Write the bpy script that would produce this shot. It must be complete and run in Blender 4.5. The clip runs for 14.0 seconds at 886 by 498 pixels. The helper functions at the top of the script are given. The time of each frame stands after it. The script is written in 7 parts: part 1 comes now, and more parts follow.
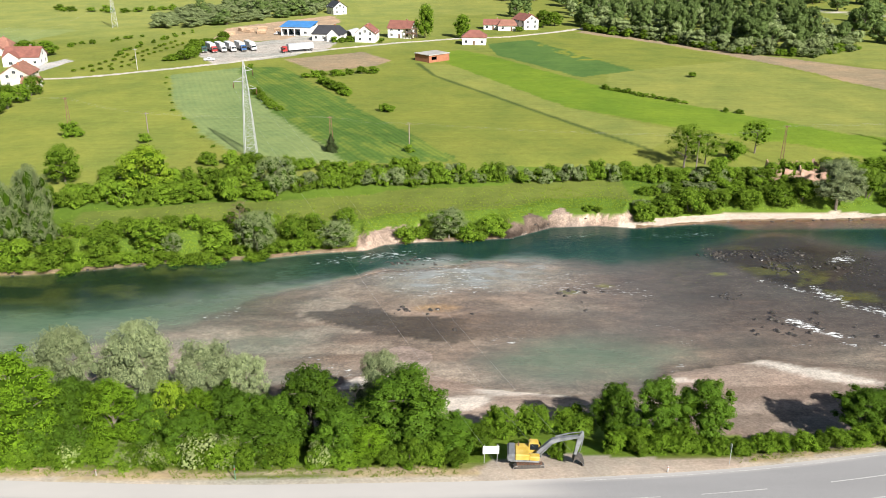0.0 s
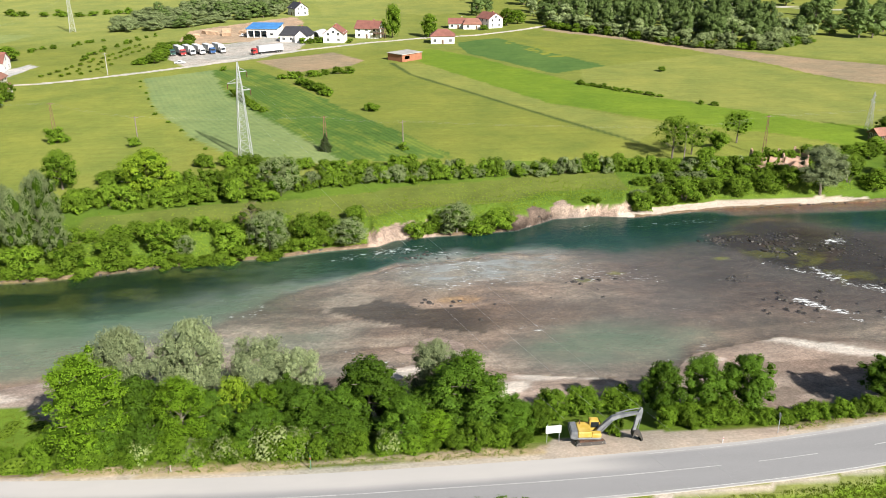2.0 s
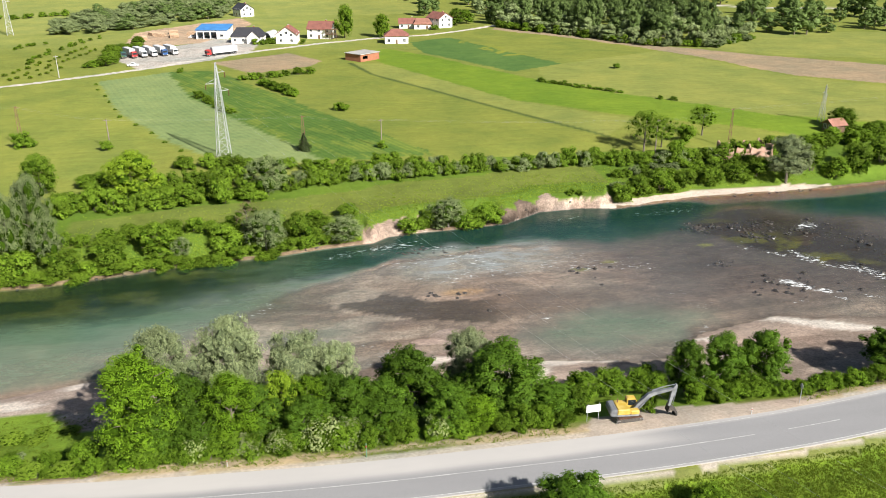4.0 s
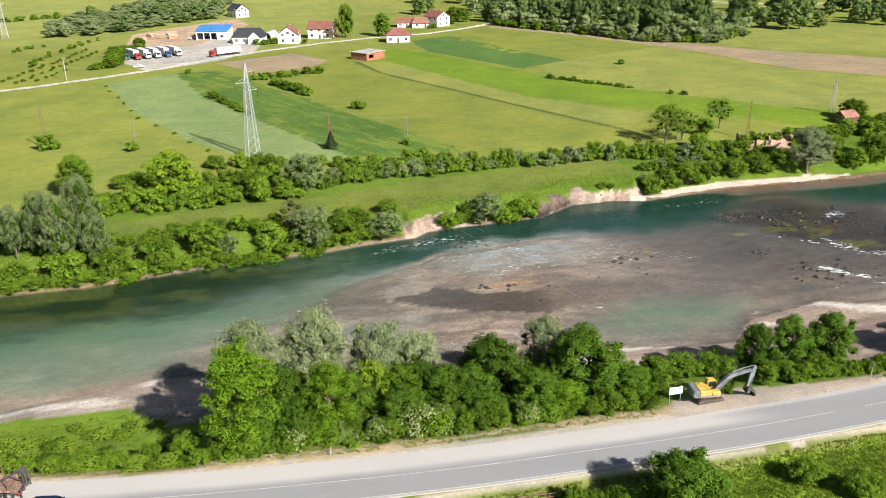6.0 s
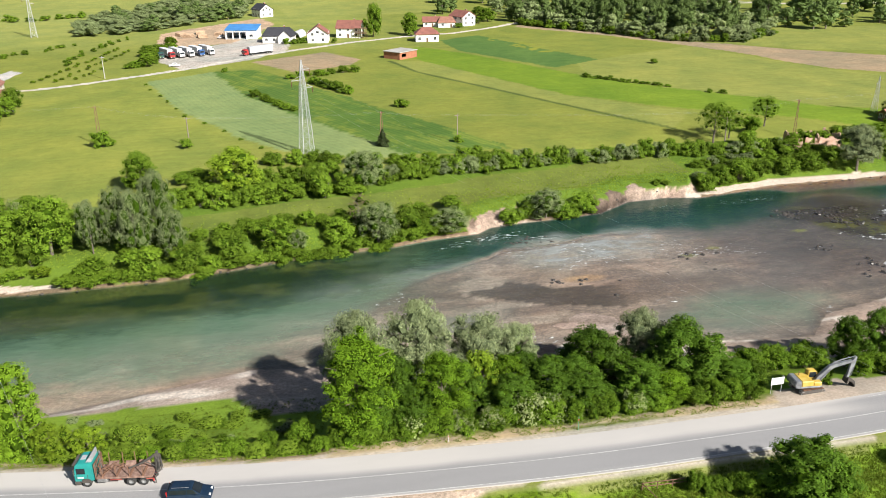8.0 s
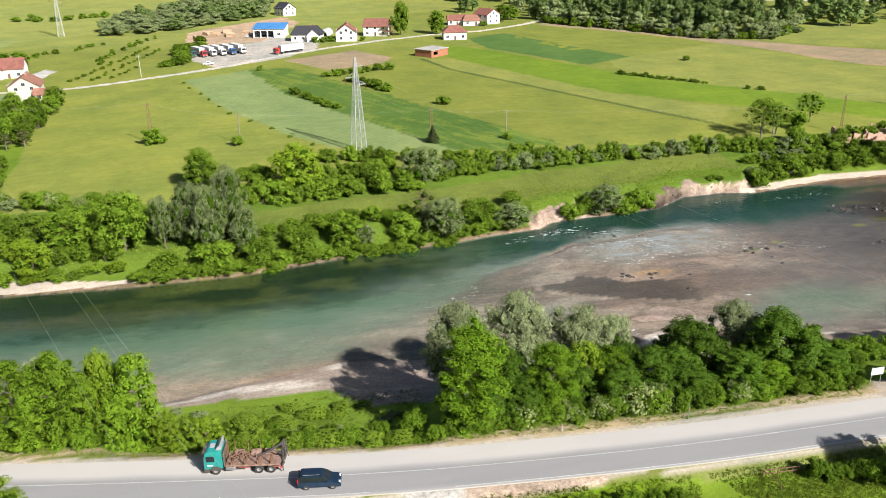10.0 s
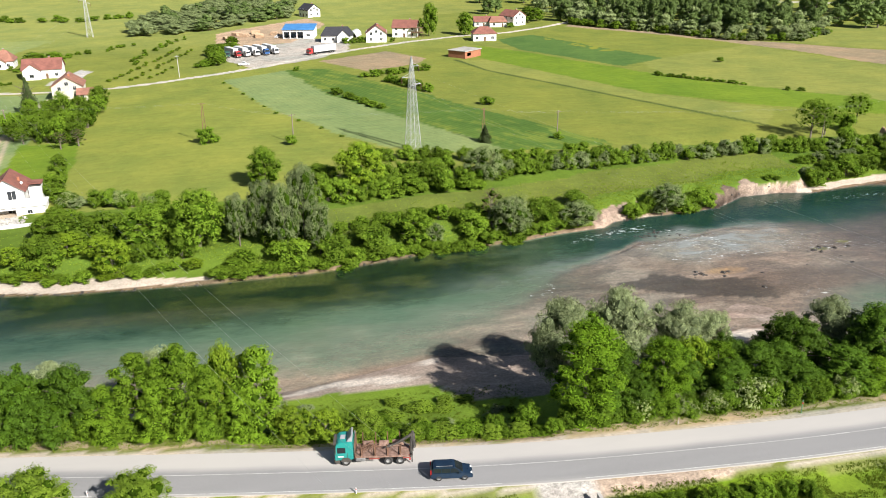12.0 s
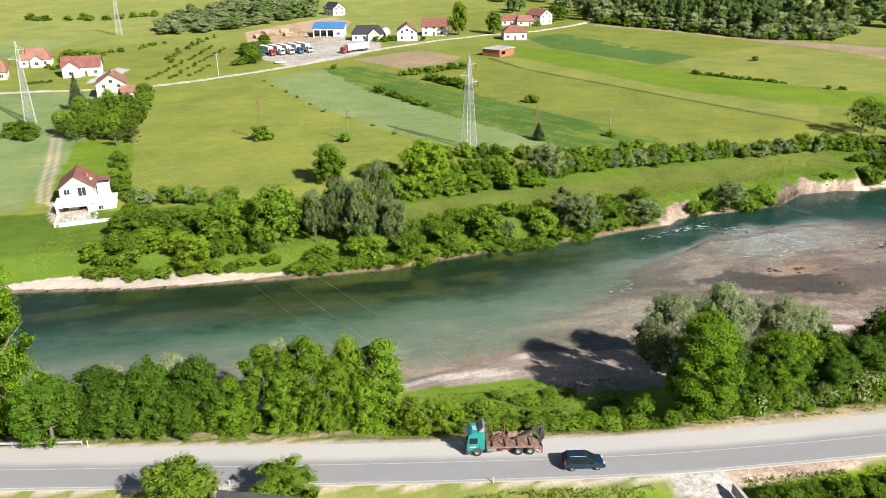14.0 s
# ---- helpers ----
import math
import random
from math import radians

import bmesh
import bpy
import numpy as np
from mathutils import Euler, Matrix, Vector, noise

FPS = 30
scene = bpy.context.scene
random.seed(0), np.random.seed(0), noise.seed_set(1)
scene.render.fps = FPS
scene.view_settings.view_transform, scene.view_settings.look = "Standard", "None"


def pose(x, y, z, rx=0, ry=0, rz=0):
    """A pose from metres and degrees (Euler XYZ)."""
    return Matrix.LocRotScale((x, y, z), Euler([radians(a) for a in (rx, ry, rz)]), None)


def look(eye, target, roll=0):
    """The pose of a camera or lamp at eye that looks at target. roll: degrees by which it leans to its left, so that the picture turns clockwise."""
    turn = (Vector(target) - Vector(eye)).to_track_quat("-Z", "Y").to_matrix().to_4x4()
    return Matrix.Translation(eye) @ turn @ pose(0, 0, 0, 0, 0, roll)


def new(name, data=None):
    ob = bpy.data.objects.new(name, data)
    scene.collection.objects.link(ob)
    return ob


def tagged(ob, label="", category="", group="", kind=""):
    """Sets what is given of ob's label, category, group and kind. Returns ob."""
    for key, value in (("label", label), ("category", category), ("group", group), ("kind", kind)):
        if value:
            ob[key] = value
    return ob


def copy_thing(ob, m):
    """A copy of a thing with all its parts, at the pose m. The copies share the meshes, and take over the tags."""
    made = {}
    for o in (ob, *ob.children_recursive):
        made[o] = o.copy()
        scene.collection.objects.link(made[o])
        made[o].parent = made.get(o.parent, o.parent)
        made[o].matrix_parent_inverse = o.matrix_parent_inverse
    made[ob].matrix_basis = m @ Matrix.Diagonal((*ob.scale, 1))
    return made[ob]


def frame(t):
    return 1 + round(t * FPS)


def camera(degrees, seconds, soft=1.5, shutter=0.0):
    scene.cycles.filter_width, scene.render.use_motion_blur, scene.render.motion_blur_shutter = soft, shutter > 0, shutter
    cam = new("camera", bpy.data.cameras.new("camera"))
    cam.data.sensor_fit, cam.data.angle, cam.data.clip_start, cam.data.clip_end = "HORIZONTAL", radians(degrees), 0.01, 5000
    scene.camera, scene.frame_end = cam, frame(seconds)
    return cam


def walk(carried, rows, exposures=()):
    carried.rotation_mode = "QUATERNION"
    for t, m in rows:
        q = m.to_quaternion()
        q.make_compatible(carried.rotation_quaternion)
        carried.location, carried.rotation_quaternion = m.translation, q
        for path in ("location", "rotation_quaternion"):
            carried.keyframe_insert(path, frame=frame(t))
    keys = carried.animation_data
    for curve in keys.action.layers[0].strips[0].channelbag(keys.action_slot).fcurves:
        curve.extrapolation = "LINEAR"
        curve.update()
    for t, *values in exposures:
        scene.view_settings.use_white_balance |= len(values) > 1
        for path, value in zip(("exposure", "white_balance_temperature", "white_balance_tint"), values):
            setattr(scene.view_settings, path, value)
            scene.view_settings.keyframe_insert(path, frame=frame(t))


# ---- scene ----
cam = camera(56.9, 14.0, 0.75)
PATH = [
    (0, (0.007, -0.02, 65.002), (0.059, 1.834, 64.253), 0.2),
    (0.5, (-3.197, -0.719, 65.001), (-3.122, 1.134, 64.252), 0.1),
    (1, (-6.432, -1.406, 64.993), (-6.326, 0.446, 64.244), 0.1),
    (1.5, (-9.727, -2.01, 64.929), (-9.586, -0.16, 64.181), -0.0),
    (2, (-13.007, -2.538, 64.968), (-12.833, -0.691, 64.219), -0.2),
    (2.5, (-16.212, -2.98, 64.939), (-16.007, -1.138, 64.19), -0.2),
    (4.8, (-31.711, -3.966, 64.734), (-31.331, -2.151, 63.985), -0.3),
    (5, (-33.097, -3.948, 64.78), (-32.713, -2.134, 64.03), -0.4),
    (5.5, (-36.533, -3.979, 64.68), (-36.149, -2.164, 63.931), -0.4),
    (6, (-39.942, -3.873, 64.612), (-39.559, -2.059, 63.864), -0.4),
    (6.5, (-43.398, -3.653, 64.544), (-43.016, -1.838, 63.796), -0.4),
    (7, (-46.803, -3.56, 64.454), (-46.422, -1.744, 63.706), -0.3),
    (7.5, (-50.109, -3.333, 64.441), (-49.731, -1.518, 63.694), -0.4),
    (8, (-53.471, -3.102, 64.379), (-53.094, -1.286, 63.632), -0.4),
    (10.3, (-68.855, -1.66, 64.054), (-68.485, 0.157, 63.305), -0.6),
    (10.5, (-70.313, -1.506, 64.019), (-69.942, 0.312, 63.273), -0.5),
    (11, (-73.733, -1.109, 63.997), (-73.364, 0.71, 63.251), -0.5),
    (11.5, (-77.214, -0.779, 63.921), (-76.846, 1.04, 63.176), -0.4),
    (12, (-80.749, -0.44, 63.865), (-80.383, 1.38, 63.121), -0.5),
    (12.5, (-84.393, -0.081, 63.938), (-84.027, 1.738, 63.193), -0.5),
    (13, (-88.018, 0.275, 63.936), (-87.653, 2.095, 63.191), -0.5),
    (13.5, (-91.658, 0.583, 63.977), (-91.295, 2.403, 63.232), -0.5),
    (14, (-95.314, 0.912, 63.969), (-94.953, 2.732, 63.223), -0.4),
]
walk(cam, [(t, look(eye, target, roll)) for t, eye, target, roll in PATH])

# ---- light ----
SUN_TO = Vector((0.52, -0.854, 0.69)).normalized()
world = bpy.data.worlds.new("world")
scene.world = world
world.use_nodes = True
wn = world.node_tree.nodes
sky = wn.new("ShaderNodeTexSky")
sky.sky_type = "NISHITA"
sky.sun_disc = False
sky.sun_elevation = math.asin(SUN_TO.z)
sky.sun_rotation = math.atan2(SUN_TO.x, SUN_TO.y)
sky.air_density, sky.dust_density, sky.ozone_density = 1.0, 1.6, 1.0
wn["Background"].inputs["Strength"].default_value = 0.040
world.node_tree.links.new(sky.outputs[0], wn["Background"].inputs["Color"])
sun_data = bpy.data.lights.new("sun", "SUN")
sun_data.energy, sun_data.angle, sun_data.color = 5.0, radians(0.53), (1.0, 0.965, 0.915)
sun = new("sun", sun_data)
sun.matrix_world = look(SUN_TO * 300, (0, 0, 0))
scene.view_settings.exposure = 0.92

# ---- materials ----


class Nodes:
    """A few short ways to wire a node material."""

    def __init__(self, name):
        self.mat = bpy.data.materials.new(name)
        self.mat.use_nodes = True
        self.tree = self.mat.node_tree
        self.bsdf = self.tree.nodes["Principled BSDF"]
        self.out = self.tree.nodes["Material Output"]
        self.coord = self.add("ShaderNodeTexCoord")

    def add(self, kind):
        return self.tree.nodes.new(kind)

    def link(self, a, b):
        self.tree.links.new(a, b)

    def noise(self, scale, detail=4.0, rough=0.55, where=None, stretch=None):
        n = self.add("ShaderNodeTexNoise")
        n.inputs["Scale"].default_value = scale
        n.inputs["Detail"].default_value = detail
        n.inputs["Roughness"].default_value = rough
        source = where or self.coord.outputs["Object"]
        if stretch:
            m = self.add("ShaderNodeMapping")
            m.inputs["Scale"].default_value = stretch[:3]
            m.inputs["Rotation"].default_value = (0, 0, stretch[3] if len(stretch) > 3 else 0)
            self.link(source, m.inputs["Vector"])
            source = m.outputs["Vector"]
        self.link(source, n.inputs["Vector"])
        return n.outputs["Fac"]

    def ramp(self, fac, *stops):
        r = self.add("ShaderNodeValToRGB")
        e = r.color_ramp.elements
        while len(e) < len(stops):
            e.new(0.5)
        for s, (at, c) in zip(e, stops):
            s.position = at
            s.color = (c, c, c, 1) if isinstance(c, (int, float)) else (*c, 1)
        self.link(fac, r.inputs["Fac"])
        return r.outputs["Color"]

    def mix(self, fac, a, b, how="MIX"):
        m = self.add("ShaderNodeMix")
        m.data_type, m.blend_type = "RGBA", how
        for sock, v in ((m.inputs["Factor"], fac), (m.inputs["A"], a), (m.inputs["B"], b)):
            if isinstance(v, (int, float)):
                sock.default_value = v if sock.type == "VALUE" else (v, v, v, 1)
            elif isinstance(v, tuple):
                sock.default_value = (*v, 1)
            else:
                self.link(v, sock)
        return m.outputs["Result"]

    def math(self, how, a, b=0.0):
        m = self.add("ShaderNodeMath")
        m.operation = how
        for sock, v in zip(m.inputs, (a, b)):
            if isinstance(v, (int, float)):
                sock.default_value = v
            else:
                self.link(v, sock)
        return m.outputs[0]

    def attr(self, name):
        a = self.add("ShaderNodeAttribute")
        a.attribute_name = name
        return a

    def bump(self, height, distance, strength=1.0):
        b = self.add("ShaderNodeBump")
        b.inputs["Distance"].default_value = distance
        b.inputs["Strength"].default_value = strength
        self.link(height, b.inputs["Height"])
        return b.outputs["Normal"]


def surface(name, a, b, scale=2.0, rough=0.8, bump=0.01, bump_scale=20.0, metal=0.0, dirt=0.25, per_object=0.15, shine=0.5):
    """A painted or raw surface: two tones, fine grain, stains and a small change from object to object."""
    n = Nodes(name)
    tone = n.mix(n.ramp(n.noise(scale), (0.35, 0.0), (0.65, 1.0)), a, b)
    stain = n.ramp(n.noise(scale * 0.23, 6, 0.65), (0.3, 1.0 - dirt), (0.6, 1.0))
    tone = n.mix(1.0, tone, stain, "MULTIPLY")
    info = n.add("ShaderNodeObjectInfo")
    tone = n.mix(1.0, tone, n.ramp(info.outputs["Random"], (0.0, 1.0 - per_object), (1.0, 1.0)), "MULTIPLY")
    n.link(tone, n.bsdf.inputs["Base Color"])
    n.bsdf.inputs["Roughness"].default_value = rough
    n.bsdf.inputs["Specular IOR Level"].default_value = shine
    n.bsdf.inputs["Metallic"].default_value = metal
    if bump:
        n.link(n.bump(n.noise(bump_scale, 5), bump), n.bsdf.inputs["Normal"])
    return n.mat


def foliage(name, dark, light, translucent=0.18, per_object=0.5):
    n = Nodes(name)
    geo, info = n.add("ShaderNodeNewGeometry"), n.add("ShaderNodeObjectInfo")
    leaf = n.mix(n.ramp(geo.outputs["Random Per Island"], (0.0, 0.22), (1.0, 0.72)), dark, light)
    patch = n.noise(0.55, 3)
    leaf = n.mix(n.ramp(patch, (0.35, 0.0), (0.7, 0.45)), leaf, light)
    leaf = n.mix(1.0, leaf, n.ramp(n.noise(1.7, 4, 0.65), (0.32, 0.72), (0.68, 1.2)), "MULTIPLY")
    whole = n.ramp(info.outputs["Random"], (0.0, 1.0 - per_object), (1.0, 1.15))
    leaf = n.mix(1.0, leaf, whole, "MULTIPLY")
    n.link(leaf, n.bsdf.inputs["Base Color"])
    n.bsdf.inputs["Roughness"].default_value = 0.6
    n.bsdf.inputs["Specular IOR Level"].default_value = 0.08
    tr = n.add("ShaderNodeBsdfTranslucent")
    n.link(n.mix(1.0, leaf, (1.2, 1.25, 0.5), "MULTIPLY"), tr.inputs["Color"])
    m = n.add("ShaderNodeMixShader")
    m.inputs[0].default_value = translucent
    n.link(n.bsdf.outputs[0], m.inputs[1])
    n.link(tr.outputs[0], m.inputs[2])
    n.link(m.outputs[0], n.out.inputs["Surface"])
    return n.mat


def ground_material():
    """Land cover comes with the sheet as a colour; grain, tufts and bare spots are laid over it."""
    n = Nodes("ground")
    land, grass = n.attr("land"), n.attr("grass")
    fine = n.noise(2.6, 5, 0.7)
    broad = n.noise(0.06, 5, 0.6)
    mid = n.noise(0.45, 4, 0.6)
    c = n.mix(1.0, land.outputs["Color"], n.ramp(fine, (0.3, 0.82), (0.7, 1.16)), "MULTIPLY")
    c = n.mix(1.0, c, n.ramp(mid, (0.3, 0.90), (0.7, 1.08)), "MULTIPLY")
    c = n.mix(1.0, c, n.ramp(broad, (0.32, (0.80, 0.86, 0.85)), (0.68, (1.18, 1.1, 1.05))), "MULTIPLY")
    streaks = n.noise(0.42, 8, 0.68, stretch=(0.55, 1.25, 1, 0.3))
    pebbles = n.noise(1.3, 6, 0.75)
    rough_c = n.mix(1.0, c, n.ramp(streaks, (0.30, 0.74), (0.5, 1.0), (0.70, 1.28)), "MULTIPLY")
    rough_c = n.mix(1.0, rough_c, n.ramp(pebbles, (0.34, 0.72), (0.64, 1.28)), "MULTIPLY")
    c = n.mix(grass.outputs["Fac"], rough_c, c)
    mow = n.noise(1.0, 2, 0.5, stretch=(0.02, 0.5, 1, 1.08))
    c = n.mix(grass.outputs["Fac"], c, n.mix(1.0, c, n.ramp(mow, (0.35, 0.96), (0.65, 1.04)), "MULTIPLY"))
    drill = n.math("ADD", n.attr("row").outputs["Fac"], n.math("MULTIPLY", n.noise(0.12, 3), 0.6))
    drill = n.math("SINE", n.math("MULTIPLY", drill, 2 * math.pi))
    drill = n.math("MULTIPLY", n.math("ADD", drill, n.math("MULTIPLY", n.noise(0.7, 4, 0.7), 1.4)), n.attr("row_force").outputs["Fac"])
    c = n.mix(1.0, c, n.ramp(n.math("ADD", n.math("MULTIPLY", drill, 0.25), 0.3), (0.0, 0.72), (0.3, 1.0), (1.0, (1.75, 1.5, 1.25))), "MULTIPLY")
    n.link(c, n.bsdf.inputs["Base Color"])
    n.bsdf.inputs["Roughness"].default_value = 0.95
    n.bsdf.inputs["Specular IOR Level"].default_value = 0.1
    h = n.math("ADD", n.math("MULTIPLY", fine, 0.5), n.math("MULTIPLY", n.noise(9.0, 4), 0.5))
    n.link(n.bump(h, 0.12), n.bsdf.inputs["Normal"])
    return n.mat


def water_material():
    """River water: clear where shallow, milky turquoise to deep teal with depth, rippled, with white water in the rapids."""
    n = Nodes("river_water")
    depth, foam = n.attr("depth").outputs["Fac"], n.attr("foam").outputs["Fac"]
    wob = n.math("MULTIPLY", n.math("SUBTRACT", n.noise(0.09, 5, 0.6, stretch=(0.35, 1.3, 1, -0.1)), 0.5), 0.9)
    eddy = n.math("MULTIPLY", n.math("SUBTRACT", n.noise(0.5, 7, 0.7, stretch=(0.55, 1.0, 1, 0.3)), 0.5), 0.7)
    d = n.math("ADD", n.math("ADD", depth, wob), eddy)
    body = n.ramp(n.math("DIVIDE", d, 2.4), (0.05, (0.135, 0.135, 0.115)), (0.25, (0.150, 0.205, 0.145)), (0.5, (0.090, 0.148, 0.094)), (0.72, (0.022, 0.052, 0.030)), (0.9, (0.006, 0.023, 0.018)))
    shimmer = n.ramp(n.noise(0.75, 9, 0.74, stretch=(0.45, 1.3, 1, 0.35)), (0.34, 0.88), (0.5, 1.0), (0.66, 1.14))
    silt = n.attr("silt").outputs["Fac"]
    bare = n.ramp(n.math("DIVIDE", d, 2.4), (0.05, (0.160, 0.136, 0.130)), (0.25, (0.112, 0.112, 0.104)), (0.5, (0.030, 0.066, 0.050)), (0.72, (0.012, 0.046, 0.034)), (0.9, (0.006, 0.032, 0.024)))
    body = n.mix(silt, bare, body)
    streaky = n.ramp(n.noise(0.3, 6, 0.62, stretch=(0.5, 1.3, 1, 0.5)), (0.32, 0.0), (0.58, 1.0))
    haze = n.math("MULTIPLY", n.attr("haze").outputs["Fac"], streaky)
    body = n.mix(haze, body, (0.255, 0.275, 0.27))
    body = n.mix(1.0, body, shimmer, "MULTIPLY")
    thick = n.ramp(n.math("DIVIDE", d, 1.3), (0.0, 0.14), (0.3, 0.54), (1.0, 0.95))
    thick = n.math("MULTIPLY", thick, n.attr("murk").outputs["Fac"])
    thick = n.math("MAXIMUM", thick, n.math("MULTIPLY", haze, 0.85))
    clear = n.add("ShaderNodeBsdfTransparent")
    n.link(n.ramp(n.math("DIVIDE", d, 2.4), (0.08, (0.86, 0.86, 0.79)), (0.75, (0.34, 0.46, 0.36))), clear.inputs["Color"])
    dif = n.add("ShaderNodeBsdfDiffuse")
    n.link(body, dif.inputs["Color"])
    inside = n.add("ShaderNodeMixShader")
    n.link(thick, inside.inputs[0]), n.link(clear.outputs[0], inside.inputs[1]), n.link(dif.outputs[0], inside.inputs[2])
    ripple = n.math("ADD", n.noise(1.1, 4, 0.6, stretch=(0.7, 1.2, 1, 0.15)), n.math("MULTIPLY", n.noise(0.22, 3), 1.4))
    ripple = n.math("ADD", ripple, n.math("MULTIPLY", n.noise(3.2, 3, 0.6, stretch=(0.8, 1.3, 1, 0.2)), 0.35))
    normal = n.bump(ripple, 0.07)
    gloss = n.add("ShaderNodeBsdfGlossy")
    gloss.inputs["Roughness"].default_value = 0.09
    n.link(normal, gloss.inputs["Normal"])
    fres = n.add("ShaderNodeFresnel")
    fres.inputs["IOR"].default_value = 1.33
    n.link(normal, fres.inputs["Normal"])
    wet = n.add("ShaderNodeMixShader")
    n.link(fres.outputs[0], wet.inputs[0]), n.link(inside.outputs[0], wet.inputs[1]), n.link(gloss.outputs[0], wet.inputs[2])
    white = n.add("ShaderNodeBsdfDiffuse")
    white.inputs["Color"].default_value = (0.75, 0.78, 0.78, 1)
    streak = n.noise(1.05, 8, 0.76, stretch=(0.65, 1.5, 1, 0.12))
    f = n.math("MULTIPLY", n.math("SUBTRACT", n.math("ADD", streak, n.math("MULTIPLY", foam, 0.27)), 0.782), 9.0)
    f = n.math("MULTIPLY", n.math("MAXIMUM", n.math("MINIMUM", f, 1.0), 0.0), n.ramp(foam, (0.0, 0.0), (0.15, 1.0)))
    top = n.add("ShaderNodeMixShader")
    n.link(f, top.inputs[0]), n.link(wet.outputs[0], top.inputs[1]), n.link(white.outputs[0], top.inputs[2])
    n.link(top.outputs[0], n.out.inputs["Surface"])
    return n.mat


def asphalt_material():
    n = Nodes("asphalt")
    dust = n.attr("dust").outputs["Fac"]
    c = n.mix(n.noise(0.35, 5, 0.6, stretch=(0.15, 1.2, 1)), (0.215, 0.212, 0.212), (0.285, 0.28, 0.278))
    c = n.mix(1.0, c, n.ramp(n.noise(14, 4, 0.7), (0.3, 0.85), (0.7, 1.1)), "MULTIPLY")
    patchy = n.noise(0.12, 6, 0.65, stretch=(0.3, 1.0, 1))
    f = n.math("MULTIPLY", dust, n.ramp(patchy, (0.25, 0.72), (0.6, 1.0)))
    c = n.mix(f, c, (0.43, 0.408, 0.382))
    n.link(c, n.bsdf.inputs["Base Color"])
    n.bsdf.inputs["Roughness"].default_value = 0.85
    n.link(n.bump(n.noise(40, 3), 0.006), n.bsdf.inputs["Normal"])
    return n.mat


GROUND, WATER, ASPHALT = ground_material(), water_material(), asphalt_material()
PAINT_LINE = surface("road_paint", (0.56, 0.56, 0.54), (0.40, 0.395, 0.38), 3, 0.7, 0.002)
BARK = surface("bark", (0.13, 0.10, 0.075), (0.22, 0.19, 0.15), 5, 0.95, 0.03, 12)
LEAVES = {
    "ash": foliage("ash_leaves", (0.055, 0.118, 0.006), (0.178, 0.300, 0.016), per_object=0.3),
    "maple": foliage("maple_leaves", (0.026, 0.066, 0.006), (0.118, 0.212, 0.018), per_object=0.4),
    "willow": foliage("willow_leaves", (0.13, 0.17, 0.07), (0.34, 0.39, 0.20), per_object=0.2),
    "far_willow": foliage("grey_willow_leaves", (0.085, 0.120, 0.045), (0.26, 0.31, 0.135), per_object=0.25),
    "wood": foliage("wood_leaves", (0.062, 0.105, 0.026), (0.165, 0.230, 0.068), per_object=0.2),
    "scrub": foliage("scrub_leaves", (0.115, 0.155, 0.060), (0.28, 0.335, 0.145), per_object=0.25),
    "locust": foliage("locust_leaves", (0.075, 0.145, 0.008), (0.215, 0.345, 0.024), per_object=0.3),
    "far_leaf": foliage("bank_leaves", (0.058, 0.120, 0.008), (0.205, 0.310, 0.026), per_object=0.4),
    "shrub": foliage("shrub_leaves", (0.050, 0.112, 0.007), (0.188, 0.300, 0.022)),
    "spruce": foliage("spruce_needles", (0.036, 0.058, 0.020), (0.095, 0.125, 0.045), 0.1),
    "dead": foliage("dry_twigs", (0.13, 0.09, 0.06), (0.22, 0.16, 0.10), 0.15),
    "plum": foliage("plum_leaves", (0.085, 0.145, 0.012), (0.24, 0.345, 0.036), per_object=0.15),
    "lime": foliage("lime_leaves", (0.11, 0.18, 0.010), (0.235, 0.335, 0.024), per_object=0.2),
}
# Crown cores coloured darker than the leaves, standing in for shade in the gaps.
SHADE_CORE_GREY = surface("willow_shade_core", (0.085, 0.11, 0.05), (0.15, 0.18, 0.09), 3.0, 0.95, 0.10, 5.0, shine=0.0)
SHADE_CORE = surface("crown_shade_core", (0.020, 0.042, 0.004), (0.045, 0.085, 0.006), 3.0, 0.95, 0.10, 5.0, shine=0.0)
BLOSSOM = foliage("blossom", (0.17, 0.235, 0.065), (0.36, 0.405, 0.18), 0.2)
WHITE_WALL = surface("white_plaster", (0.72, 0.71, 0.68), (0.80, 0.79, 0.77), 1.2, 0.9, 0.004, 30)
CREAM_WALL = surface("cream_plaster", (0.62, 0.56, 0.46), (0.70, 0.65, 0.55), 1.2, 0.9, 0.004, 30)
RED_TILE = surface("red_roof_tiles", (0.29, 0.115, 0.085), (0.225, 0.088, 0.068), 1.5, 0.8, 0.03, 6, dirt=0.35)
PALE_TILE = surface("faded_roof_tiles", (0.36, 0.175, 0.12), (0.28, 0.125, 0.088), 1.5, 0.8, 0.03, 6, dirt=0.35)
DARK_TILE = surface("dark_roof_tiles", (0.035, 0.035, 0.042), (0.055, 0.055, 0.062), 1.5, 0.6, 0.03, 6)
BLUE_SHEET = surface("blue_sheet_roof", (0.06, 0.22, 0.50), (0.075, 0.26, 0.56), 0.5, 0.45, 0.01, 3)
RED_BRICK = surface("hollow_brick", (0.46, 0.19, 0.10), (0.36, 0.14, 0.08), 2.0, 0.9, 0.02, 8, dirt=0.3)
CONCRETE = surface("concrete", (0.42, 0.40, 0.37), (0.52, 0.50, 0.46), 0.8, 0.9, 0.01, 12, dirt=0.35)
GLASS_DARK = surface("window_glass", (0.03, 0.035, 0.04), (0.04, 0.045, 0.05), 1.0, 0.08, 0.0)
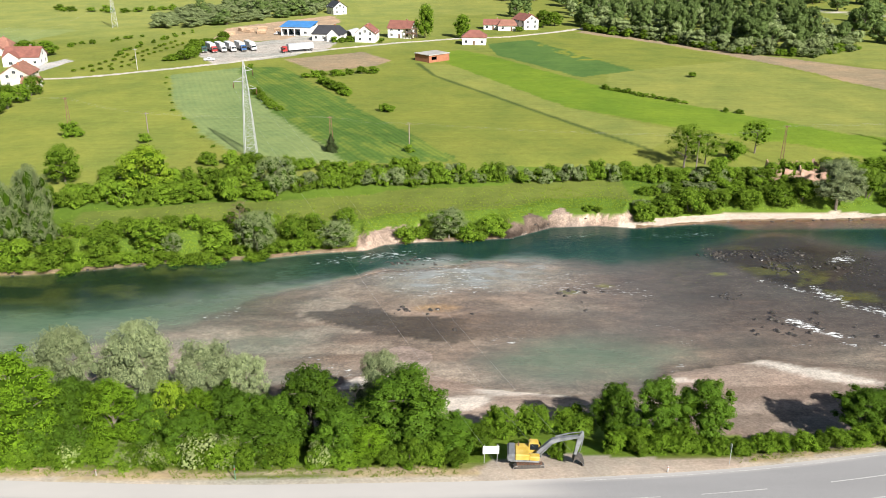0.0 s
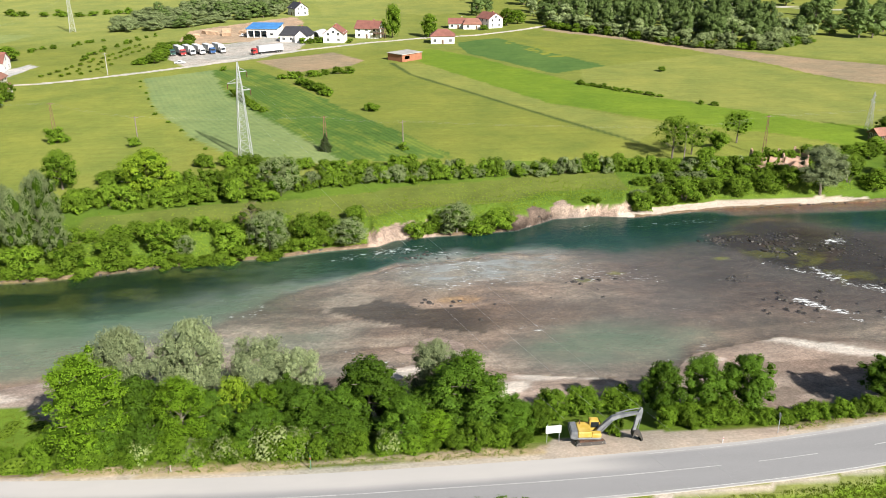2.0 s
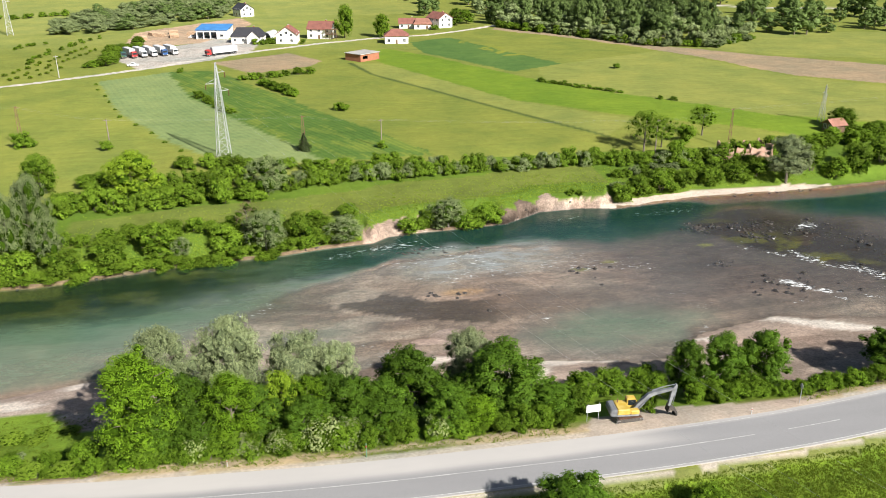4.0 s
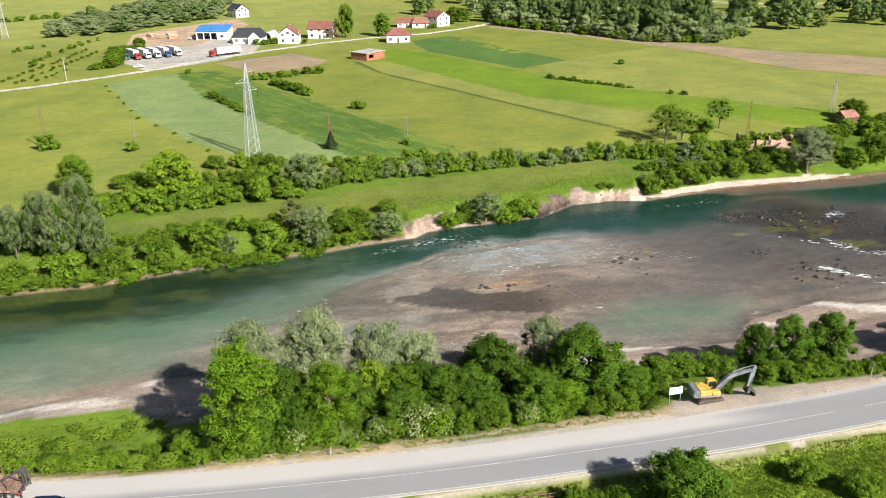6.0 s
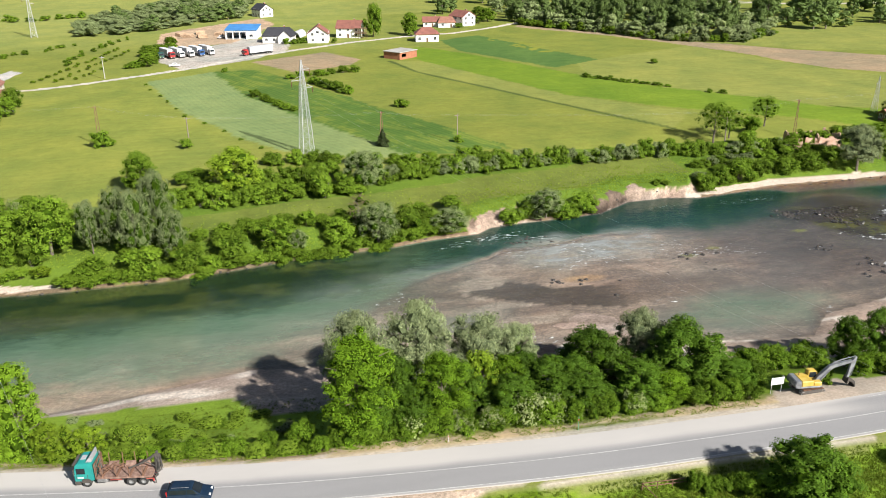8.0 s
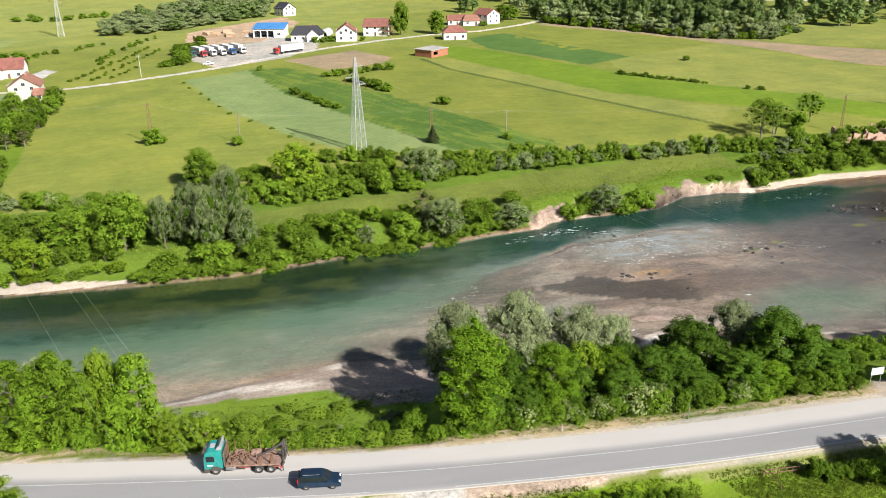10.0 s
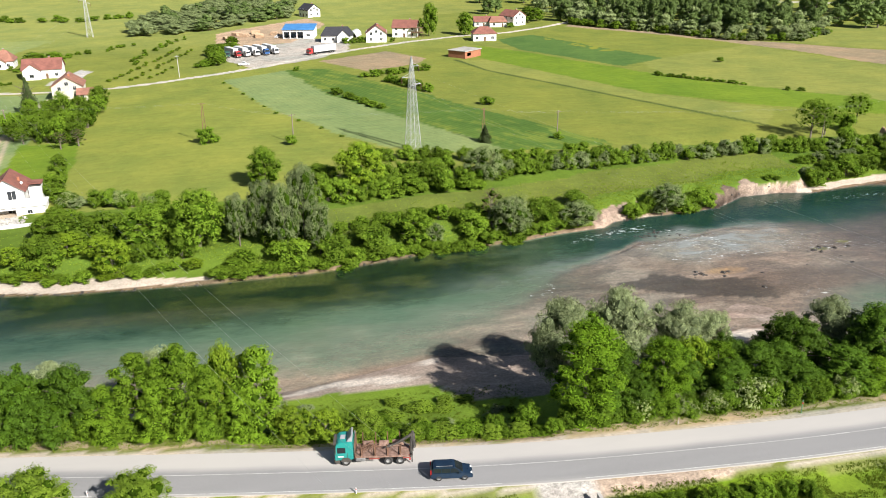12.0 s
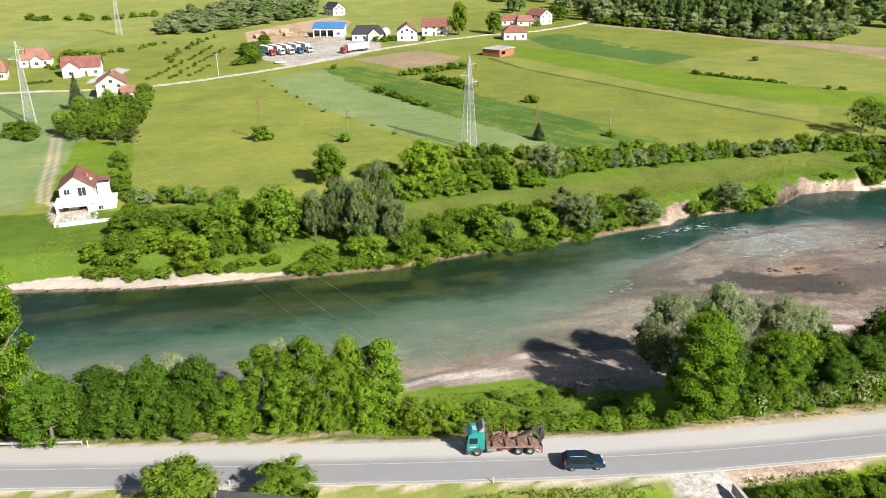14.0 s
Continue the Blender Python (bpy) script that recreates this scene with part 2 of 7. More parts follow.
DARK_INSIDE = surface("shade_inside", (0.05, 0.05, 0.05), (0.07, 0.065, 0.06), 1.0, 0.9, 0.0)
GALV = surface("galvanised_steel", (0.48, 0.49, 0.50), (0.58, 0.59, 0.60), 3.0, 0.5, 0.003, 20, metal=0.35)
RUST = surface("rusty_steel", (0.15, 0.075, 0.045), (0.24, 0.13, 0.08), 3.0, 0.85, 0.01, 20)
WOOD_POLE = surface("weathered_wood", (0.20, 0.16, 0.12), (0.30, 0.26, 0.21), 4.0, 0.9, 0.01, 20)
CERAMIC = surface("glazed_brown", (0.12, 0.05, 0.03), (0.16, 0.07, 0.04), 3, 0.3, 0.0)

# ---- plan: the lines of river and road ----
ROAD = ((-420, 128), (-200, 98.5), (-129, 84.5), (-92, 77.7), (-73, 74.5), (-60, 72.5), (-47, 71.3), (-23, 69.9), (11, 70.0), (35, 71.4), (50, 73.6), (90, 81), (420, 150))
NEAR_WATER = ((-420, 128), (-150, 106), (-91, 104), (-80, 106), (-66, 109.5), (-60, 111), (-25, 106), (-2, 111), (10, 105), (21, 103), (31, 102), (38, 109), (55, 113), (72, 109.5), (120, 110), (420, 180))
SAND_TOP = ((-420, 124), (-150, 100), (-91, 101), (-72, 101.2), (-62, 100.8), (-58, 95.5), (-30, 93), (9, 94), (26, 93), (45, 89), (57, 91), (120, 98), (420, 168))
FAR_WATER = ((-420, 178), (-200, 158), (-143, 152), (-123, 149), (-98, 148), (-76, 149), (-61, 152), (-49, 155), (-34, 156), (-22, 159), (-11.5, 160.5), (-8, 163.5), (0, 165), (8, 165.5), (19.5, 167), (29.5, 173.5), (40, 174.4), (49, 172.6), (61, 174.7), (73, 176.8), (108, 177.5), (200, 188), (420, 240))
BAR_EDGE = ((-420, 142), (-150, 121), (-91, 121), (-75, 122), (-62, 125), (-55, 129), (-41, 133), (-30, 137), (-17, 147), (-5, 153.5), (18, 154), (30, 155.5), (64, 157.5), (85, 161), (110, 158), (420, 220))


def along(line, x):
    return np.interp(x, [p[0] for p in line], [p[1] for p in line])


def smooth(a, b, v):
    t = np.clip((np.asarray(v, float) - a) / (b - a), 0, 1)
    return t * t * (3 - 2 * t)


def grain(x, y, size, seed=0):
    """Smooth value noise from 0 to 1, on arrays."""
    u, v = np.asarray(x, float) / size, np.asarray(y, float) / size
    i, j = np.floor(u), np.floor(v)
    a, b = u - i, v - j
    a, b = a * a * (3 - 2 * a), b * b * (3 - 2 * b)

    def h(p, q):
        s = np.sin(p * 127.1 + q * 311.7 + seed * 74.7) * 43758.5453
        return s - np.floor(s)
    return (h(i, j) * (1 - a) + h(i + 1, j) * a) * (1 - b) + (h(i, j + 1) * (1 - a) + h(i + 1, j + 1) * a) * b


def fractal(x, y, size, seed=0):
    return sum(grain(x, y, size / 2 ** k, seed + k) * 0.5 ** k for k in range(4)) / 1.875


def reef_lines(x, y):
    """Distance behind the lip of the rapids, and along it."""
    return (x - 62) * 0.85 + (y - 158) * 0.526, (x - 62) * 0.526 - (y - 158) * 0.85


def rock_zone(x, y):
    """The reef of stones and weed that breaks the surface at the rapids."""
    s, u = reef_lines(x, y)
    s = s + (fractal(x, y, 14, 4) - 0.5) * 9
    return smooth(-3, 1.5, s) * smooth(40, 12, s) * smooth(-9, 3, u) * smooth(60, 44, u)


def depth_at(x, y):
    """Depth of the water in metres, below zero where the bed stands dry."""
    near, far, bar = along(NEAR_WATER, x), along(FAR_WATER, x), along(BAR_EDGE, x)
    bar = bar + (fractal(x, y, 17, 11) - 0.5) * 10 + (fractal(x, y, 5, 12) - 0.5) * 5
    half = 2.6 + 17.4 * smooth(-18, -66, x) + 5.5 * smooth(8, 40, x)
    deep = smooth(-half, half, y - bar)
    wx, wy = x + (fractal(x, y, 18, 13) - 0.5) * 16, y + (fractal(x, y, 18, 14) - 0.5) * 7
    shoal = 0.05 + 0.40 * (fractal(wx * 0.7, wy * 1.5, 22, 3) - 0.25) + 0.34 * (fractal(wx * 0.45, wy, 8, 16) - 0.5) + 0.62 * smooth(1, 0.15, np.hypot((x - 25) / 27, (y - 114) / 11)) + 0.2 * smooth(24, 44, x)
    d = shoal * (1 - deep) + (1.35 + 0.9 * fractal(x, y, 40, 9) + 0.35 * smooth(-40, 0, x)) * deep
    d = d * (1 - 0.8 * rock_zone(x, y)) + rock_zone(x, y) * (0.34 - 0.62 * fractal(x, y * 1.3, 5, 5))
    d = d - 0.8 * smooth(1, 0.3, np.hypot((x + 6) / 14, (y - 154) / 3.0)) * fractal(x, y, 6, 8)
    flat = smooth(56, 74, x)
    return np.minimum(np.minimum(d, 0.05 + 0.14 * (y - near)), 0.25 - 0.2 * flat + (1.9 - 1.8 * flat) * (far - y) + 0.5 * np.maximum(far - y - 5, 0))


def bank_fall(u, x):
    """Share of the drop from the road to the sand: steep first and then level under the open meadow in the west, the other way round elsewhere."""
    k = smooth(-48, -54, x) * smooth(-92, -84, x)
    return (1 - k) * u ** 1.25 + k * (1 - (1 - u) ** 1.9)


def field_z(x, y):
    return 6.0 - 2.2 * smooth(-95, -165, x) + 0.022 * np.maximum(y - 560, 0)


def land_z(x, y):
    """Height of the land over the water."""
    x, y = np.asarray(x, float), np.asarray(y, float)
    road, near, top, far = along(ROAD, x), along(NEAR_WATER, x), along(SAND_TOP, x), along(FAR_WATER, x)
    z = np.full(np.broadcast(x, y).shape, 7.35)
    z = np.where(y < road - 4.5, 7.2 + 0.6 * smooth(4, 30, road - y) - 0.45 * smooth(4.5, 6.5, road - y) * smooth(12, 8, road - y), z)
    z = np.where(y > road + 4.8, 7.3 - (7.3 - 1.5) * bank_fall(np.clip((y - road - 4.8) / np.maximum(top - road - 4.8, 1), 0, 1), x), z)
    z = np.where(y > top, 1.5 * np.clip((near - y) / np.maximum(near - top, 1), 0, 1) ** 0.8, z)
    z = np.where((y > near) & (y < far), -depth_at(x, y), z)
    cliff = np.maximum(smooth(-13.5, -11, x) * smooth(1, -2, x), smooth(17, 21, x) * smooth(49, 46, x))
    beach = 0.4 + 1.7 * smooth(47, 55, x) * smooth(108, 98, x) + 3.2 * smooth(-152, -138, x) * smooth(-97, -120, x)
    rise = 8.5 - 7.6 * cliff
    lip = 3.3 - (0.3 + 1.3 * fractal(x, 0 * y, 8, 24)) * cliff - 0.4 * cliff * smooth(12, 6, x)
    d = y - far + ((fractal(x, y, 9, 2) - 0.5) * 2.4 + (grain(x, y, 1.5, 19) - 0.5) * 0.9) * cliff
    bank = 0.5 * np.clip(d / beach, 0, 1) + 3.3 * smooth(0, 1, np.clip((d - beach) / rise, 0, 1))
    bank = np.where(cliff > 0.5, 0.5 * np.clip(d / beach, 0, 1) + lip * np.clip((d - beach) / rise, 0, 1) + (3.3 - lip) * smooth(1.3, 7, d), bank)
    flat = field_z(x, y)
    bank = bank + (flat - 3.8) * smooth(11, 46, d)
    z = np.where(y >= far, bank, z)
    return z + (fractal(x, y, 11, 6) - 0.5) * 0.3 * ((y > far + 12) | (y < road - 6) | ((y > road + 8) & (y < near)))


def high(x, y):
    return float(land_z(np.array([float(x)]), np.array([float(y)]))[0])


def mesh_of(name, verts, faces, mat, smooth_shade=False):
    me = bpy.data.meshes.new(name)
    me.from_pydata([tuple(v) for v in verts], [], [tuple(q) for q in faces])
    for m in (mat if isinstance(mat, (list, tuple)) else [mat]):
        me.materials.append(m)
    if smooth_shade:
        me.polygons.foreach_set("use_smooth", np.ones(len(me.polygons), bool))
    me.update()
    return me


def sheet(name, xs, ys, zf, mat):
    gx, gy = np.meshgrid(xs, ys)
    gx, gy = gx.ravel(), gy.ravel()
    gz = zf(gx, gy)
    nx, ny = len(xs), len(ys)
    i = (np.arange(ny - 1)[:, None] * nx + np.arange(nx - 1)[None, :]).ravel()
    faces = np.stack([i, i + 1, i + nx + 1, i + nx], 1)
    me = bpy.data.meshes.new(name)
    me.vertices.add(len(gx))
    me.vertices.foreach_set("co", np.stack([gx, gy, gz], 1).astype(np.float32).ravel())
    me.loops.add(faces.size)
    me.loops.foreach_set("vertex_index", faces.astype(np.int32).ravel())
    me.polygons.add(len(faces))
    me.polygons.foreach_set("loop_start", np.arange(0, faces.size, 4, dtype=np.int32))
    me.polygons.foreach_set("use_smooth", np.ones(len(faces), bool))
    me.materials.append(mat)
    me.update(calc_edges=True)
    me.validate()
    return me, gx, gy, gz


def paint(me, name, values):
    """A value or a colour on each point of a mesh."""
    if values.ndim == 1:
        a = me.attributes.new(name, "FLOAT", "POINT")
        a.data.foreach_set("value", values.astype(np.float32))
    else:
        a = me.attributes.new(name, "FLOAT_COLOR", "POINT")
        a.data.foreach_set("color", np.column_stack([values, np.ones(len(values))]).astype(np.float32).ravel())


def inside(poly, x, y):
    hit = np.zeros(x.shape, bool)
    for (x0, y0), (x1, y1) in zip(poly, poly[1:] + poly[:1]):
        if y0 != y1:
            hit ^= ((y0 > y) != (y1 > y)) & (x < (x1 - x0) * (y - y0) / (y1 - y0) + x0)
    return hit


def near_line(line, x, y):
    """Distance of points from a broken line."""
    best = np.full(x.shape, 1e9)
    for (x0, y0), (x1, y1) in zip(line, line[1:]):
        t = np.clip(((x - x0) * (x1 - x0) + (y - y0) * (y1 - y0)) / ((x1 - x0) ** 2 + (y1 - y0) ** 2), 0, 1)
        best = np.minimum(best, np.hypot(x - x0 - t * (x1 - x0), y - y0 - t * (y1 - y0)))
    return best


MEADOW, LUSH, PALE = (0.176, 0.204, 0.039), (0.138, 0.212, 0.021), (0.214, 0.236, 0.058)
CROP_GREY, CROP_DARK, SOIL = (0.19, 0.252, 0.098), (0.078, 0.142, 0.028), (0.29, 0.225, 0.145)
SAND, CLAY, BANK_GRASS = (0.45, 0.365, 0.305), (0.335, 0.25, 0.20), (0.092, 0.148, 0.018)
LANE = ((-320, 345), (-200, 340), (-165, 339), (-145, 339), (-125, 343), (-105, 352), (-85, 366), (-67, 386), (-38, 410), (-12, 428), (17, 443), (47, 451), (75, 470), (98, 490), (130, 560))
DITCH = ((-1, 364), (5.5, 334), (30.6, 283), (45.4, 253), (63.3, 218.4))
FIELDS = (
    (CROP_GREY, [(-101.6, 336), (-82.5, 275), (-64.5, 239), (-52, 218), (-30, 206), (-18.6, 206), (-29.9, 229), (-46.4, 262), (-62.6, 299), (-77.3, 354)]),
    (CROP_DARK, [(-77.3, 354), (-62.6, 299), (-46.4, 262), (-29.9, 229), (-18.6, 206), (9.7, 208), (-4.2, 238.7), (-19.6, 270), (-40, 315), (-58, 354)]),
    (SOIL, [(-61, 376), (-28, 398), (-13.5, 372), (-20, 358), (-43, 344)]),
    (PALE, [(-1, 364), (5.5, 334), (30.6, 283), (45.4, 253), (63.3, 218.4), (79, 238), (49, 273.5), (28, 326), (13.8, 360)]),
    (LUSH, [(13.8, 360), (28, 326), (49, 273.5), (79, 243), (150, 190), (190, 200), (127, 235), (106, 262), (89, 279), (70, 308), (36, 380), (20, 405), (5, 395)]),
    (PALE, [(89, 279), (70, 308), (80, 345), (91, 346), (150, 375), (166, 318), (172, 300), (225, 240), (190, 205), (127, 235), (106, 262)]),
    ((0.082, 0.150, 0.036), [(34.6, 424), (58, 440), (76, 384), (91, 346), (65, 330), (36, 388)]),
    (SOIL, [(88, 468), (119, 430), (146, 383), (160, 352), (168, 319), (175, 301), (230, 250), (270, 280), (198, 345), (170, 375), (151, 396), (133, 428), (92, 478)]),
    (PALE, [(150, 398), (175, 378), (198, 350), (330, 300), (330, 420), (225, 425)]),
    (PALE, [(-400, 470), (-130, 520), (-80, 640), (-90, 900), (-600, 900)]),
    (CROP_GREY, [(-320, 346), (-210, 440), (-200, 500), (-330, 520)]),
    (CROP_GREY, [(-240, 180), (-155, 190), (-152, 230), (-163, 335), (-240, 335)]),
    (LUSH, [(-150, 195), (-134.5, 200), (-138, 252), (-156, 254)]),
    (PALE, [(-40, 560), (60, 560), (120, 800), (-60, 800)]),
)
YARD = [(-105, 392), (-103, 421), (-72, 440), (-70, 455), (-40, 448), (-45, 405), (-62, 382), (-89, 362)]
DIRT = [(-108, 425), (-112, 490), (-85, 524), (-57, 555), (-48, 520), (-62, 470), (-72, 440)]


def land_cover(x, y, z):
    wob_x, wob_y = x + (fractal(x, y, 9, 21) - 0.5) * 3.2, y + (fractal(x, y, 9, 22) - 0.5) * 3.2
    c = np.empty((len(x), 3))
    c[:] = MEADOW
    k = fractal(x, y, 60, 31)[:, None]
    c = c * (1 - 0.35 * k) + np.array(PALE) * 0.35 * k
    c *= (1 + 0.12 * smooth(-55, -75, x) * smooth(420, 330, y))[:, None]
    grass = np.ones(len(x))
    for col, poly in FIELDS:
        m = inside(poly, wob_x, wob_y)
        c[m] = col
        if col is SOIL:
            grass[m] = 0.6
    yellow = inside([(58, 425), (66, 425), (88, 372), (72, 372)], wob_x, wob_y) & (fractal(x, y, 3, 44) > 0.52)
    c[yellow] = (0.20, 0.225, 0.035)
    weed = inside(FIELDS[1][1], x, y) & (grain(x * 0.9 + y * 0.45, y * 0.2, 1.6, 51) + 0.5 * fractal(x, y, 20, 52) > 0.88)
    c[weed] = (0.13, 0.185, 0.034)
    for k in (0, 1):
        m = inside(FIELDS[k][1], wob_x, wob_y)
        c[m] *= (1 + 0.25 * (fractal(x * 0.6, y, 30, 58)[m] - 0.5))[:, None]
    pale = (0.55 * smooth(385, 440, y + 0.25 * x) * smooth(40, -40, x))[:, None]
    c = c + (np.array((0.265, 0.295, 0.085)) - c) * pale * (0.5 + fractal(x, y, 50, 55)[:, None])
    d = near_line(DITCH, x, y) + (fractal(x, y, 6, 27) - 0.5) * 0.8
    c = c + (np.array((0.055, 0.085, 0.022)) - c) * (0.85 * smooth(1.5, 0.5, d))[:, None]
    far, near, top, road = along(FAR_WATER, x), along(NEAR_WATER, x), along(SAND_TOP, x), along(ROAD, x)
    m = (y > far) & (y < far + 34) & (y < 205)
    c[m] = np.array(BANK_GRASS) * (0.85 + 0.5 * fractal(x, y, 8, 61)[m, None])
    strip = (y > far + 9) & (y < far + 24) & (x > -75) & (x < 50)
    c[strip] = np.array((0.128, 0.160, 0.032)) * (0.8 + 0.45 * fractal(x, y, 6, 64)[strip, None])
    cliff = (((x > -13.5) & (x < 1)) | ((x > 17) & (x < 49)))
    m = (y > far - 0.5) & cliff & (z < 1.9 + 2.0 * fractal(x, y, 4, 71)) & (y < far + 4)
    c[m] = np.array(CLAY) * (1 + 0.22 * smooth(29, 32, x))[m, None] * (0.55 + 0.55 * fractal(x * 2.0, y, 5, 72)[m, None] + 0.4 * grain(x * 1.3, y, 1.2, 74)[m, None]) * 0.88 * (1 - 0.6 * smooth(31, 28, x) * smooth(14, 17, x) - 0.3 * smooth(1.6, 0.6, z) * smooth(0.35, 0.6, fractal(x, y, 4, 75)))[m, None]
    grass[m] = 0
    m = (y > far - 0.5) & (z < 0.75) & (((x > 45) & (x < 110)) | ((x > -150) & (x < -96)))
    c[m] = np.array((0.47, 0.40, 0.34)) * (0.85 + 0.3 * fractal(x * 0.5, y, 7, 76)[m, None])
    grass[m] = 0.7
    m = (y > far - 0.5) & (y < far + 0.2 + 1.1 * fractal(x, y, 6, 73)) & ~cliff
    c[m] = np.array((0.15, 0.11, 0.072))
    grass[m] = 0
    bank = (y > road + 4.5) & (y <= near)
    c[bank] = np.array((0.140, 0.218, 0.024)) * (0.7 + 0.8 * fractal(x, y, 4, 63)[bank, None])
    beach = (wob_y > top) & (y < near + 0.4)
    east = smooth(-5, 12, x) * (1 - 0.8 * smooth(28, 40, x))
    light = np.clip(smooth(0.52, 0.62, fractal(x * 0.3 + y * 0.2, y * 1.7, 9, 66)) * 0.35 + 0.4 * east, 0, 1)
    pale_sand = np.zeros(len(x))
    for cx, cy, long, wide, lean in ((-74, 104.6, 7.5, 1.3, 0.05), (-67.5, 103.6, 3.5, 0.8, 0.0), (-61, 108.6, 1.8, 1.1, 0.2), (-63, 99.8, 2.5, 0.9, 0.0), (-86, 102.4, 6, 0.8, 0.1),
                                     (61, 108.0, 10, 1.8, -0.45), (39, 107.4, 3, 0.8, -0.3), (18, 104.6, 9, 1.5, 0.0), (6, 100.4, 5, 2.2, 0.3), (-8, 106.5, 5, 1.6, 0.3)):
        a, b = (wob_x - cx) * math.cos(lean) + (wob_y - cy) * math.sin(lean), (wob_y - cy) * math.cos(lean) - (wob_x - cx) * math.sin(lean)
        pale_sand = np.maximum(pale_sand, smooth(1.15, 0.8, np.hypot(a / long, b / wide) + (fractal(x * 0.5, y * 2, 4, 69) - 0.5) * 0.7))
    light, pale_sand = light[:, None], pale_sand[:, None]
    wet = (1 - 0.15 * smooth(4.5, 0.5, near - y + (fractal(x, y, 6, 67) - 0.5) * 4))[:, None]
    west = smooth(-20, -45, x)[:, None]
    dry = np.array((0.195, 0.150, 0.122)) * (1 - west) + np.array((0.315, 0.260, 0.222)) * west
    c[beach] = ((dry * (1 - light) + np.array(SAND) * 1.06 * light) * wet)[beach]
    c[beach] += ((np.array((0.60, 0.54, 0.48)) - c) * pale_sand * 0.9)[beach]
    grass[beach] = 0.4
    bed = (y > near) & (y < far)
    tone = fractal(x * 0.6, y, 22, 81)[:, None]
    floor_c = np.array((0.222, 0.178, 0.154)) * (0.75 + 0.55 * tone)

    def blend(col, weight):
        return floor_c + (np.array(col) - floor_c) * weight[:, None]
    ripple = fractal(x * 0.45, y, 18, 83)
    floor_c = blend((0.36, 0.295, 0.25), 0.85 * smooth(-20, -40, x) * smooth(14, 6, y - near))
    floor_c = blend((0.31, 0.24, 0.198), 0.9 * smooth(14, -16, x) * smooth(0.3, 0.6, fractal(x * 0.5, y, 24, 80)))
    floor_c = blend((0.31, 0.275, 0.25), 0.7 * smooth(0.48, 0.68, ripple) * smooth(40, 16, x))
    floor_c = blend((0.08, 0.068, 0.056), 0.4 * smooth(0.54, 0.72, fractal(x * 0.4, y * 1.2, 13, 84)))
    floor_c = blend((0.105, 0.084, 0.076), 0.75 * smooth(22, 42, x) * smooth(5, 13, y - near))
    floor_c = blend((0.066, 0.055, 0.050), 0.75 * smooth(36, 60, x) * smooth(8, 16, y - near))
    wx, wy = x + (fractal(x, y, 15, 33) - 0.5) * 14, y + (fractal(x, y, 15, 34) - 0.5) * 7
    floor_c = floor_c * (1 + 1.0 * (fractal(wx * 0.6, wy * 1.1, 8, 35) - 0.5) + 0.5 * (grain(wx * 0.5, wy * 1.4, 1.6, 36) - 0.5))[:, None]
    floor_c = blend((0.42, 0.37, 0.33), 0.7 * smooth(0.62, 0.74, fractal(wx * 0.3, wy * 1.5, 6, 37)) * smooth(44, 20, x))
    floor_c = blend((0.15, 0.11, 0.085), 0.7 * smooth(1.2, 0.6, np.hypot((x - 14) / 22, (y - 126) / 5)))
    slab = inside([(-20, 132), (-12, 134.3), (-2.6, 130), (4, 129.2), (12, 129), (9, 120), (5.3, 118.7), (-4.7, 122.6), (-16.4, 126.6)], x + (fractal(x, y, 5, 85) - 0.5) * 4, y + (fractal(x, y, 5, 87) - 0.5) * 3)
    floor_c = blend((0.052, 0.042, 0.030), 0.9 * slab * smooth(13, 1, x + (fractal(x, y, 5, 39) - 0.5) * 6))
    floor_c = blend((0.36, 0.25, 0.15), 0.9 * smooth(1.2, 0.6, np.hypot((x - 2.5) / 4.8, (y - 132.8) / 1.6)))
    for cx, cy, size in ((28.3, 139.3, 2.0), (35.2, 142.0, 1.6), (59, 147.6, 1.8)):
        floor_c = blend((0.19, 0.20, 0.028), smooth(1.2, 0.7, np.hypot((x - cx) / size, (y - cy) / (size * 0.45)) + (fractal(x, y, 2, 38) - 0.5)))
    floor_c = blend((0.26, 0.250, 0.238), 0.8 * smooth(1.25, 0.3, np.hypot((x - 12 + (fractal(x, y, 11, 82) - 0.5) * 14) / 22, (y - 146 + (fractal(x, y, 9, 87) - 0.5) * 10) / 7.5)))
    floor_c = blend((0.024, 0.032, 0.010), smooth(-15, -45, x) * smooth(0.35, 0.6, (y - near) / (far - near)))
    floor_c = blend((0.125, 0.115, 0.028), 0.9 * smooth(-25, -55, x) * smooth(0.45, 0.62, (y - near) / (far - near)) * smooth(0.46, 0.6, fractal(x * 0.6, y * 1.2, 6, 86)))
    floor_c = blend((0.20, 0.145, 0.085), 0.85 * smooth(1.2, 0.5, np.hypot((x + 112) / 26, (y - 138) / 4.5) + (fractal(x, y, 9, 86) - 0.5) * 0.5))
    floor_c = blend((0.15, 0.075, 0.040), smooth(56, 72, x) * smooth(10, 5, far - y + (fractal(x, y, 8, 28) - 0.5) * 6))
    reef = rock_zone(x, y)
    floor_c = blend((0.034, 0.029, 0.025), np.clip(reef * 1.2, 0, 1) * 0.92)
    floor_c = blend((0.105, 0.108, 0.022), np.clip(reef * 1.5, 0, 1) * smooth(9, 3, np.abs(reef_lines(x, y)[0] - 3)) * 0.7 * smooth(0.52, 0.6, fractal(x, y, 4, 88)))
    floor_c = blend(np.array(SAND) * 0.8, 0.6 * smooth(30, 44, x) * smooth(16, 6, y - near) * smooth(0.44, 0.6, fractal(x * 0.35, y * 1.3, 12, 89)))
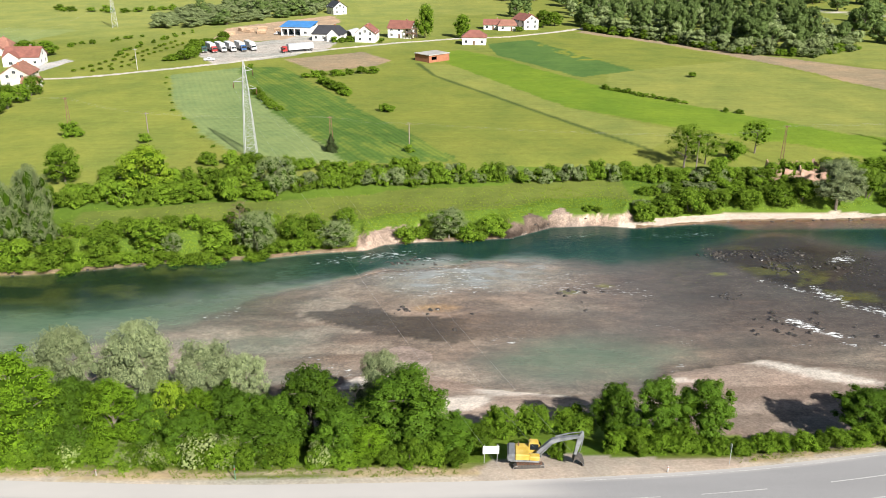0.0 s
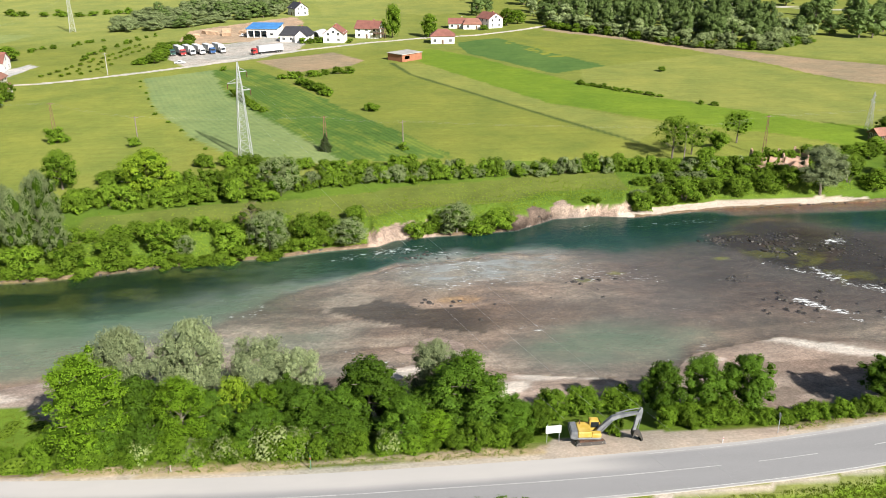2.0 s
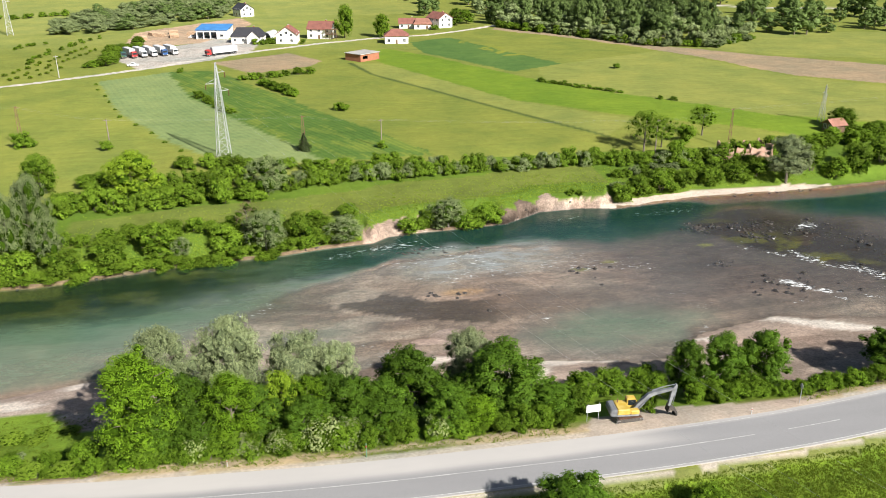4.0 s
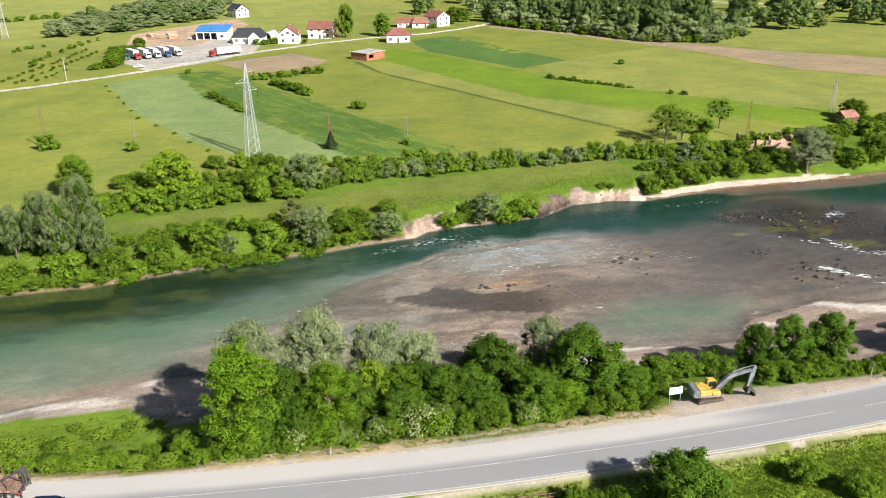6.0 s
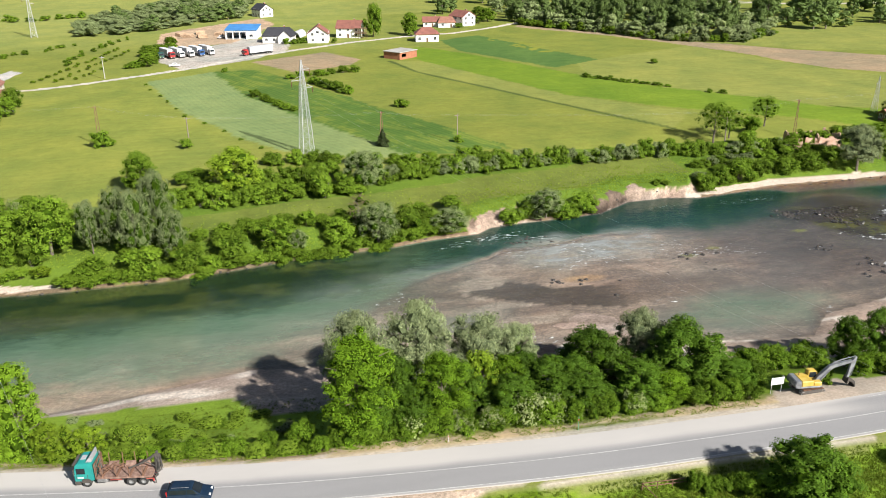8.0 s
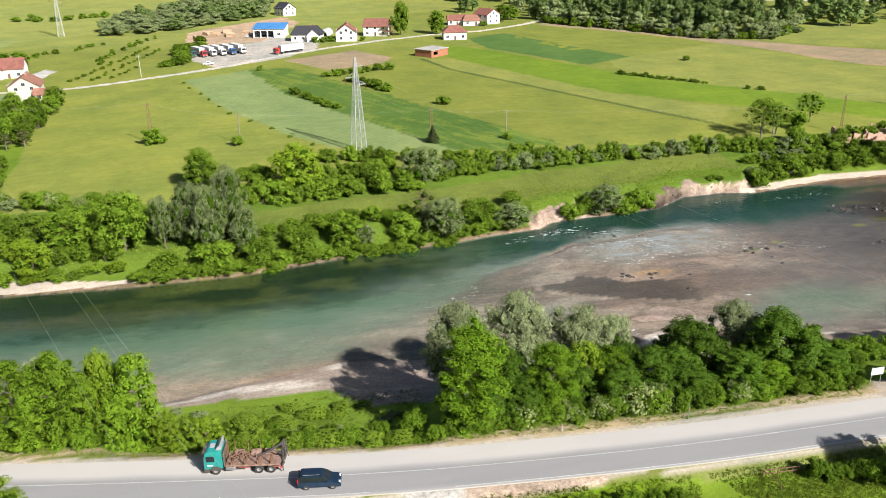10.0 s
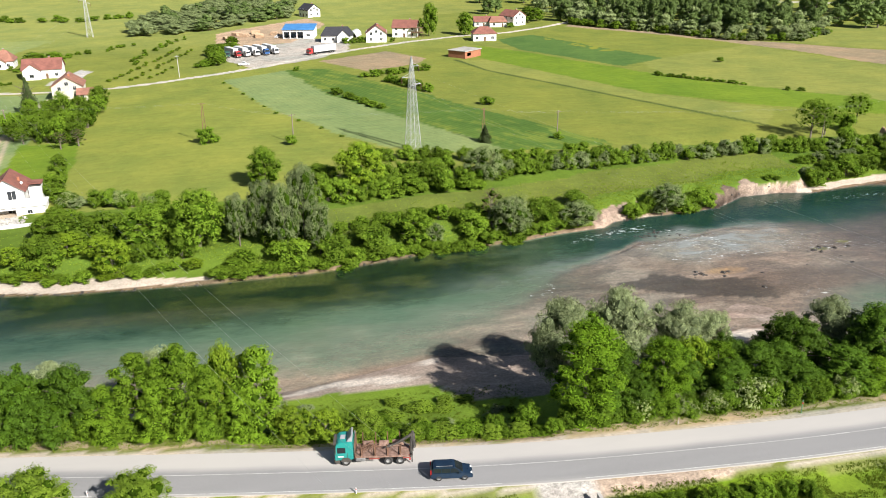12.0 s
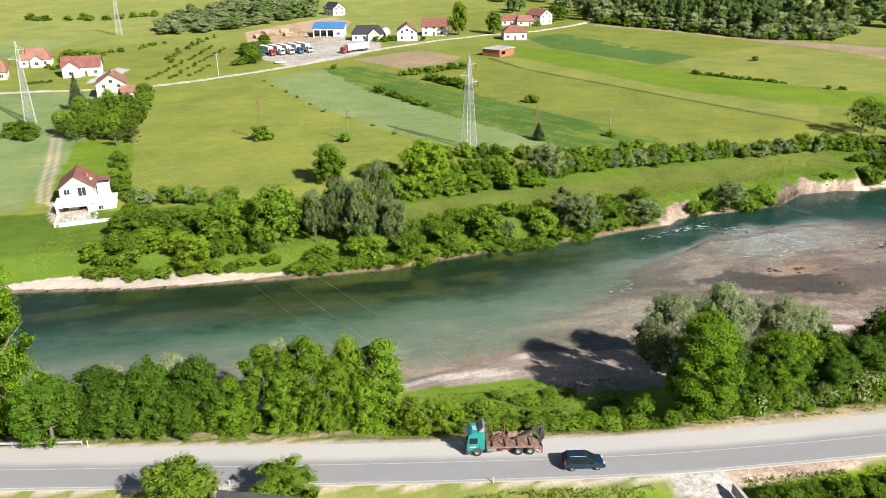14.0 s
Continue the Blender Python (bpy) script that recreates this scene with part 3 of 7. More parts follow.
    c = np.where(bed[:, None], floor_c, c)
    grass[bed] = 0.1
    verge = (np.abs(y - road) < 8.2) & (np.abs(y - road) > 3.5)
    m = verge & (np.abs(y + (wob_y - y) * 0.35 - road) < np.where(y > road, 4.9, 4.2))
    c[m] = (0.46, 0.405, 0.335)
    grass[m] = 0.7
    worn = verge & ~m
    straw = (smooth(7.4, 6.2, np.abs(wob_y - road)) * smooth(-90, -78, x) * smooth(0.3, 0.45, fractal(x * 0.6, y, 5, 94)) * (y > road))[:, None]
    c[worn] = ((np.array((0.20, 0.225, 0.065)) * (1 - straw) + np.array((0.46, 0.365, 0.225)) * straw) * (0.8 + 0.4 * fractal(x, y, 3, 92)[:, None]))[worn]
    cut = (wob_y - road > 5.9) & (wob_y - road < 7.4 + 0.8 * smooth(-82, -95, x)) & (y > road) & (fractal(x, y, 8, 98) > 0.36)
    c[cut] = np.array((0.44, 0.345, 0.235)) * (0.8 + 0.4 * fractal(x, y, 2.5, 99)[cut, None])
    grass[cut] = 0.3
    lay_by = inside([(5, 73), (8, 79), (14, 80.5), (24, 79.5), (38, 78), (36, 75.5)], x, y + (fractal(x, y, 4, 91) - 0.5) * 2)
    c[lay_by] = np.array((0.47, 0.395, 0.325)) * (0.82 + 0.32 * fractal(x * 0.6, y * 1.6, 3, 94)[lay_by, None])
    grass[lay_by] = 0.92
    near_side = y < road - 5.6
    c[near_side] = np.array((0.155, 0.24, 0.022)) * (0.85 + 0.5 * fractal(x, y, 7, 93)[near_side, None])
    drive = inside([(-57, 70), (-50.5, 69), (-51.5, 55), (-56.5, 55)], wob_x, y)
    c[drive] = (0.42, 0.40, 0.375)
    grass[drive] = 0
    rubble = inside([(-51, 68.6), (-35, 67.4), (-36, 65.2), (-51.3, 65.4)], x + (wob_x - x) * 0.2, y + (wob_y - y) * 0.2)
    c[rubble] = np.array((0.36, 0.285, 0.225)) * (0.75 + 0.5 * fractal(x, y, 2, 97)[rubble, None])
    grass[rubble] = 0
    lawn = inside([(-51, 65.3), (-28, 65.2), (-28, 48), (-51, 48)], x, y)
    c[lawn] = (0.125, 0.205, 0.012)
    forecourt = inside([(-172, 354), (-163, 358), (-160, 385), (-166, 392), (-171, 371)], wob_x, wob_y)
    c[forecourt] = (0.43, 0.42, 0.41)
    grass[forecourt] = 0
    lane = near_line(LANE, x + (wob_x - x) * 0.15, y) < 2.0
    yard = inside(YARD, wob_x, wob_y) | lane
    c[yard] = (0.40, 0.37, 0.335)
    c[lane | (near_line(((215, 625), (262, 590), (314, 555), (420, 530)), x, y) < 3.5)] = (0.50, 0.47, 0.43)
    dirt = inside(DIRT, wob_x, wob_y)
    c[dirt] = np.array((0.40, 0.29, 0.20)) * (0.8 + 0.5 * fractal(x, y, 12, 95)[dirt, None])
    grass[yard | dirt] = 0
    track = (near_line(((-160, 339), (-166, 300), (-162.4, 261), (-157, 231), (-153.7, 209), (-151, 196)), x, y) - 1.0)
    rut = (smooth(0.95, 0.35, np.abs(track)) * smooth(-1.5, 0.5, y - 190))[:, None]
    c = c + (np.array((0.40, 0.345, 0.245)) - c) * rut
    court = inside([(-150.5, 195), (-146, 196), (-143, 192), (-137, 189), (-140, 178), (-145, 177.5), (-149, 186)], wob_x, wob_y)
    c[court] = np.array((0.46, 0.39, 0.31)) * (0.8 + 0.4 * fractal(x, y, 3, 96)[court, None])
    grass[court] = 0.5
    return c, grass


def crop_rows(x, y):
    """Distance from the curved edge that the drilled rows follow, and how strongly they show."""
    row, force = np.zeros(len(x)), np.zeros(len(x))
    for k, edge, gap, strong in ((0, ((-110, 366), (-101.6, 336), (-82.5, 275), (-64.5, 239), (-52, 218), (-40, 196)), 1.9, 0.2), (1, ((-70, 384), (-58, 354), (-40, 315), (-19.6, 270), (-4.2, 238.7), (9.7, 208), (18, 190)), 1.6, 0.46)):
        m = inside(FIELDS[k][1], x, y)
        row[m] = near_line(edge, x[m], y[m]) / gap
        force[m] = strong
    return row, force


def spread(lo, hi, first, growth):
    """Ever wider steps from lo to hi."""
    out, step = [lo], first
    while out[-1] < hi:
        out.append(out[-1] + step)
        step *= growth
    return out


gx = [-240 - v for v in reversed(spread(0, 4200, 3, 1.25)[1:])] + list(np.arange(-240, -170, 1.3)) + list(np.arange(-170, -146, 0.7)) + list(np.arange(-146, -98, 0.7)) + list(np.arange(-98, -16, 1.3)) + list(np.arange(-16, 52, 0.65)) + list(np.arange(52, 240.1, 1.3)) + [240 + v for v in spread(0, 4200, 3, 1.25)[1:]]
gy = [46 - v for v in reversed(spread(0, 4200, 3, 1.25)[1:])] + list(np.arange(46, 147, 0.8)) + list(np.arange(147, 180, 0.4)) + list(np.arange(180, 205, 0.8)) + list(np.arange(205, 480, 1.5)) + list(np.arange(480, 700, 4)) + [700 + v for v in spread(0, 4000, 8, 1.2)]
me, X, Y, Z = sheet("ground", np.array(gx), np.array(gy), land_z, GROUND)
cover, grassy = land_cover(X, Y, Z)
paint(me, "land", cover), paint(me, "grass", grassy)
row, force = crop_rows(X, Y)
paint(me, "row", row), paint(me, "row_force", force)
ground = tagged(new("ground", me), "river valley floor of meadows, crop strips, gravel banks and soil", "ground", kind="structure")

wx = [-240 - v for v in reversed(spread(0, 900, 4, 1.3)[1:])] + list(np.arange(-240, -30, 1.6)) + list(np.arange(-30, 125, 0.8)) + list(np.arange(125, 240.1, 1.6)) + [240 + v for v in spread(0, 900, 4, 1.3)[1:]]
me, X, Y, Z = sheet("water", np.array(wx), np.linspace(0, 1, 100), lambda x, y: 0 * x, WATER)
n0, f0 = along(NEAR_WATER, X) - 2.5, along(FAR_WATER, X) + 1.0
Y = n0 + (f0 - n0) * Y
me.vertices.foreach_set("co", np.stack([X, Y, 0 * X], 1).astype(np.float32).ravel())
me.update()
paint(me, "depth", np.clip(depth_at(X, Y), 0, 4))
lip_s, lip_u = reef_lines(X, Y)
lip_s = lip_s + (fractal(X, Y, 14, 4) - 0.5) * 9
on_lip = smooth(-9, 3, lip_u) * smooth(60, 44, lip_u)
white_water = np.maximum(0.45 * rock_zone(X, Y), 1.08 * smooth(5, 0.5, np.abs(lip_s)) * on_lip * smooth(0.35, 0.55, fractal(X, Y, 7, 48)))
for cx, cy, long, wide, turn_by, force in ((65.8, 125, 5.5, 2.6, -0.9, 1.28), (69.5, 121, 5, 1.8, -0.5, 1.28), (70.5, 117.4, 4, 1.2, -0.6, 1.1), (62, 117.5, 3, 0.9, 0.0, 1.1), (66, 143, 4.5, 1.6, -0.6, 0.95), (71, 139, 6, 1.8, -0.8, 1.1), (87, 153.5, 6, 3.0, 0.3, 1.14), (80, 150, 4, 1.5, 0.3, 0.9), (65, 157, 5, 1.3, 0.1, 0.85), (77, 117, 5, 1.8, -0.6, 0.95),
                                           (-18, 154.5, 9, 2.6, 0.35, 0.95), (-8, 157.5, 12, 3.2, 0.2, 1.0), (2, 155, 11, 2.5, 0.0, 0.95), (-4, 152, 14, 4.5, 0.15, 0.72), (56, 136.5, 5, 2.0, 0.0, 0.85), (58, 168, 24, 4.0, 0.1, 0.78), (36, 168, 10, 2.5, 0.1, 0.8), (30, 147, 8, 2.5, 0.0, 0.8)):
    a, b = (X - cx) * math.cos(turn_by) + (Y - cy) * math.sin(turn_by), -(X - cx) * math.sin(turn_by) + (Y - cy) * math.cos(turn_by)
    white_water = np.maximum(white_water, force * smooth(1.5, 0.1, np.hypot(a / long, b / wide)))
riffle = smooth(0.5, 0.68, fractal(X * 0.55, Y, 10, 47)) * smooth(0.75, 0.25, depth_at(X, Y)) * smooth(-60, -45, X) * smooth(58, 40, X)
white_water = np.maximum(white_water, 0.82 * riffle)
paint(me, "foam", white_water)
pool = smooth(1.2, 0.4, np.hypot((X - 27) / 25, (Y - 113) / 10) + (fractal(X, Y, 10, 23) - 0.5) * 0.5)
haze = smooth(1.25, 0.35, np.hypot((X - 15) / 24, (Y - 147) / 10) + (fractal(X, Y, 12, 25) - 0.5) * 1.2)
paint(me, "silt", np.maximum(np.maximum(smooth(4, -34, X + (fractal(X, Y, 25, 17) - 0.5) * 18) * (1 - 0.35 * smooth(-98, -122, X + (fractal(X, Y, 20, 18) - 0.5) * 16)), 0.75 * pool), 0.6 * haze))
haze = np.maximum(haze, 0.3 * smooth(1.3, 0.3, np.hypot((X + 32) / 20, (Y - 140.5 - 0.25 * (X + 32)) / 5) + (fractal(X, Y, 9, 26) - 0.5) * 1.1))
paint(me, "haze", haze)
width_share = (Y - along(NEAR_WATER, X)) / (along(FAR_WATER, X) - along(NEAR_WATER, X))
shelf = smooth(1.25, 0.4, np.hypot((X + 112) / 28, (Y - 138) / 5.5))
paint(me, "murk", (1 - 0.75 * rock_zone(X, Y)) * (1 - 0.4 * smooth(36, 58, X) * smooth(165, 155, Y)) * (1 - 0.66 * np.maximum(smooth(-22, -50, X) * smooth(0.5, 0.78, width_share + (fractal(X * 0.5, Y, 30, 15) - 0.5) * 0.35), 0.8 * shelf)))
water = tagged(new("water", me), "clear shallow river turning teal and turquoise over its deep channel", "river", kind="structure")
water.visible_shadow = False

# ---- road ----
rx = np.concatenate([np.arange(-420, -180, 8), np.arange(-180, 120, 1.5), np.arange(120, 421, 8)])
ry = along(ROAD, rx)
kernel = np.ones(13) / 13
ry[30:-45] = np.convolve(ry, kernel, "same")[30:-45]
ALONG = np.stack([rx, ry], 1)


def road_strip(name, lo, hi, z, mat, a=-420, b=421, rows=2, thick=0.12):
    keep = (rx >= a) & (rx <= b)
    p = ALONG[keep]
    g = np.gradient(p, axis=0)
    nrm = np.stack([-g[:, 1], g[:, 0]], 1) / np.linalg.norm(g, axis=1)[:, None]
    offs = np.linspace(lo, hi, rows)
    verts, n = [], len(p)
    for o in offs:
        q = p + nrm * o
        verts += [(u, v, z) for u, v in q]
    faces = [(r * n + i, r * n + i + 1, (r + 1) * n + i + 1, (r + 1) * n + i) for r in range(rows - 1) for i in range(n - 1)]
    if thick:
        base = len(verts)
        for o in (offs[0], offs[-1]):
            verts += [(u, v, z - thick) for u, v in p + nrm * o]
        top = (rows - 1) * n
        faces += [(base + i, base + i + 1, i + 1, i) for i in range(n - 1)] + [(top + i, top + i + 1, base + n + i + 1, base + n + i) for i in range(n - 1)]
    return mesh_of(name, verts, faces, mat)


me = road_strip("road", -3.6, 3.9, 7.47, ASPHALT, rows=16)
co = np.array([v.co for v in me.vertices])
side = co[:, 1] - np.interp(co[:, 0], rx, ry)
wave = (fractal(co[:, 0], co[:, 1], 9, 12) - 0.5) * 4
paint(me, "dust", np.clip(smooth(0.2, 1.6, side + wave * 0.25) * smooth(24, 10, co[:, 0] + side * 2 + wave * 1.5) + 0.85 * smooth(3.0, 3.8, np.abs(side + wave * 0.12)), 0, 1))
road = tagged(new("road", me), "two-lane grey asphalt road, pale with dust on the river side", "road", kind="structure")


def bm_mesh(bm, name, mat):
    me = bpy.data.meshes.new(name)
    bm.to_mesh(me)
    bm.free()
    for m in (mat if isinstance(mat, (list, tuple)) else [mat]):
        me.materials.append(m)
    return me


def part(name, data, parent, label="", at=None):
    """One mesh object under a thing or a part; data: a mesh."""
    ob = new(name, data)
    ob.parent = parent
    if at is not None:
        ob.matrix_basis = at
    if label:
        tagged(ob, label)
    return ob


def box(bm, x0, y0, z0, x1, y1, z1, m=None, bevel=0.0, index=0):
    """A box between two corners, turned by m, with bevelled edges if asked for."""
    got = bmesh.ops.create_cube(bm, size=1)["verts"]
    mat = Matrix.Translation(((x0 + x1) / 2, (y0 + y1) / 2, (z0 + z1) / 2)) @ Matrix.Diagonal((abs(x1 - x0), abs(y1 - y0), abs(z1 - z0), 1))
    bmesh.ops.transform(bm, matrix=(m @ mat) if m else mat, verts=got)
    faces = {f for v in got for f in v.link_faces}
    for f in faces:
        f.material_index = index
    if bevel:
        bmesh.ops.bevel(bm, geom=list({e for v in got for e in v.link_edges}), offset=bevel, segments=1, affect="EDGES")
    return got


def box_mesh(name, mat, *corners, bevel=0.0):
    bm = bmesh.new()
    for c in corners:
        box(bm, *c, bevel=bevel)
    return bm_mesh(bm, name, mat)


def tube(verts, faces, a, b, r0, r1, sides=6):
    """Adds a tapered rod from a to b to plain vertex and face lists."""
    a, b = Vector(a), Vector(b)
    d = (b - a).normalized()
    u = d.orthogonal().normalized()
    v = d.cross(u)
    k = len(verts)
    for p, r in ((a, r0), (b, r1)):
        for i in range(sides):
            w = 2 * math.pi * i / sides
            verts.append(tuple(p + (u * math.cos(w) + v * math.sin(w)) * r))
    faces += [(k + i, k + (i + 1) % sides, k + sides + (i + 1) % sides, k + sides + i) for i in range(sides)]
    faces += [tuple(range(k + sides - 1, k - 1, -1)), tuple(range(k + sides, k + 2 * sides))]


def rods(name, mat, *runs, sides=6):
    verts, faces = [], []
    for a, b, r0, r1 in runs:
        tube(verts, faces, a, b, r0, r1, sides)
    return mesh_of(name, verts, faces, mat)


# ---- plants ----
KINDS = {
    # height, radius, lobes, leaves, leaf length, leaf width, crown from (share of height), shape
    "ash": (12.0, 3.6, 56, 27000, 0.165, 0.105, 0.04, "tall"),
    "locust": (9.5, 3.4, 40, 18000, 0.19, 0.115, 0.05, "tall"),
    "maple": (8.0, 3.6, 38, 19500, 0.175, 0.135, 0.06, "round"),
    "willow": (8.5, 3.8, 36, 23000, 0.20, 0.065, 0.16, "round"),
    "shrub": (3.4, 2.6, 22, 7600, 0.155, 0.115, 0.0, "low"),
    "elder": (3.4, 2.6, 22, 7600, 0.155, 0.115, 0.0, "low"),
    "plum": (8.0, 3.8, 38, 18000, 0.18, 0.12, 0.15, "round"),
    "lime": (10.0, 5.2, 32, 12500, 0.26, 0.18, 0.08, "round"),
    "far_maple": (8.0, 4.0, 28, 9000, 0.24, 0.18, 0.05, "round"),
    "far_willow": (9.0, 4.6, 30, 14000, 0.25, 0.11, 0.14, "round"),
    "airy": (10.0, 4.4, 24, 4800, 0.25, 0.17, 0.24, "round"),
    "bush": (4.0, 2.8, 18, 4400, 0.22, 0.16, 0.0, "low"),
    "spruce": (8.0, 2.4, 0, 4400, 0.36, 0.15, 0.03, "cone"),
    "dead": (8.0, 2.4, 10, 800, 0.45, 0.05, 0.2, "round"),
    "wood": (15.0, 4.8, 16, 2000, 0.62, 0.5, 0.04, "round"),
    "wood_willow": (12.0, 4.8, 14, 2100, 0.58, 0.42, 0.0, "low"),
    "hedge": (4.0, 2.6, 12, 3600, 0.245, 0.18, 0.0, "low"),
    "hedge_willow": (4.0, 2.6, 12, 3800, 0.27, 0.13, 0.0, "low"),
}
LOOK = {"wood": "wood", "wood_willow": "scrub", "hedge": "far_leaf", "hedge_willow": "far_willow", "elder": "shrub", "far_maple": "far_leaf", "airy": "far_leaf", "bush": "far_leaf"}


def crown_points(kind, rng):
    h, r, lobes, count, _, _, foot, shape = KINDS[kind]
    pts, nrm, blobs = [], [], []
    if shape == "cone":
        for _ in range(count):
            t = rng.random() ** 0.6
            z = h * (1 - t * (1 - foot))
            tier = 0.75 + 0.25 * ((z * 1.3) % 1.0)
            a = rng.random() * 2 * math.pi
            q = r * t * tier * (0.5 + 0.5 * rng.random()) * (0.85 + 0.3 * math.sin(3 * a + 1.7 * z))
            pts.append((q * math.cos(a), q * math.sin(a), z - 0.25 * q)), nrm.append((math.cos(a), math.sin(a), -0.25))
        return np.array(pts), np.array(nrm), blobs
    for k in range(lobes):
        t = (k + 0.5) / lobes
        if shape == "tall":
            z = h * (foot + (0.94 - foot) * t)
            wide = r * (1.12 - 0.62 * max(0, t - 0.45) ** 1.2 / 0.6) * (0.75 + 0.25 * min(1, t / 0.2))
        elif shape == "low":
            z = h * (0.15 + 0.62 * rng.random())
            wide = r * (1.0 - 0.55 * (z / h) ** 2)
        else:
            z = h * (foot + 0.12 + (0.80 - foot) * t)
            wide = r * (0.62 + 0.5 * math.sin(math.pi * min(1, 0.12 + t * 0.92)))
        a = k * 2.4 + rng.random() * 0.8
        q = wide * (0.30 + 0.42 * rng.random()) if k < lobes - 2 else wide * 0.12
        size = (0.36 + 0.2 * rng.random()) * r * (0.94 if shape == "tall" else 1.0) * (0.72 if lobes > 30 else 0.85 if lobes > 20 else 1.0)
        if shape == "low":
            size *= 0.9
        if shape in ("round", "tall") and rng.random() < 0.26 and k < lobes - 2:
            q, size = wide * rng.uniform(0.66, 0.88), size * rng.uniform(0.5, 0.72)
            z = z + rng.uniform(-0.04, 0.05) * h
        blobs.append((q * math.cos(a), q * math.sin(a), min(z, h - size * 0.75), size))
    area = np.array([b[3] ** 2 for b in blobs])
    pick = rng.choice(len(blobs), count, p=area / area.sum())
    d = rng.normal(size=(count, 3))
    d /= np.linalg.norm(d, axis=1)[:, None]
    d[:, 2] = np.abs(d[:, 2]) * np.where(rng.random(count) < 0.72, 1, -1)
    b = np.array(blobs)[pick]
    bumps = 0.72 + 0.46 * rng.random(count) ** 1.2
    tufts = 16
    tuft_dir = rng.normal(size=(len(blobs), tufts, 3))
    tuft_dir[:, :, 2] = np.abs(tuft_dir[:, :, 2]) * np.where(rng.random((len(blobs), tufts)) < 0.75, 1, -1)
    tuft_dir /= np.linalg.norm(tuft_dir, axis=2)[:, :, None]
    own = tuft_dir[pick, rng.integers(0, tufts, count)]
    spray = np.array((1.35, 1.35, 0.5)) if kind in ("ash", "locust") else np.array((1.0, 1.0, 0.9))
    pts = b[:, :3] + (own * (b[:, 3] * 0.82)[:, None] + d * spray * (b[:, 3] * 0.34 * bumps)[:, None]) * np.array((1, 1, 0.86))
    if kind in ("ash", "locust"):
        pts[:, 2] -= 0.45 * np.hypot(d[:, 0], d[:, 1]) * b[:, 3] * 0.34
    pts[:, 2] = np.maximum(pts[:, 2], h * foot * 0.6 + 0.1)
    return pts, own * 0.55 + d * 0.75, blobs


def leaf_mesh(name, kind, rng, mat):
    h, r, lobes, count, length, width, foot, shape = KINDS[kind]
    p, d, blobs = crown_points(kind, rng)
    n = len(p)
    nn = d + rng.normal(size=(n, 3)) * 0.26 + np.array((0, 0, 0.2))
    nn /= np.linalg.norm(nn, axis=1)[:, None]
    side = np.cross(nn, rng.normal(size=(n, 3)))
    side /= np.linalg.norm(side, axis=1)[:, None]
    run = np.cross(side, nn)
    if kind in ("willow", "ash"):
        run[:, 2] -= 0.5
        run /= np.linalg.norm(run, axis=1)[:, None]
    s = (0.6 + 0.8 * rng.random(n))[:, None]
    tip, mid = run * length * s * 0.5, side * width * s * 0.5
    sag = nn * (length * 0.12)
    quad = np.stack([p - tip + mid, p - tip - mid, p + tip - sag], 1).reshape(-1, 3)
    faces = np.arange(3 * n).reshape(-1, 3).tolist()
    verts = quad.tolist()
    bm = bmesh.new()
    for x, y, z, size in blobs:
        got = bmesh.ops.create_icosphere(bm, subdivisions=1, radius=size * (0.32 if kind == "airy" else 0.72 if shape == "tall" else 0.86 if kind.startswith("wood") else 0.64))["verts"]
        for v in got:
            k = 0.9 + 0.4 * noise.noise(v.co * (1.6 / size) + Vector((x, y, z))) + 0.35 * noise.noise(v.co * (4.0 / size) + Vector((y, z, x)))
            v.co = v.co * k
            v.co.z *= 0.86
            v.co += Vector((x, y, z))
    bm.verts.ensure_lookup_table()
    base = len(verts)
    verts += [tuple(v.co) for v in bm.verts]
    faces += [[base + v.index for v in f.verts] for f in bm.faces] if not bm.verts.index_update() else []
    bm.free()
    # Core faces take a darker colour as painted shade, except in distant woods.
    me = mesh_of(name, verts, faces, [mat, mat if kind.startswith("wood") else SHADE_CORE_GREY if kind == "willow" else SHADE_CORE])
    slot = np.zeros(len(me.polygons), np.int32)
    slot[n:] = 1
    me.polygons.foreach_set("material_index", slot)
    return me


def trunk_mesh(kind, rng):
    h, r, lobes, count, length, width, foot, shape = KINDS[kind]
    verts, faces = [], []
    th = 0.028 * h ** 0.8 + 0.05
    if shape == "low":
        for k in range(5):
            a = k * 1.3 + rng.random()
            tube(verts, faces, (0.1 * math.cos(a), 0.1 * math.sin(a), -0.3), (0.4 * r * math.cos(a), 0.4 * r * math.sin(a), 0.6 * h), 0.06, 0.02, 5)
    else:
        top = Vector((rng.normal() * 0.2, rng.normal() * 0.2, 0.86 * h))
        fork = top * 0.35
        tube(verts, faces, (0, 0, -0.5), fork, th * 1.25, th * 0.8, 7)
        tube(verts, faces, fork, top, th * 0.8, 0.03, 6)
        for k in range(9 if kind != "dead" else 16):
            a = k * 2.4 + rng.random()
            z = (0.22 + 0.055 * k) * h if kind != "dead" else (0.2 + 0.04 * k) * h
            s = top * (z / top.z)
            q = r * (0.55 + 0.3 * rng.random())
            m = s + Vector((q * 0.5 * math.cos(a), q * 0.5 * math.sin(a), 0.09 * h))
            e = s + Vector((q * math.cos(a), q * math.sin(a), 0.16 * h))
            tube(verts, faces, s, m, th * 0.45, th * 0.28, 5)
            tube(verts, faces, m, e, th * 0.28, 0.02, 4)
    return mesh_of("trunk", verts, faces, BARK)


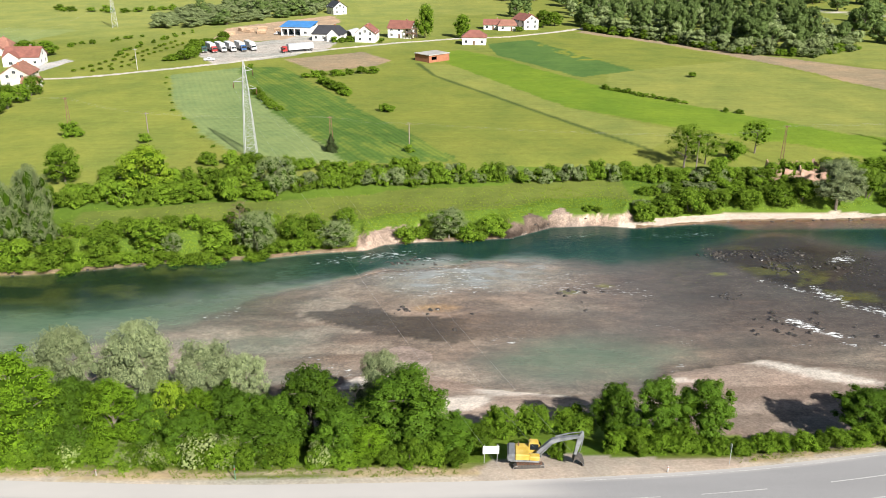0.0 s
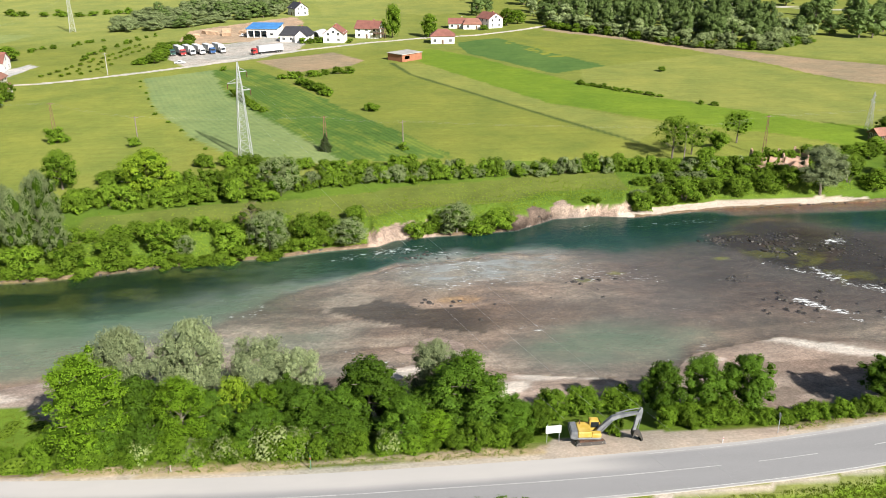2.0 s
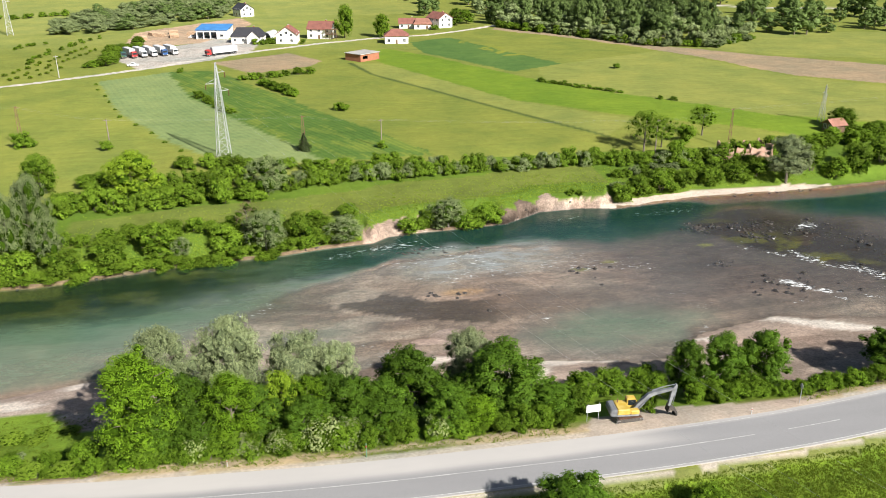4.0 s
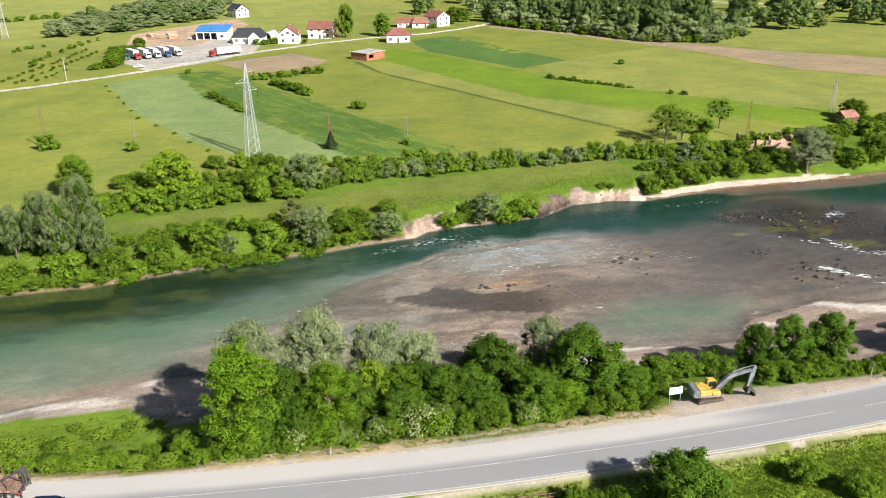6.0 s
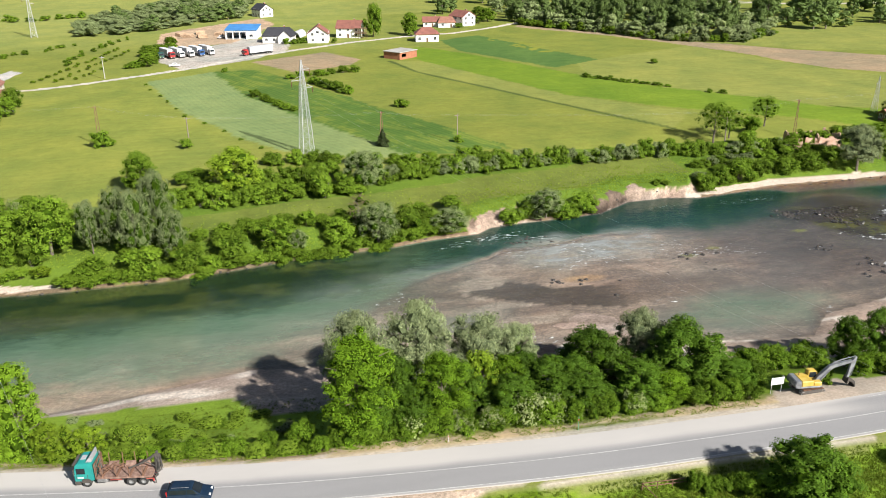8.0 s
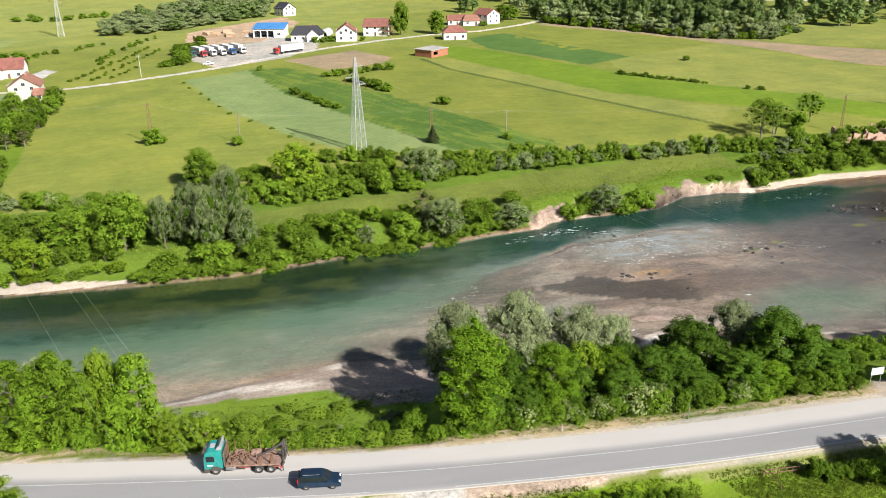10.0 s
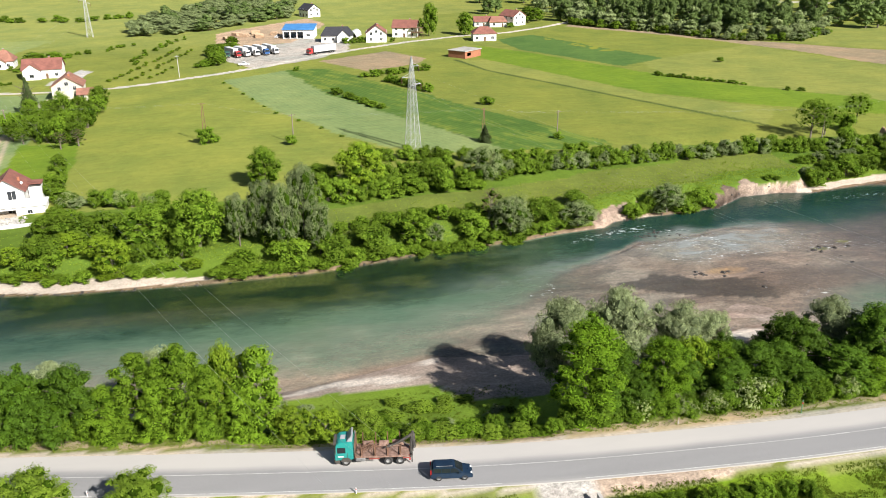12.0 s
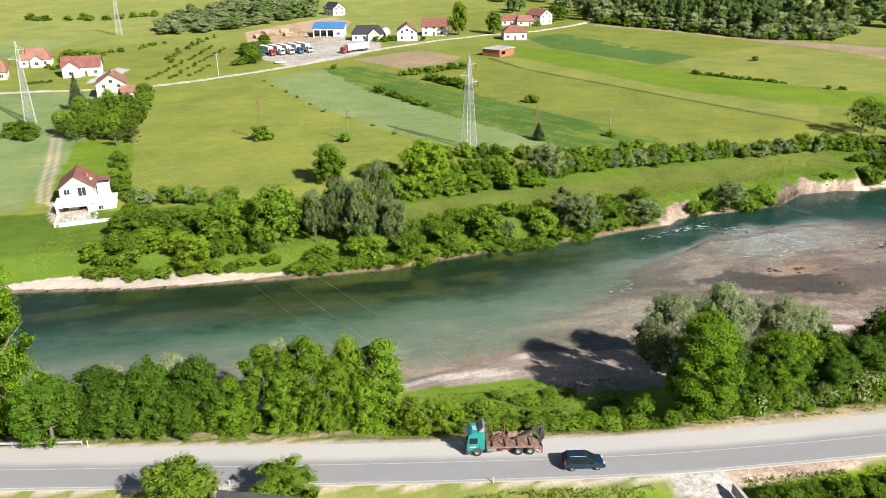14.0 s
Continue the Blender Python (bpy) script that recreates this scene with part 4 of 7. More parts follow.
FRESH = {}
PLANT_WORDS = {
    "ash": ("tall light green ash tree with feathery leaves on the river bank", "tree"),
    "locust": ("light green locust tree with airy leaves and pale blossom", "tree"),
    "maple": ("dense dark green broadleaf tree with a rounded crown", "tree"),
    "willow": ("grey-green willow tree with fine silvery leaves by the river", "tree"),
    "shrub": ("leafy green shrub growing on the grassy bank", "shrub"),
    "elder": ("green elder shrub covered in creamy white blossom", "shrub"),
    "lime": ("broad bright yellow-green tree at the meadow's edge", "tree"),
    "plum": ("round fresh green fruit tree beside the road", "tree"),
    "spruce": ("dark green conical spruce tree in the meadow", "tree"),
    "dead": ("half-dry brown tree with bare twigs", "tree"),
    "far_maple": ("dense green broadleaf tree on the far river bank", "tree"),
    "far_willow": ("large grey-green willow on the far river bank", "tree"),
    "airy": ("airy green tree with bare lower stems beside the field", "tree"),
    "bush": ("leafy green bush on the far river bank", "bush"),
    "wood": ("tall dark green tree in the distant wood", "tree"),
    "wood_willow": ("pale grey-green willow in the distant wood", "tree"),
    "hedge": ("green hedgerow shrub along the meadow", "shrub"),
    "hedge_willow": ("silvery willow shrub in the hedgerow", "shrub"),
}


def plant(kind, x, y, h, r, group="", label="", z=None):
    """Sets a plant of that height and radius on the ground; each kind has four crowns that take turns."""
    h0, r0 = KINDS[kind][:2]
    turn = FRESH.setdefault(kind, [0, []])
    if len(turn[1]) < 4:
        rng = np.random.default_rng(100 + 7 * len(turn[1]) + sum(map(ord, kind)))
        ob = new("hedge_bush" if kind.startswith("hedge") else PLANT_WORDS[kind][1])
        part("trunk", trunk_mesh(kind, rng), ob)
        part("crown", leaf_mesh("crown", kind, rng, LEAVES[LOOK.get(kind, kind)]), ob)
        if kind == "elder":
            p, d, _ = crown_points("elder", rng)
            keep = (p[:, 2] > 0.8) & (rng.random(len(p)) < 0.2)
            v, f = [], []
            for q, o in zip(p[keep] + d[keep] * 0.12, d[keep]):
                s = 0.07 + 0.09 * rng.random()
                k = len(v)
                u = Vector(o).orthogonal().normalized()
                w = Vector(o).cross(u)
                v += [tuple(Vector(q) + u * s), tuple(Vector(q) + w * s), tuple(Vector(q) - u * s), tuple(Vector(q) - w * s), tuple(Vector(q) + Vector(o) * s * 0.4)]
                f += [(k, k + 1, k + 4), (k + 1, k + 2, k + 4), (k + 2, k + 3, k + 4), (k + 3, k, k + 4)]
            part("blossom", mesh_of("blossom", v, f, BLOSSOM), ob, "creamy white flower heads")
        turn[1].append(ob)
        fresh = True
    else:
        ob, fresh = turn[1][turn[0] % 4], False
    turn[0] += 1
    m = pose(x, y, high(x, y) - 0.05 if z is None else z, 0, 0, random.uniform(0, 360)) @ Matrix.Diagonal((r / r0, r / r0, h / h0, 1))
    if fresh:
        ob.matrix_basis = m
    else:
        keep = ob.scale.copy()
        ob.scale = (1, 1, 1)
        made = copy_thing(ob, m)
        ob.scale = keep
        ob = made
    words, cat = PLANT_WORDS[kind]
    return tagged(ob, label or words, cat, group)


def plant_to(kind, x, y, top, r, group="", label=""):
    """A plant whose tip stands at the height top over the water."""
    return plant(kind, x, y, top - high(x, y), r, group, label)


BANK_TREES = "trees along the near river bank"
for row in (("ash", -46.5, 81, 20.3, 4.3), ("willow", -45.2, 92, 17.2, 4.6), ("willow", -37, 94, 17, 4.5), ("maple", -41.5, 84, 14.7, 3.6), ("ash", -36, 82, 16.2, 3.2), ("willow", -28.5, 93, 14.5, 4.2),
            ("willow", -23, 93, 12.7, 3.0), ("lime", -30.2, 85, 13.6, 2.8), ("maple", -21.3, 84, 12.3, 3.8), ("maple", -14, 88, 13.6, 4.3), ("willow", -4.9, 92, 13.6, 3.6), ("maple", -1.6, 85, 14.4, 5.0),
            ("maple", -9.5, 82, 11.2, 3.6), ("maple", 3.3, 82, 10.2, 3.3), ("maple", -18.3, 81, 11.2, 3.4), ("ash", -6.4, 80, 10.4, 2.4), ("maple", -27.5, 81.5, 11.8, 3.0)):
    plant_to(*row[:4], row[4] * 1.16, BANK_TREES)
for row in (("maple", -33, 84, 12.6, 3.6), ("maple", -24.5, 87, 12.0, 3.6), ("maple", -44.2, 80.5, 13.0, 2.8), ("maple", -39.5, 80.8, 12.2, 3.0), ("maple", -17.5, 85, 11.6, 3.6), ("maple", -5.5, 84.5, 12.0, 3.6), ("ash", -27, 84.5, 13.2, 2.6), ("shrub", 6.5, 82, 9.6, 2.6)):
    plant_to(*row, BANK_TREES)
for row in (("maple", 24, 86, 12.3, 2.9), ("maple", 29.5, 86, 12.6, 3.4), ("maple", 34.8, 85, 13.2, 4.0), ("maple", 57, 88, 9.5, 4.2), ("maple", 64, 89, 9.5, 4.5),
            ("ash", -132, 98, 28.5, 5.4), ("maple", -125, 90, 15.4, 4.3), ("maple", -119.5, 92, 14.8, 4.0), ("maple", -113.7, 90, 16.2, 4.0), ("maple", -107.9, 90, 16.0, 4.0), ("locust", -104, 88.6, 13.6, 3.2), ("maple", -110.6, 88.6, 13.4, 3.2), ("maple", -117, 89.6, 13.2, 3.4),
            ("locust", -100, 89, 17.8, 3.4), ("locust", -94.9, 88.4, 18.6, 3.8), ("locust", -92, 87.2, 16.2, 3.2), ("lime", -89.9, 88.5, 17.6, 2.8), ("locust", -86.2, 87, 17.9, 3.5), ("locust", -97.4, 87.6, 14.6, 3.2), ("locust", -88.0, 86.2, 13.8, 2.6), ("willow", -111.6, 97, 13, 3.6), ("willow", -99, 98, 13.2, 3.0), ("willow", -120.1, 98, 11.8, 3.3)):
    plant_to(*row, BANK_TREES)
BANK_SHRUBS = "shrubs along the near river bank"
for row in (("elder", -26.1, 79.8, 10.4, 3.3), ("elder", -40.4, 79.2, 9.5, 2.4), ("elder", -34.3, 79.2, 9.0, 2.3), ("elder", -22.4, 79.4, 9.6, 2.7), ("elder", -30.2, 79.2, 9.4, 2.3), ("elder", -11.5, 79.0, 9.2, 2.2), ("elder", -18.2, 79.2, 9.0, 2.0), ("shrub", 9.9, 88, 7.8, 2.8), ("shrub", 14.1, 88, 7.7, 3.3), ("shrub", 19.2, 88, 7.4, 3.6),
            ("shrub", 15.7, 79.6, 9.2, 1.3), ("shrub", 25.9, 83, 7.9, 3.4), ("shrub", 31, 82.2, 8.6, 3.0), ("shrub", -46, 79, 10.2, 2.4), ("shrub", -49, 80, 9.0, 2.0), ("shrub", -53.6, 83, 8.6, 2.1)):
    plant_to(*row, BANK_SHRUBS)
for row in (("lime", -82.2, 85, 10.4, 2.4), ("lime", -78.3, 85, 9.4, 2.0), ("plum", -73.8, 85.5, 8.8, 2.3), ("shrub", -61.2, 81.5, 8.0, 2.0), ("shrub", -66.7, 81.5, 8.0, 2.0), ("shrub", -120.7, 91.6, 12, 3.2),
            ("shrub", -126.6, 93, 12, 3.2), ("shrub", -114.7, 90.2, 11, 3.0), ("shrub", -109, 89, 10, 2.6), ("shrub", -103, 88.2, 9.8, 2.6), ("shrub", -69.8, 86, 5.4, 2.2), ("shrub", -57.5, 83, 7.0, 1.8)):
    plant_to(*row, BANK_SHRUBS)


def scatter_row(line, step, kinds, h, r, group, seed, jitter=1.2, label=""):
    """Plants along a broken line, a little out of line."""
    rng = random.Random(seed)
    for (x0, y0), (x1, y1) in zip(line, line[1:]):
        n = max(1, round(math.hypot(x1 - x0, y1 - y0) / step))
        for i in range(n):
            t = (i + 0.5) / n
            k = rng.uniform(0.75, 1.25)
            plant(rng.choice(kinds), x0 + (x1 - x0) * t + rng.uniform(-jitter, jitter), y0 + (y1 - y0) * t + rng.uniform(-jitter, jitter), h * k, r * rng.uniform(0.85, 1.2), group, label)


scatter_row([(-48, 79.5), (-30, 78.5), (-8, 78.2), (5, 78)], 2.6, ["shrub"], 2.6, 1.8, BANK_SHRUBS, 1, 0.5)
scatter_row([(22, 81), (34, 80.2), (46, 80), (58, 81), (78, 85)], 2.3, ["shrub"], 2.3, 1.8, BANK_SHRUBS, 2, 0.5)
scatter_row([(-130, 94.5), (-110, 89.8), (-86, 85.6)], 2.6, ["shrub"], 2.8, 1.9, BANK_SHRUBS, 3, 0.7)
scatter_row([(-84, 85), (-72, 82.4), (-58, 80.4), (-50, 79)], 2.2, ["shrub", "plum", "plum"], 1.6, 1.5, BANK_SHRUBS, 4, 0.8)

rough = random.Random(31)
for k in range(64):
    x = rough.uniform(-87, -53)
    plant(("plum", "shrub", "plum", "hedge_willow")[k % 4], x, along(ROAD, x) + 8.5 + 15 * rough.random() ** 1.5, rough.uniform(0.5, 1.15), rough.uniform(0.9, 1.7), BANK_SHRUBS, "low green scrub among the tall grass of the bank")
FAR_BANK = "plants along the far river bank"
HEDGEROW = "hedgerow between the river strip and the fields"
for row in (("bush", -127.2, 158, 6.5, 4.6), ("lime", -114.4, 154, 7.4, 3.8), ("bush", -123, 166, 6.2, 5.5), ("bush", -117, 167, 6.2, 5.0), ("far_maple", -108.3, 162, 8.2, 6.0), ("far_maple", -98.4, 158, 12, 5.8),
            ("far_willow", -90.5, 157, 11, 2.9), ("far_willow", -85.6, 157.5, 13.0, 3.4), ("far_willow", -81.8, 154, 14.6, 3.5), ("far_willow", -77.6, 156.6, 16.4, 3.8), ("far_willow", -74.8, 153.6, 10.5, 2.9), ("far_maple", -85.2, 190, 9.4, 4.6), ("lime", -63.7, 183, 11.6, 6.8), ("bush", -71.5, 194, 3.6, 4.0), ("bush", -76, 193, 3.2, 3.6),
            ("far_willow", -33.7, 183.2, 9.6, 4.7), ("bush", -64, 155, 5.6, 4.8), ("far_maple", -55.2, 157, 7, 4.6), ("far_willow", -50.8, 156.5, 4.8, 2.2), ("bush", -42.3, 159, 5.6, 4.2)):
    plant(*row, FAR_BANK)
for row in (("far_willow", -34, 158, 8.8, 4.5), ("dead", -37.5, 161, 8.5, 2.9), ("bush", -26.6, 161.5, 5.8, 4.0), ("far_willow", -17.6, 161, 5.4, 4.0), ("bush", -16.4, 167, 3.6, 3.4), ("bush", -3.5, 164.5, 3.8, 2.8),
            ("far_willow", 6.0, 166, 6.6, 4.6), ("bush", 10, 165.8, 4.4, 3.6), ("bush", 15.3, 167.5, 4.6, 3.4), ("bush", 2, 166.5, 4.2, 2.6), ("bush", -0.4, 165.6, 3.0, 2.2), ("hedge_willow", 3.8, 165.6, 2.6, 2.0), ("bush", 12.8, 166.4, 3.2, 2.6), ("bush", 18.0, 168.4, 3.0, 2.2), ("bush", -81, 152, 5.4, 5.2), ("bush", -72, 152.5, 5.2, 4.6), ("bush", -90, 151.5, 4.0, 4.0),
            ("willow", 98.6, 181.5, 12.5, 6.4), ("airy", 68.5, 204.2, 11.6, 5.0), ("airy", 75, 207, 9, 4.0), ("airy", 91.2, 215, 9.2, 4.2), ("bush", 83.7, 209.5, 5.6, 3.4), ("bush", 75.6, 199, 5.2, 3.6)):
    plant(*row, FAR_BANK)
for row in (("bush", 51.5, 176, 4.4, 3.8), ("bush", 57, 178.5, 5.2, 3.6), ("bush", 63.2, 180, 5.6, 4.4), ("bush", 70, 181.5, 4.6, 3.4), ("bush", 77, 182, 5, 4.0), ("bush", 85, 183, 5, 4.0), ("bush", 91, 184, 5.5, 4.0), ("bush", 107, 184, 8.0, 4.4), ("far_maple", 137.8, 217, 6.4, 4.4), ("bush", 120.9, 184, 8, 5), ("bush", 113, 182, 5.6, 4.4), ("bush", 130, 187, 7, 5),
            ("hedge", -101.3, 235, 5.0, 3.3), ("hedge", -77.9, 228, 3.0, 2.2), ("spruce", -24.5, 218, 5.0, 2.9), ("hedge", -3.2, 217, 2.2, 1.7), ("hedge", -11, 267, 3.6, 3.0)):
    plant(*row, FAR_BANK)
for row in (("hedge", -171, 262, 5.6, 5.0), ("hedge", -176, 266, 5, 4), ("spruce", -163, 296, 13, 5.0), ("dead", -138, 246, 5, 2.6),
            ("bush", -134, 205, 3.2, 2.2), ("bush", -135.5, 213, 3, 2.0), ("bush", -133, 197, 3.4, 2.4), ("hedge", -138, 221, 4.0, 2.6), ("bush", -140, 229, 2.4, 1.8), ("bush", -136.4, 206, 3.4, 2.6), ("bush", -135.4, 198, 3.6, 2.8), ("bush", -131.5, 192, 3.6, 3.0), ("dead", -142.5, 244, 5, 2.4)):
    plant(*row, "trees round the farmhouses")
garden = random.Random(17)
for row, n in ((((-161, 258), (-140, 254)), 6), (((-162, 265), (-138, 262)), 6), (((-163, 273), (-138, 271)), 6), (((-161, 283), (-139, 281)), 6), (((-158, 292), (-140, 291)), 4), (((-144, 302), (-141, 308)), 2)):
    for k in range(n):
        t = (k + garden.uniform(0.2, 0.8)) / n
        plant(garden.choice(("far_maple", "far_maple", "airy", "bush")), row[0][0] + (row[1][0] - row[0][0]) * t, row[0][1] + (row[1][1] - row[0][1]) * t + garden.uniform(-2, 2), garden.uniform(5.0, 8.6), garden.uniform(2.8, 3.8), "trees round the farmhouses")
scatter_row([(-130, 188), (-118, 184.5), (-106, 182)], 3.2, ["elder", "bush", "hedge_willow", "bush"], 3.4, 2.6, "trees round the farmhouses", 25, 1.2)
scatter_row([(-103, 336), (-84, 275), (-66, 239), (-54, 218)], 13.0, ["hedge"], 0.8, 0.8, HEDGEROW, 26, 0.7)
scatter_row([(-136, 158), (-116, 158), (-100, 155)], 4.2, ["bush", "bush", "lime"], 4.0, 3.0, FAR_BANK, 11, 1.6)
scatter_row([(-131, 168), (-122, 170), (-104, 166), (-88, 164)], 3.6, ["bush", "bush", "far_maple"], 5.4, 3.2, FAR_BANK, 12, 1.6)
scatter_row([(-96, 149.0), (-88, 148.8), (-70, 150.6), (-52, 154.8), (-34, 156.4), (-20, 160.2)], 2.0, ["bush"], 2.6, 2.3, FAR_BANK, 13, 0.9)
scatter_row([(-86, 158), (-60, 161), (-40, 163), (-22, 165)], 3.6, ["bush"], 3.4, 2.6, FAR_BANK, 14, 1.4)
scatter_row([(-84, 176), (-66, 178), (-50, 180), (-32, 184)], 2.8, ["hedge", "hedge", "far_maple"], 5.4, 3.2, FAR_BANK, 15, 2.0)
scatter_row([(-74, 184), (-58, 187), (-40, 192)], 3.4, ["hedge"], 4.6, 3.2, FAR_BANK, 19, 2.0)
scatter_row([(-36, 185), (-22, 189.5), (5, 193), (30, 195), (50, 196), (66, 195), (84, 194)], 2.1, ["hedge", "hedge", "hedge_willow"], 4.6, 2.5, HEDGEROW, 16, 0.8)
scatter_row([(-58, 207), (-42, 203), (-24, 199), (4, 199.5)], 3.2, ["hedge"], 3.4, 2.6, HEDGEROW, 17, 1.4)
scatter_row([(84, 194), (100, 197), (125, 202), (160, 212)], 3.4, ["hedge", "far_maple"], 4.6, 3.0, HEDGEROW, 18, 1.4)
scatter_row([(50, 179), (58, 182.5), (70, 184.5), (84, 186), (94, 187)], 2.4, ["bush", "bush", "hedge_willow"], 2.3, 2.0, FAR_BANK, 27, 1.2)
scatter_row([(52, 185), (66, 189), (82, 190), (94, 191)], 3.0, ["bush", "hedge", "hedge_willow"], 2.6, 2.2, FAR_BANK, 28, 1.2)
scatter_row([(37, 176.3), (41, 176.8)], 1.6, ["bush"], 1.2, 1.3, FAR_BANK, 29, 0.4)
scatter_row([(-60, 163.5), (-40, 165), (-20, 167)], 4.5, ["bush", "hedge"], 2.4, 2.2, FAR_BANK, 30, 1.5)
scatter_row([(-136, 155), (-118, 153), (-98, 151.6)], 2.6, ["bush", "lime"], 1.8, 1.9, FAR_BANK, 35, 1.2)
scatter_row([(-60, 300), (-47, 268)], 3.2, ["hedge"], 2.2, 2.0, HEDGEROW, 20, 0.8)
scatter_row([(-48, 330), (-36, 332), (-26, 338), (-18, 340)], 3.6, ["hedge"], 3.0, 2.6, HEDGEROW, 21, 1.6)
scatter_row([(-38, 318), (-26, 292)], 2.8, ["hedge"], 3.0, 2.4, HEDGEROW, 22, 0.7)
scatter_row([(68, 308), (78, 294), (92, 278)], 2.6, ["hedge"], 1.5, 1.5, HEDGEROW, 23, 0.6)
scatter_row([(100, 268), (106, 262)], 3.4, ["hedge"], 1.4, 1.4, HEDGEROW, 24, 0.6)

# ---- far woods ----
WOOD = "trees of the distant wood"


def grove(label, poly, count, kind, h, r, seed):
    """A far wood as one object: many whole trees, each with trunk and crown."""
    rng = random.Random(seed)
    nrng = np.random.default_rng(seed)
    kinds = [(leaf_mesh("crown", kind, nrng, LEAVES[LOOK[kind]]), trunk_mesh(kind, nrng)) for _ in range(3)]
    xs, ys = [p[0] for p in poly], [p[1] for p in poly]
    h0, r0 = KINDS[kind][:2]
    ob = tagged(new("wood"), label, "wood", kind="stuff")
    parts = {0: ([], [], 0), 1: ([], [], 0)}
    slots = {0: [], 1: []}
    stock = []
    for pair in kinds:
        stock.append([(np.array([v.co for v in m.vertices]), [np.array(q.vertices) for q in m.polygons], [q.material_index for q in m.polygons]) for m in pair])
    made = 0
    while made < count:
        x, y = rng.uniform(min(xs), max(xs)), rng.uniform(min(ys), max(ys))
        if not inside(poly, np.array([x]), np.array([y]))[0]:
            continue
        made += 1
        a, sr, sh = rng.uniform(0, 6.3), r / r0 * rng.uniform(0.8, 1.2), h / h0 * rng.uniform(0.6, 1.25)
        z = high(x, y) - 0.1
        for k, (co, faces, slot) in enumerate(stock[made % 3]):
            q = np.stack([(co[:, 0] * math.cos(a) - co[:, 1] * math.sin(a)) * sr + x, (co[:, 0] * math.sin(a) + co[:, 1] * math.cos(a)) * sr + y, co[:, 2] * sh + z], 1)
            vs, fs, base = parts[k]
            vs.append(q)
            fs += [f + base for f in faces]
            slots[k] += slot
            parts[k] = (vs, fs, base + len(q))
    for k, name in ((0, "crown"), (1, "trunk")):
        vs, fs, _ = parts[k]
        me = mesh_of(name, np.concatenate(vs), fs, [LEAVES[LOOK[kind]], LEAVES[LOOK[kind]]] if k == 0 else BARK)
        me.polygons.foreach_set("material_index", np.array(slots[k], np.int32))
        part(name, me, ob)


EAST = [(94, 484), (131, 430), (149, 396), (180, 382), (222, 415), (230, 520), (150, 600), (100, 600)]
grove("wood of tall dark green trees beyond the ploughed strip", EAST, 120, "wood", 15, 3.9, 1)
grove("grey-green willows mixed into the far wood", EAST, 120, "wood_willow", 10, 4.4, 5)
grove("woodland of green trees far across the valley", [(60, 540), (120, 600), (330, 560), (400, 700), (60, 760)], 70, "wood", 12, 6.0, 2)
WEST = [(-160, 500), (-120, 505), (-70, 560), (-60, 640), (-120, 660), (-170, 560)]
grove("grey-green willow scrub behind the dirt yard", WEST, 190, "wood_willow", 6.5, 4.8, 3)
grove("green trees in the scrub behind the yard", WEST, 24, "wood", 9, 4.6, 6)
grove("clump of tall green trees beside a pale field", [(230, 410), (330, 420), (400, 500), (260, 520)], 36, "wood", 14, 5.5, 4)
scatter_row([(-145, 395), (-140, 440), (-130, 480)], 5, ["hedge"], 1.8, 1.5, WOOD, 31, 3)
scatter_row([(-112, 372), (-104, 380), (-108, 410), (-100, 432)], 3.4, ["hedge", "far_maple"], 4.4, 3.4, WOOD, 32, 2.5)
scatter_row([(-185, 420), (-175, 440), (-150, 470)], 6, ["hedge"], 2.0, 1.8, WOOD, 33, 3)
scatter_row([(-260, 600), (-200, 590), (-170, 605)], 9, ["hedge"], 4, 4, WOOD, 34, 4)

# ---- pylons, poles and wires ----


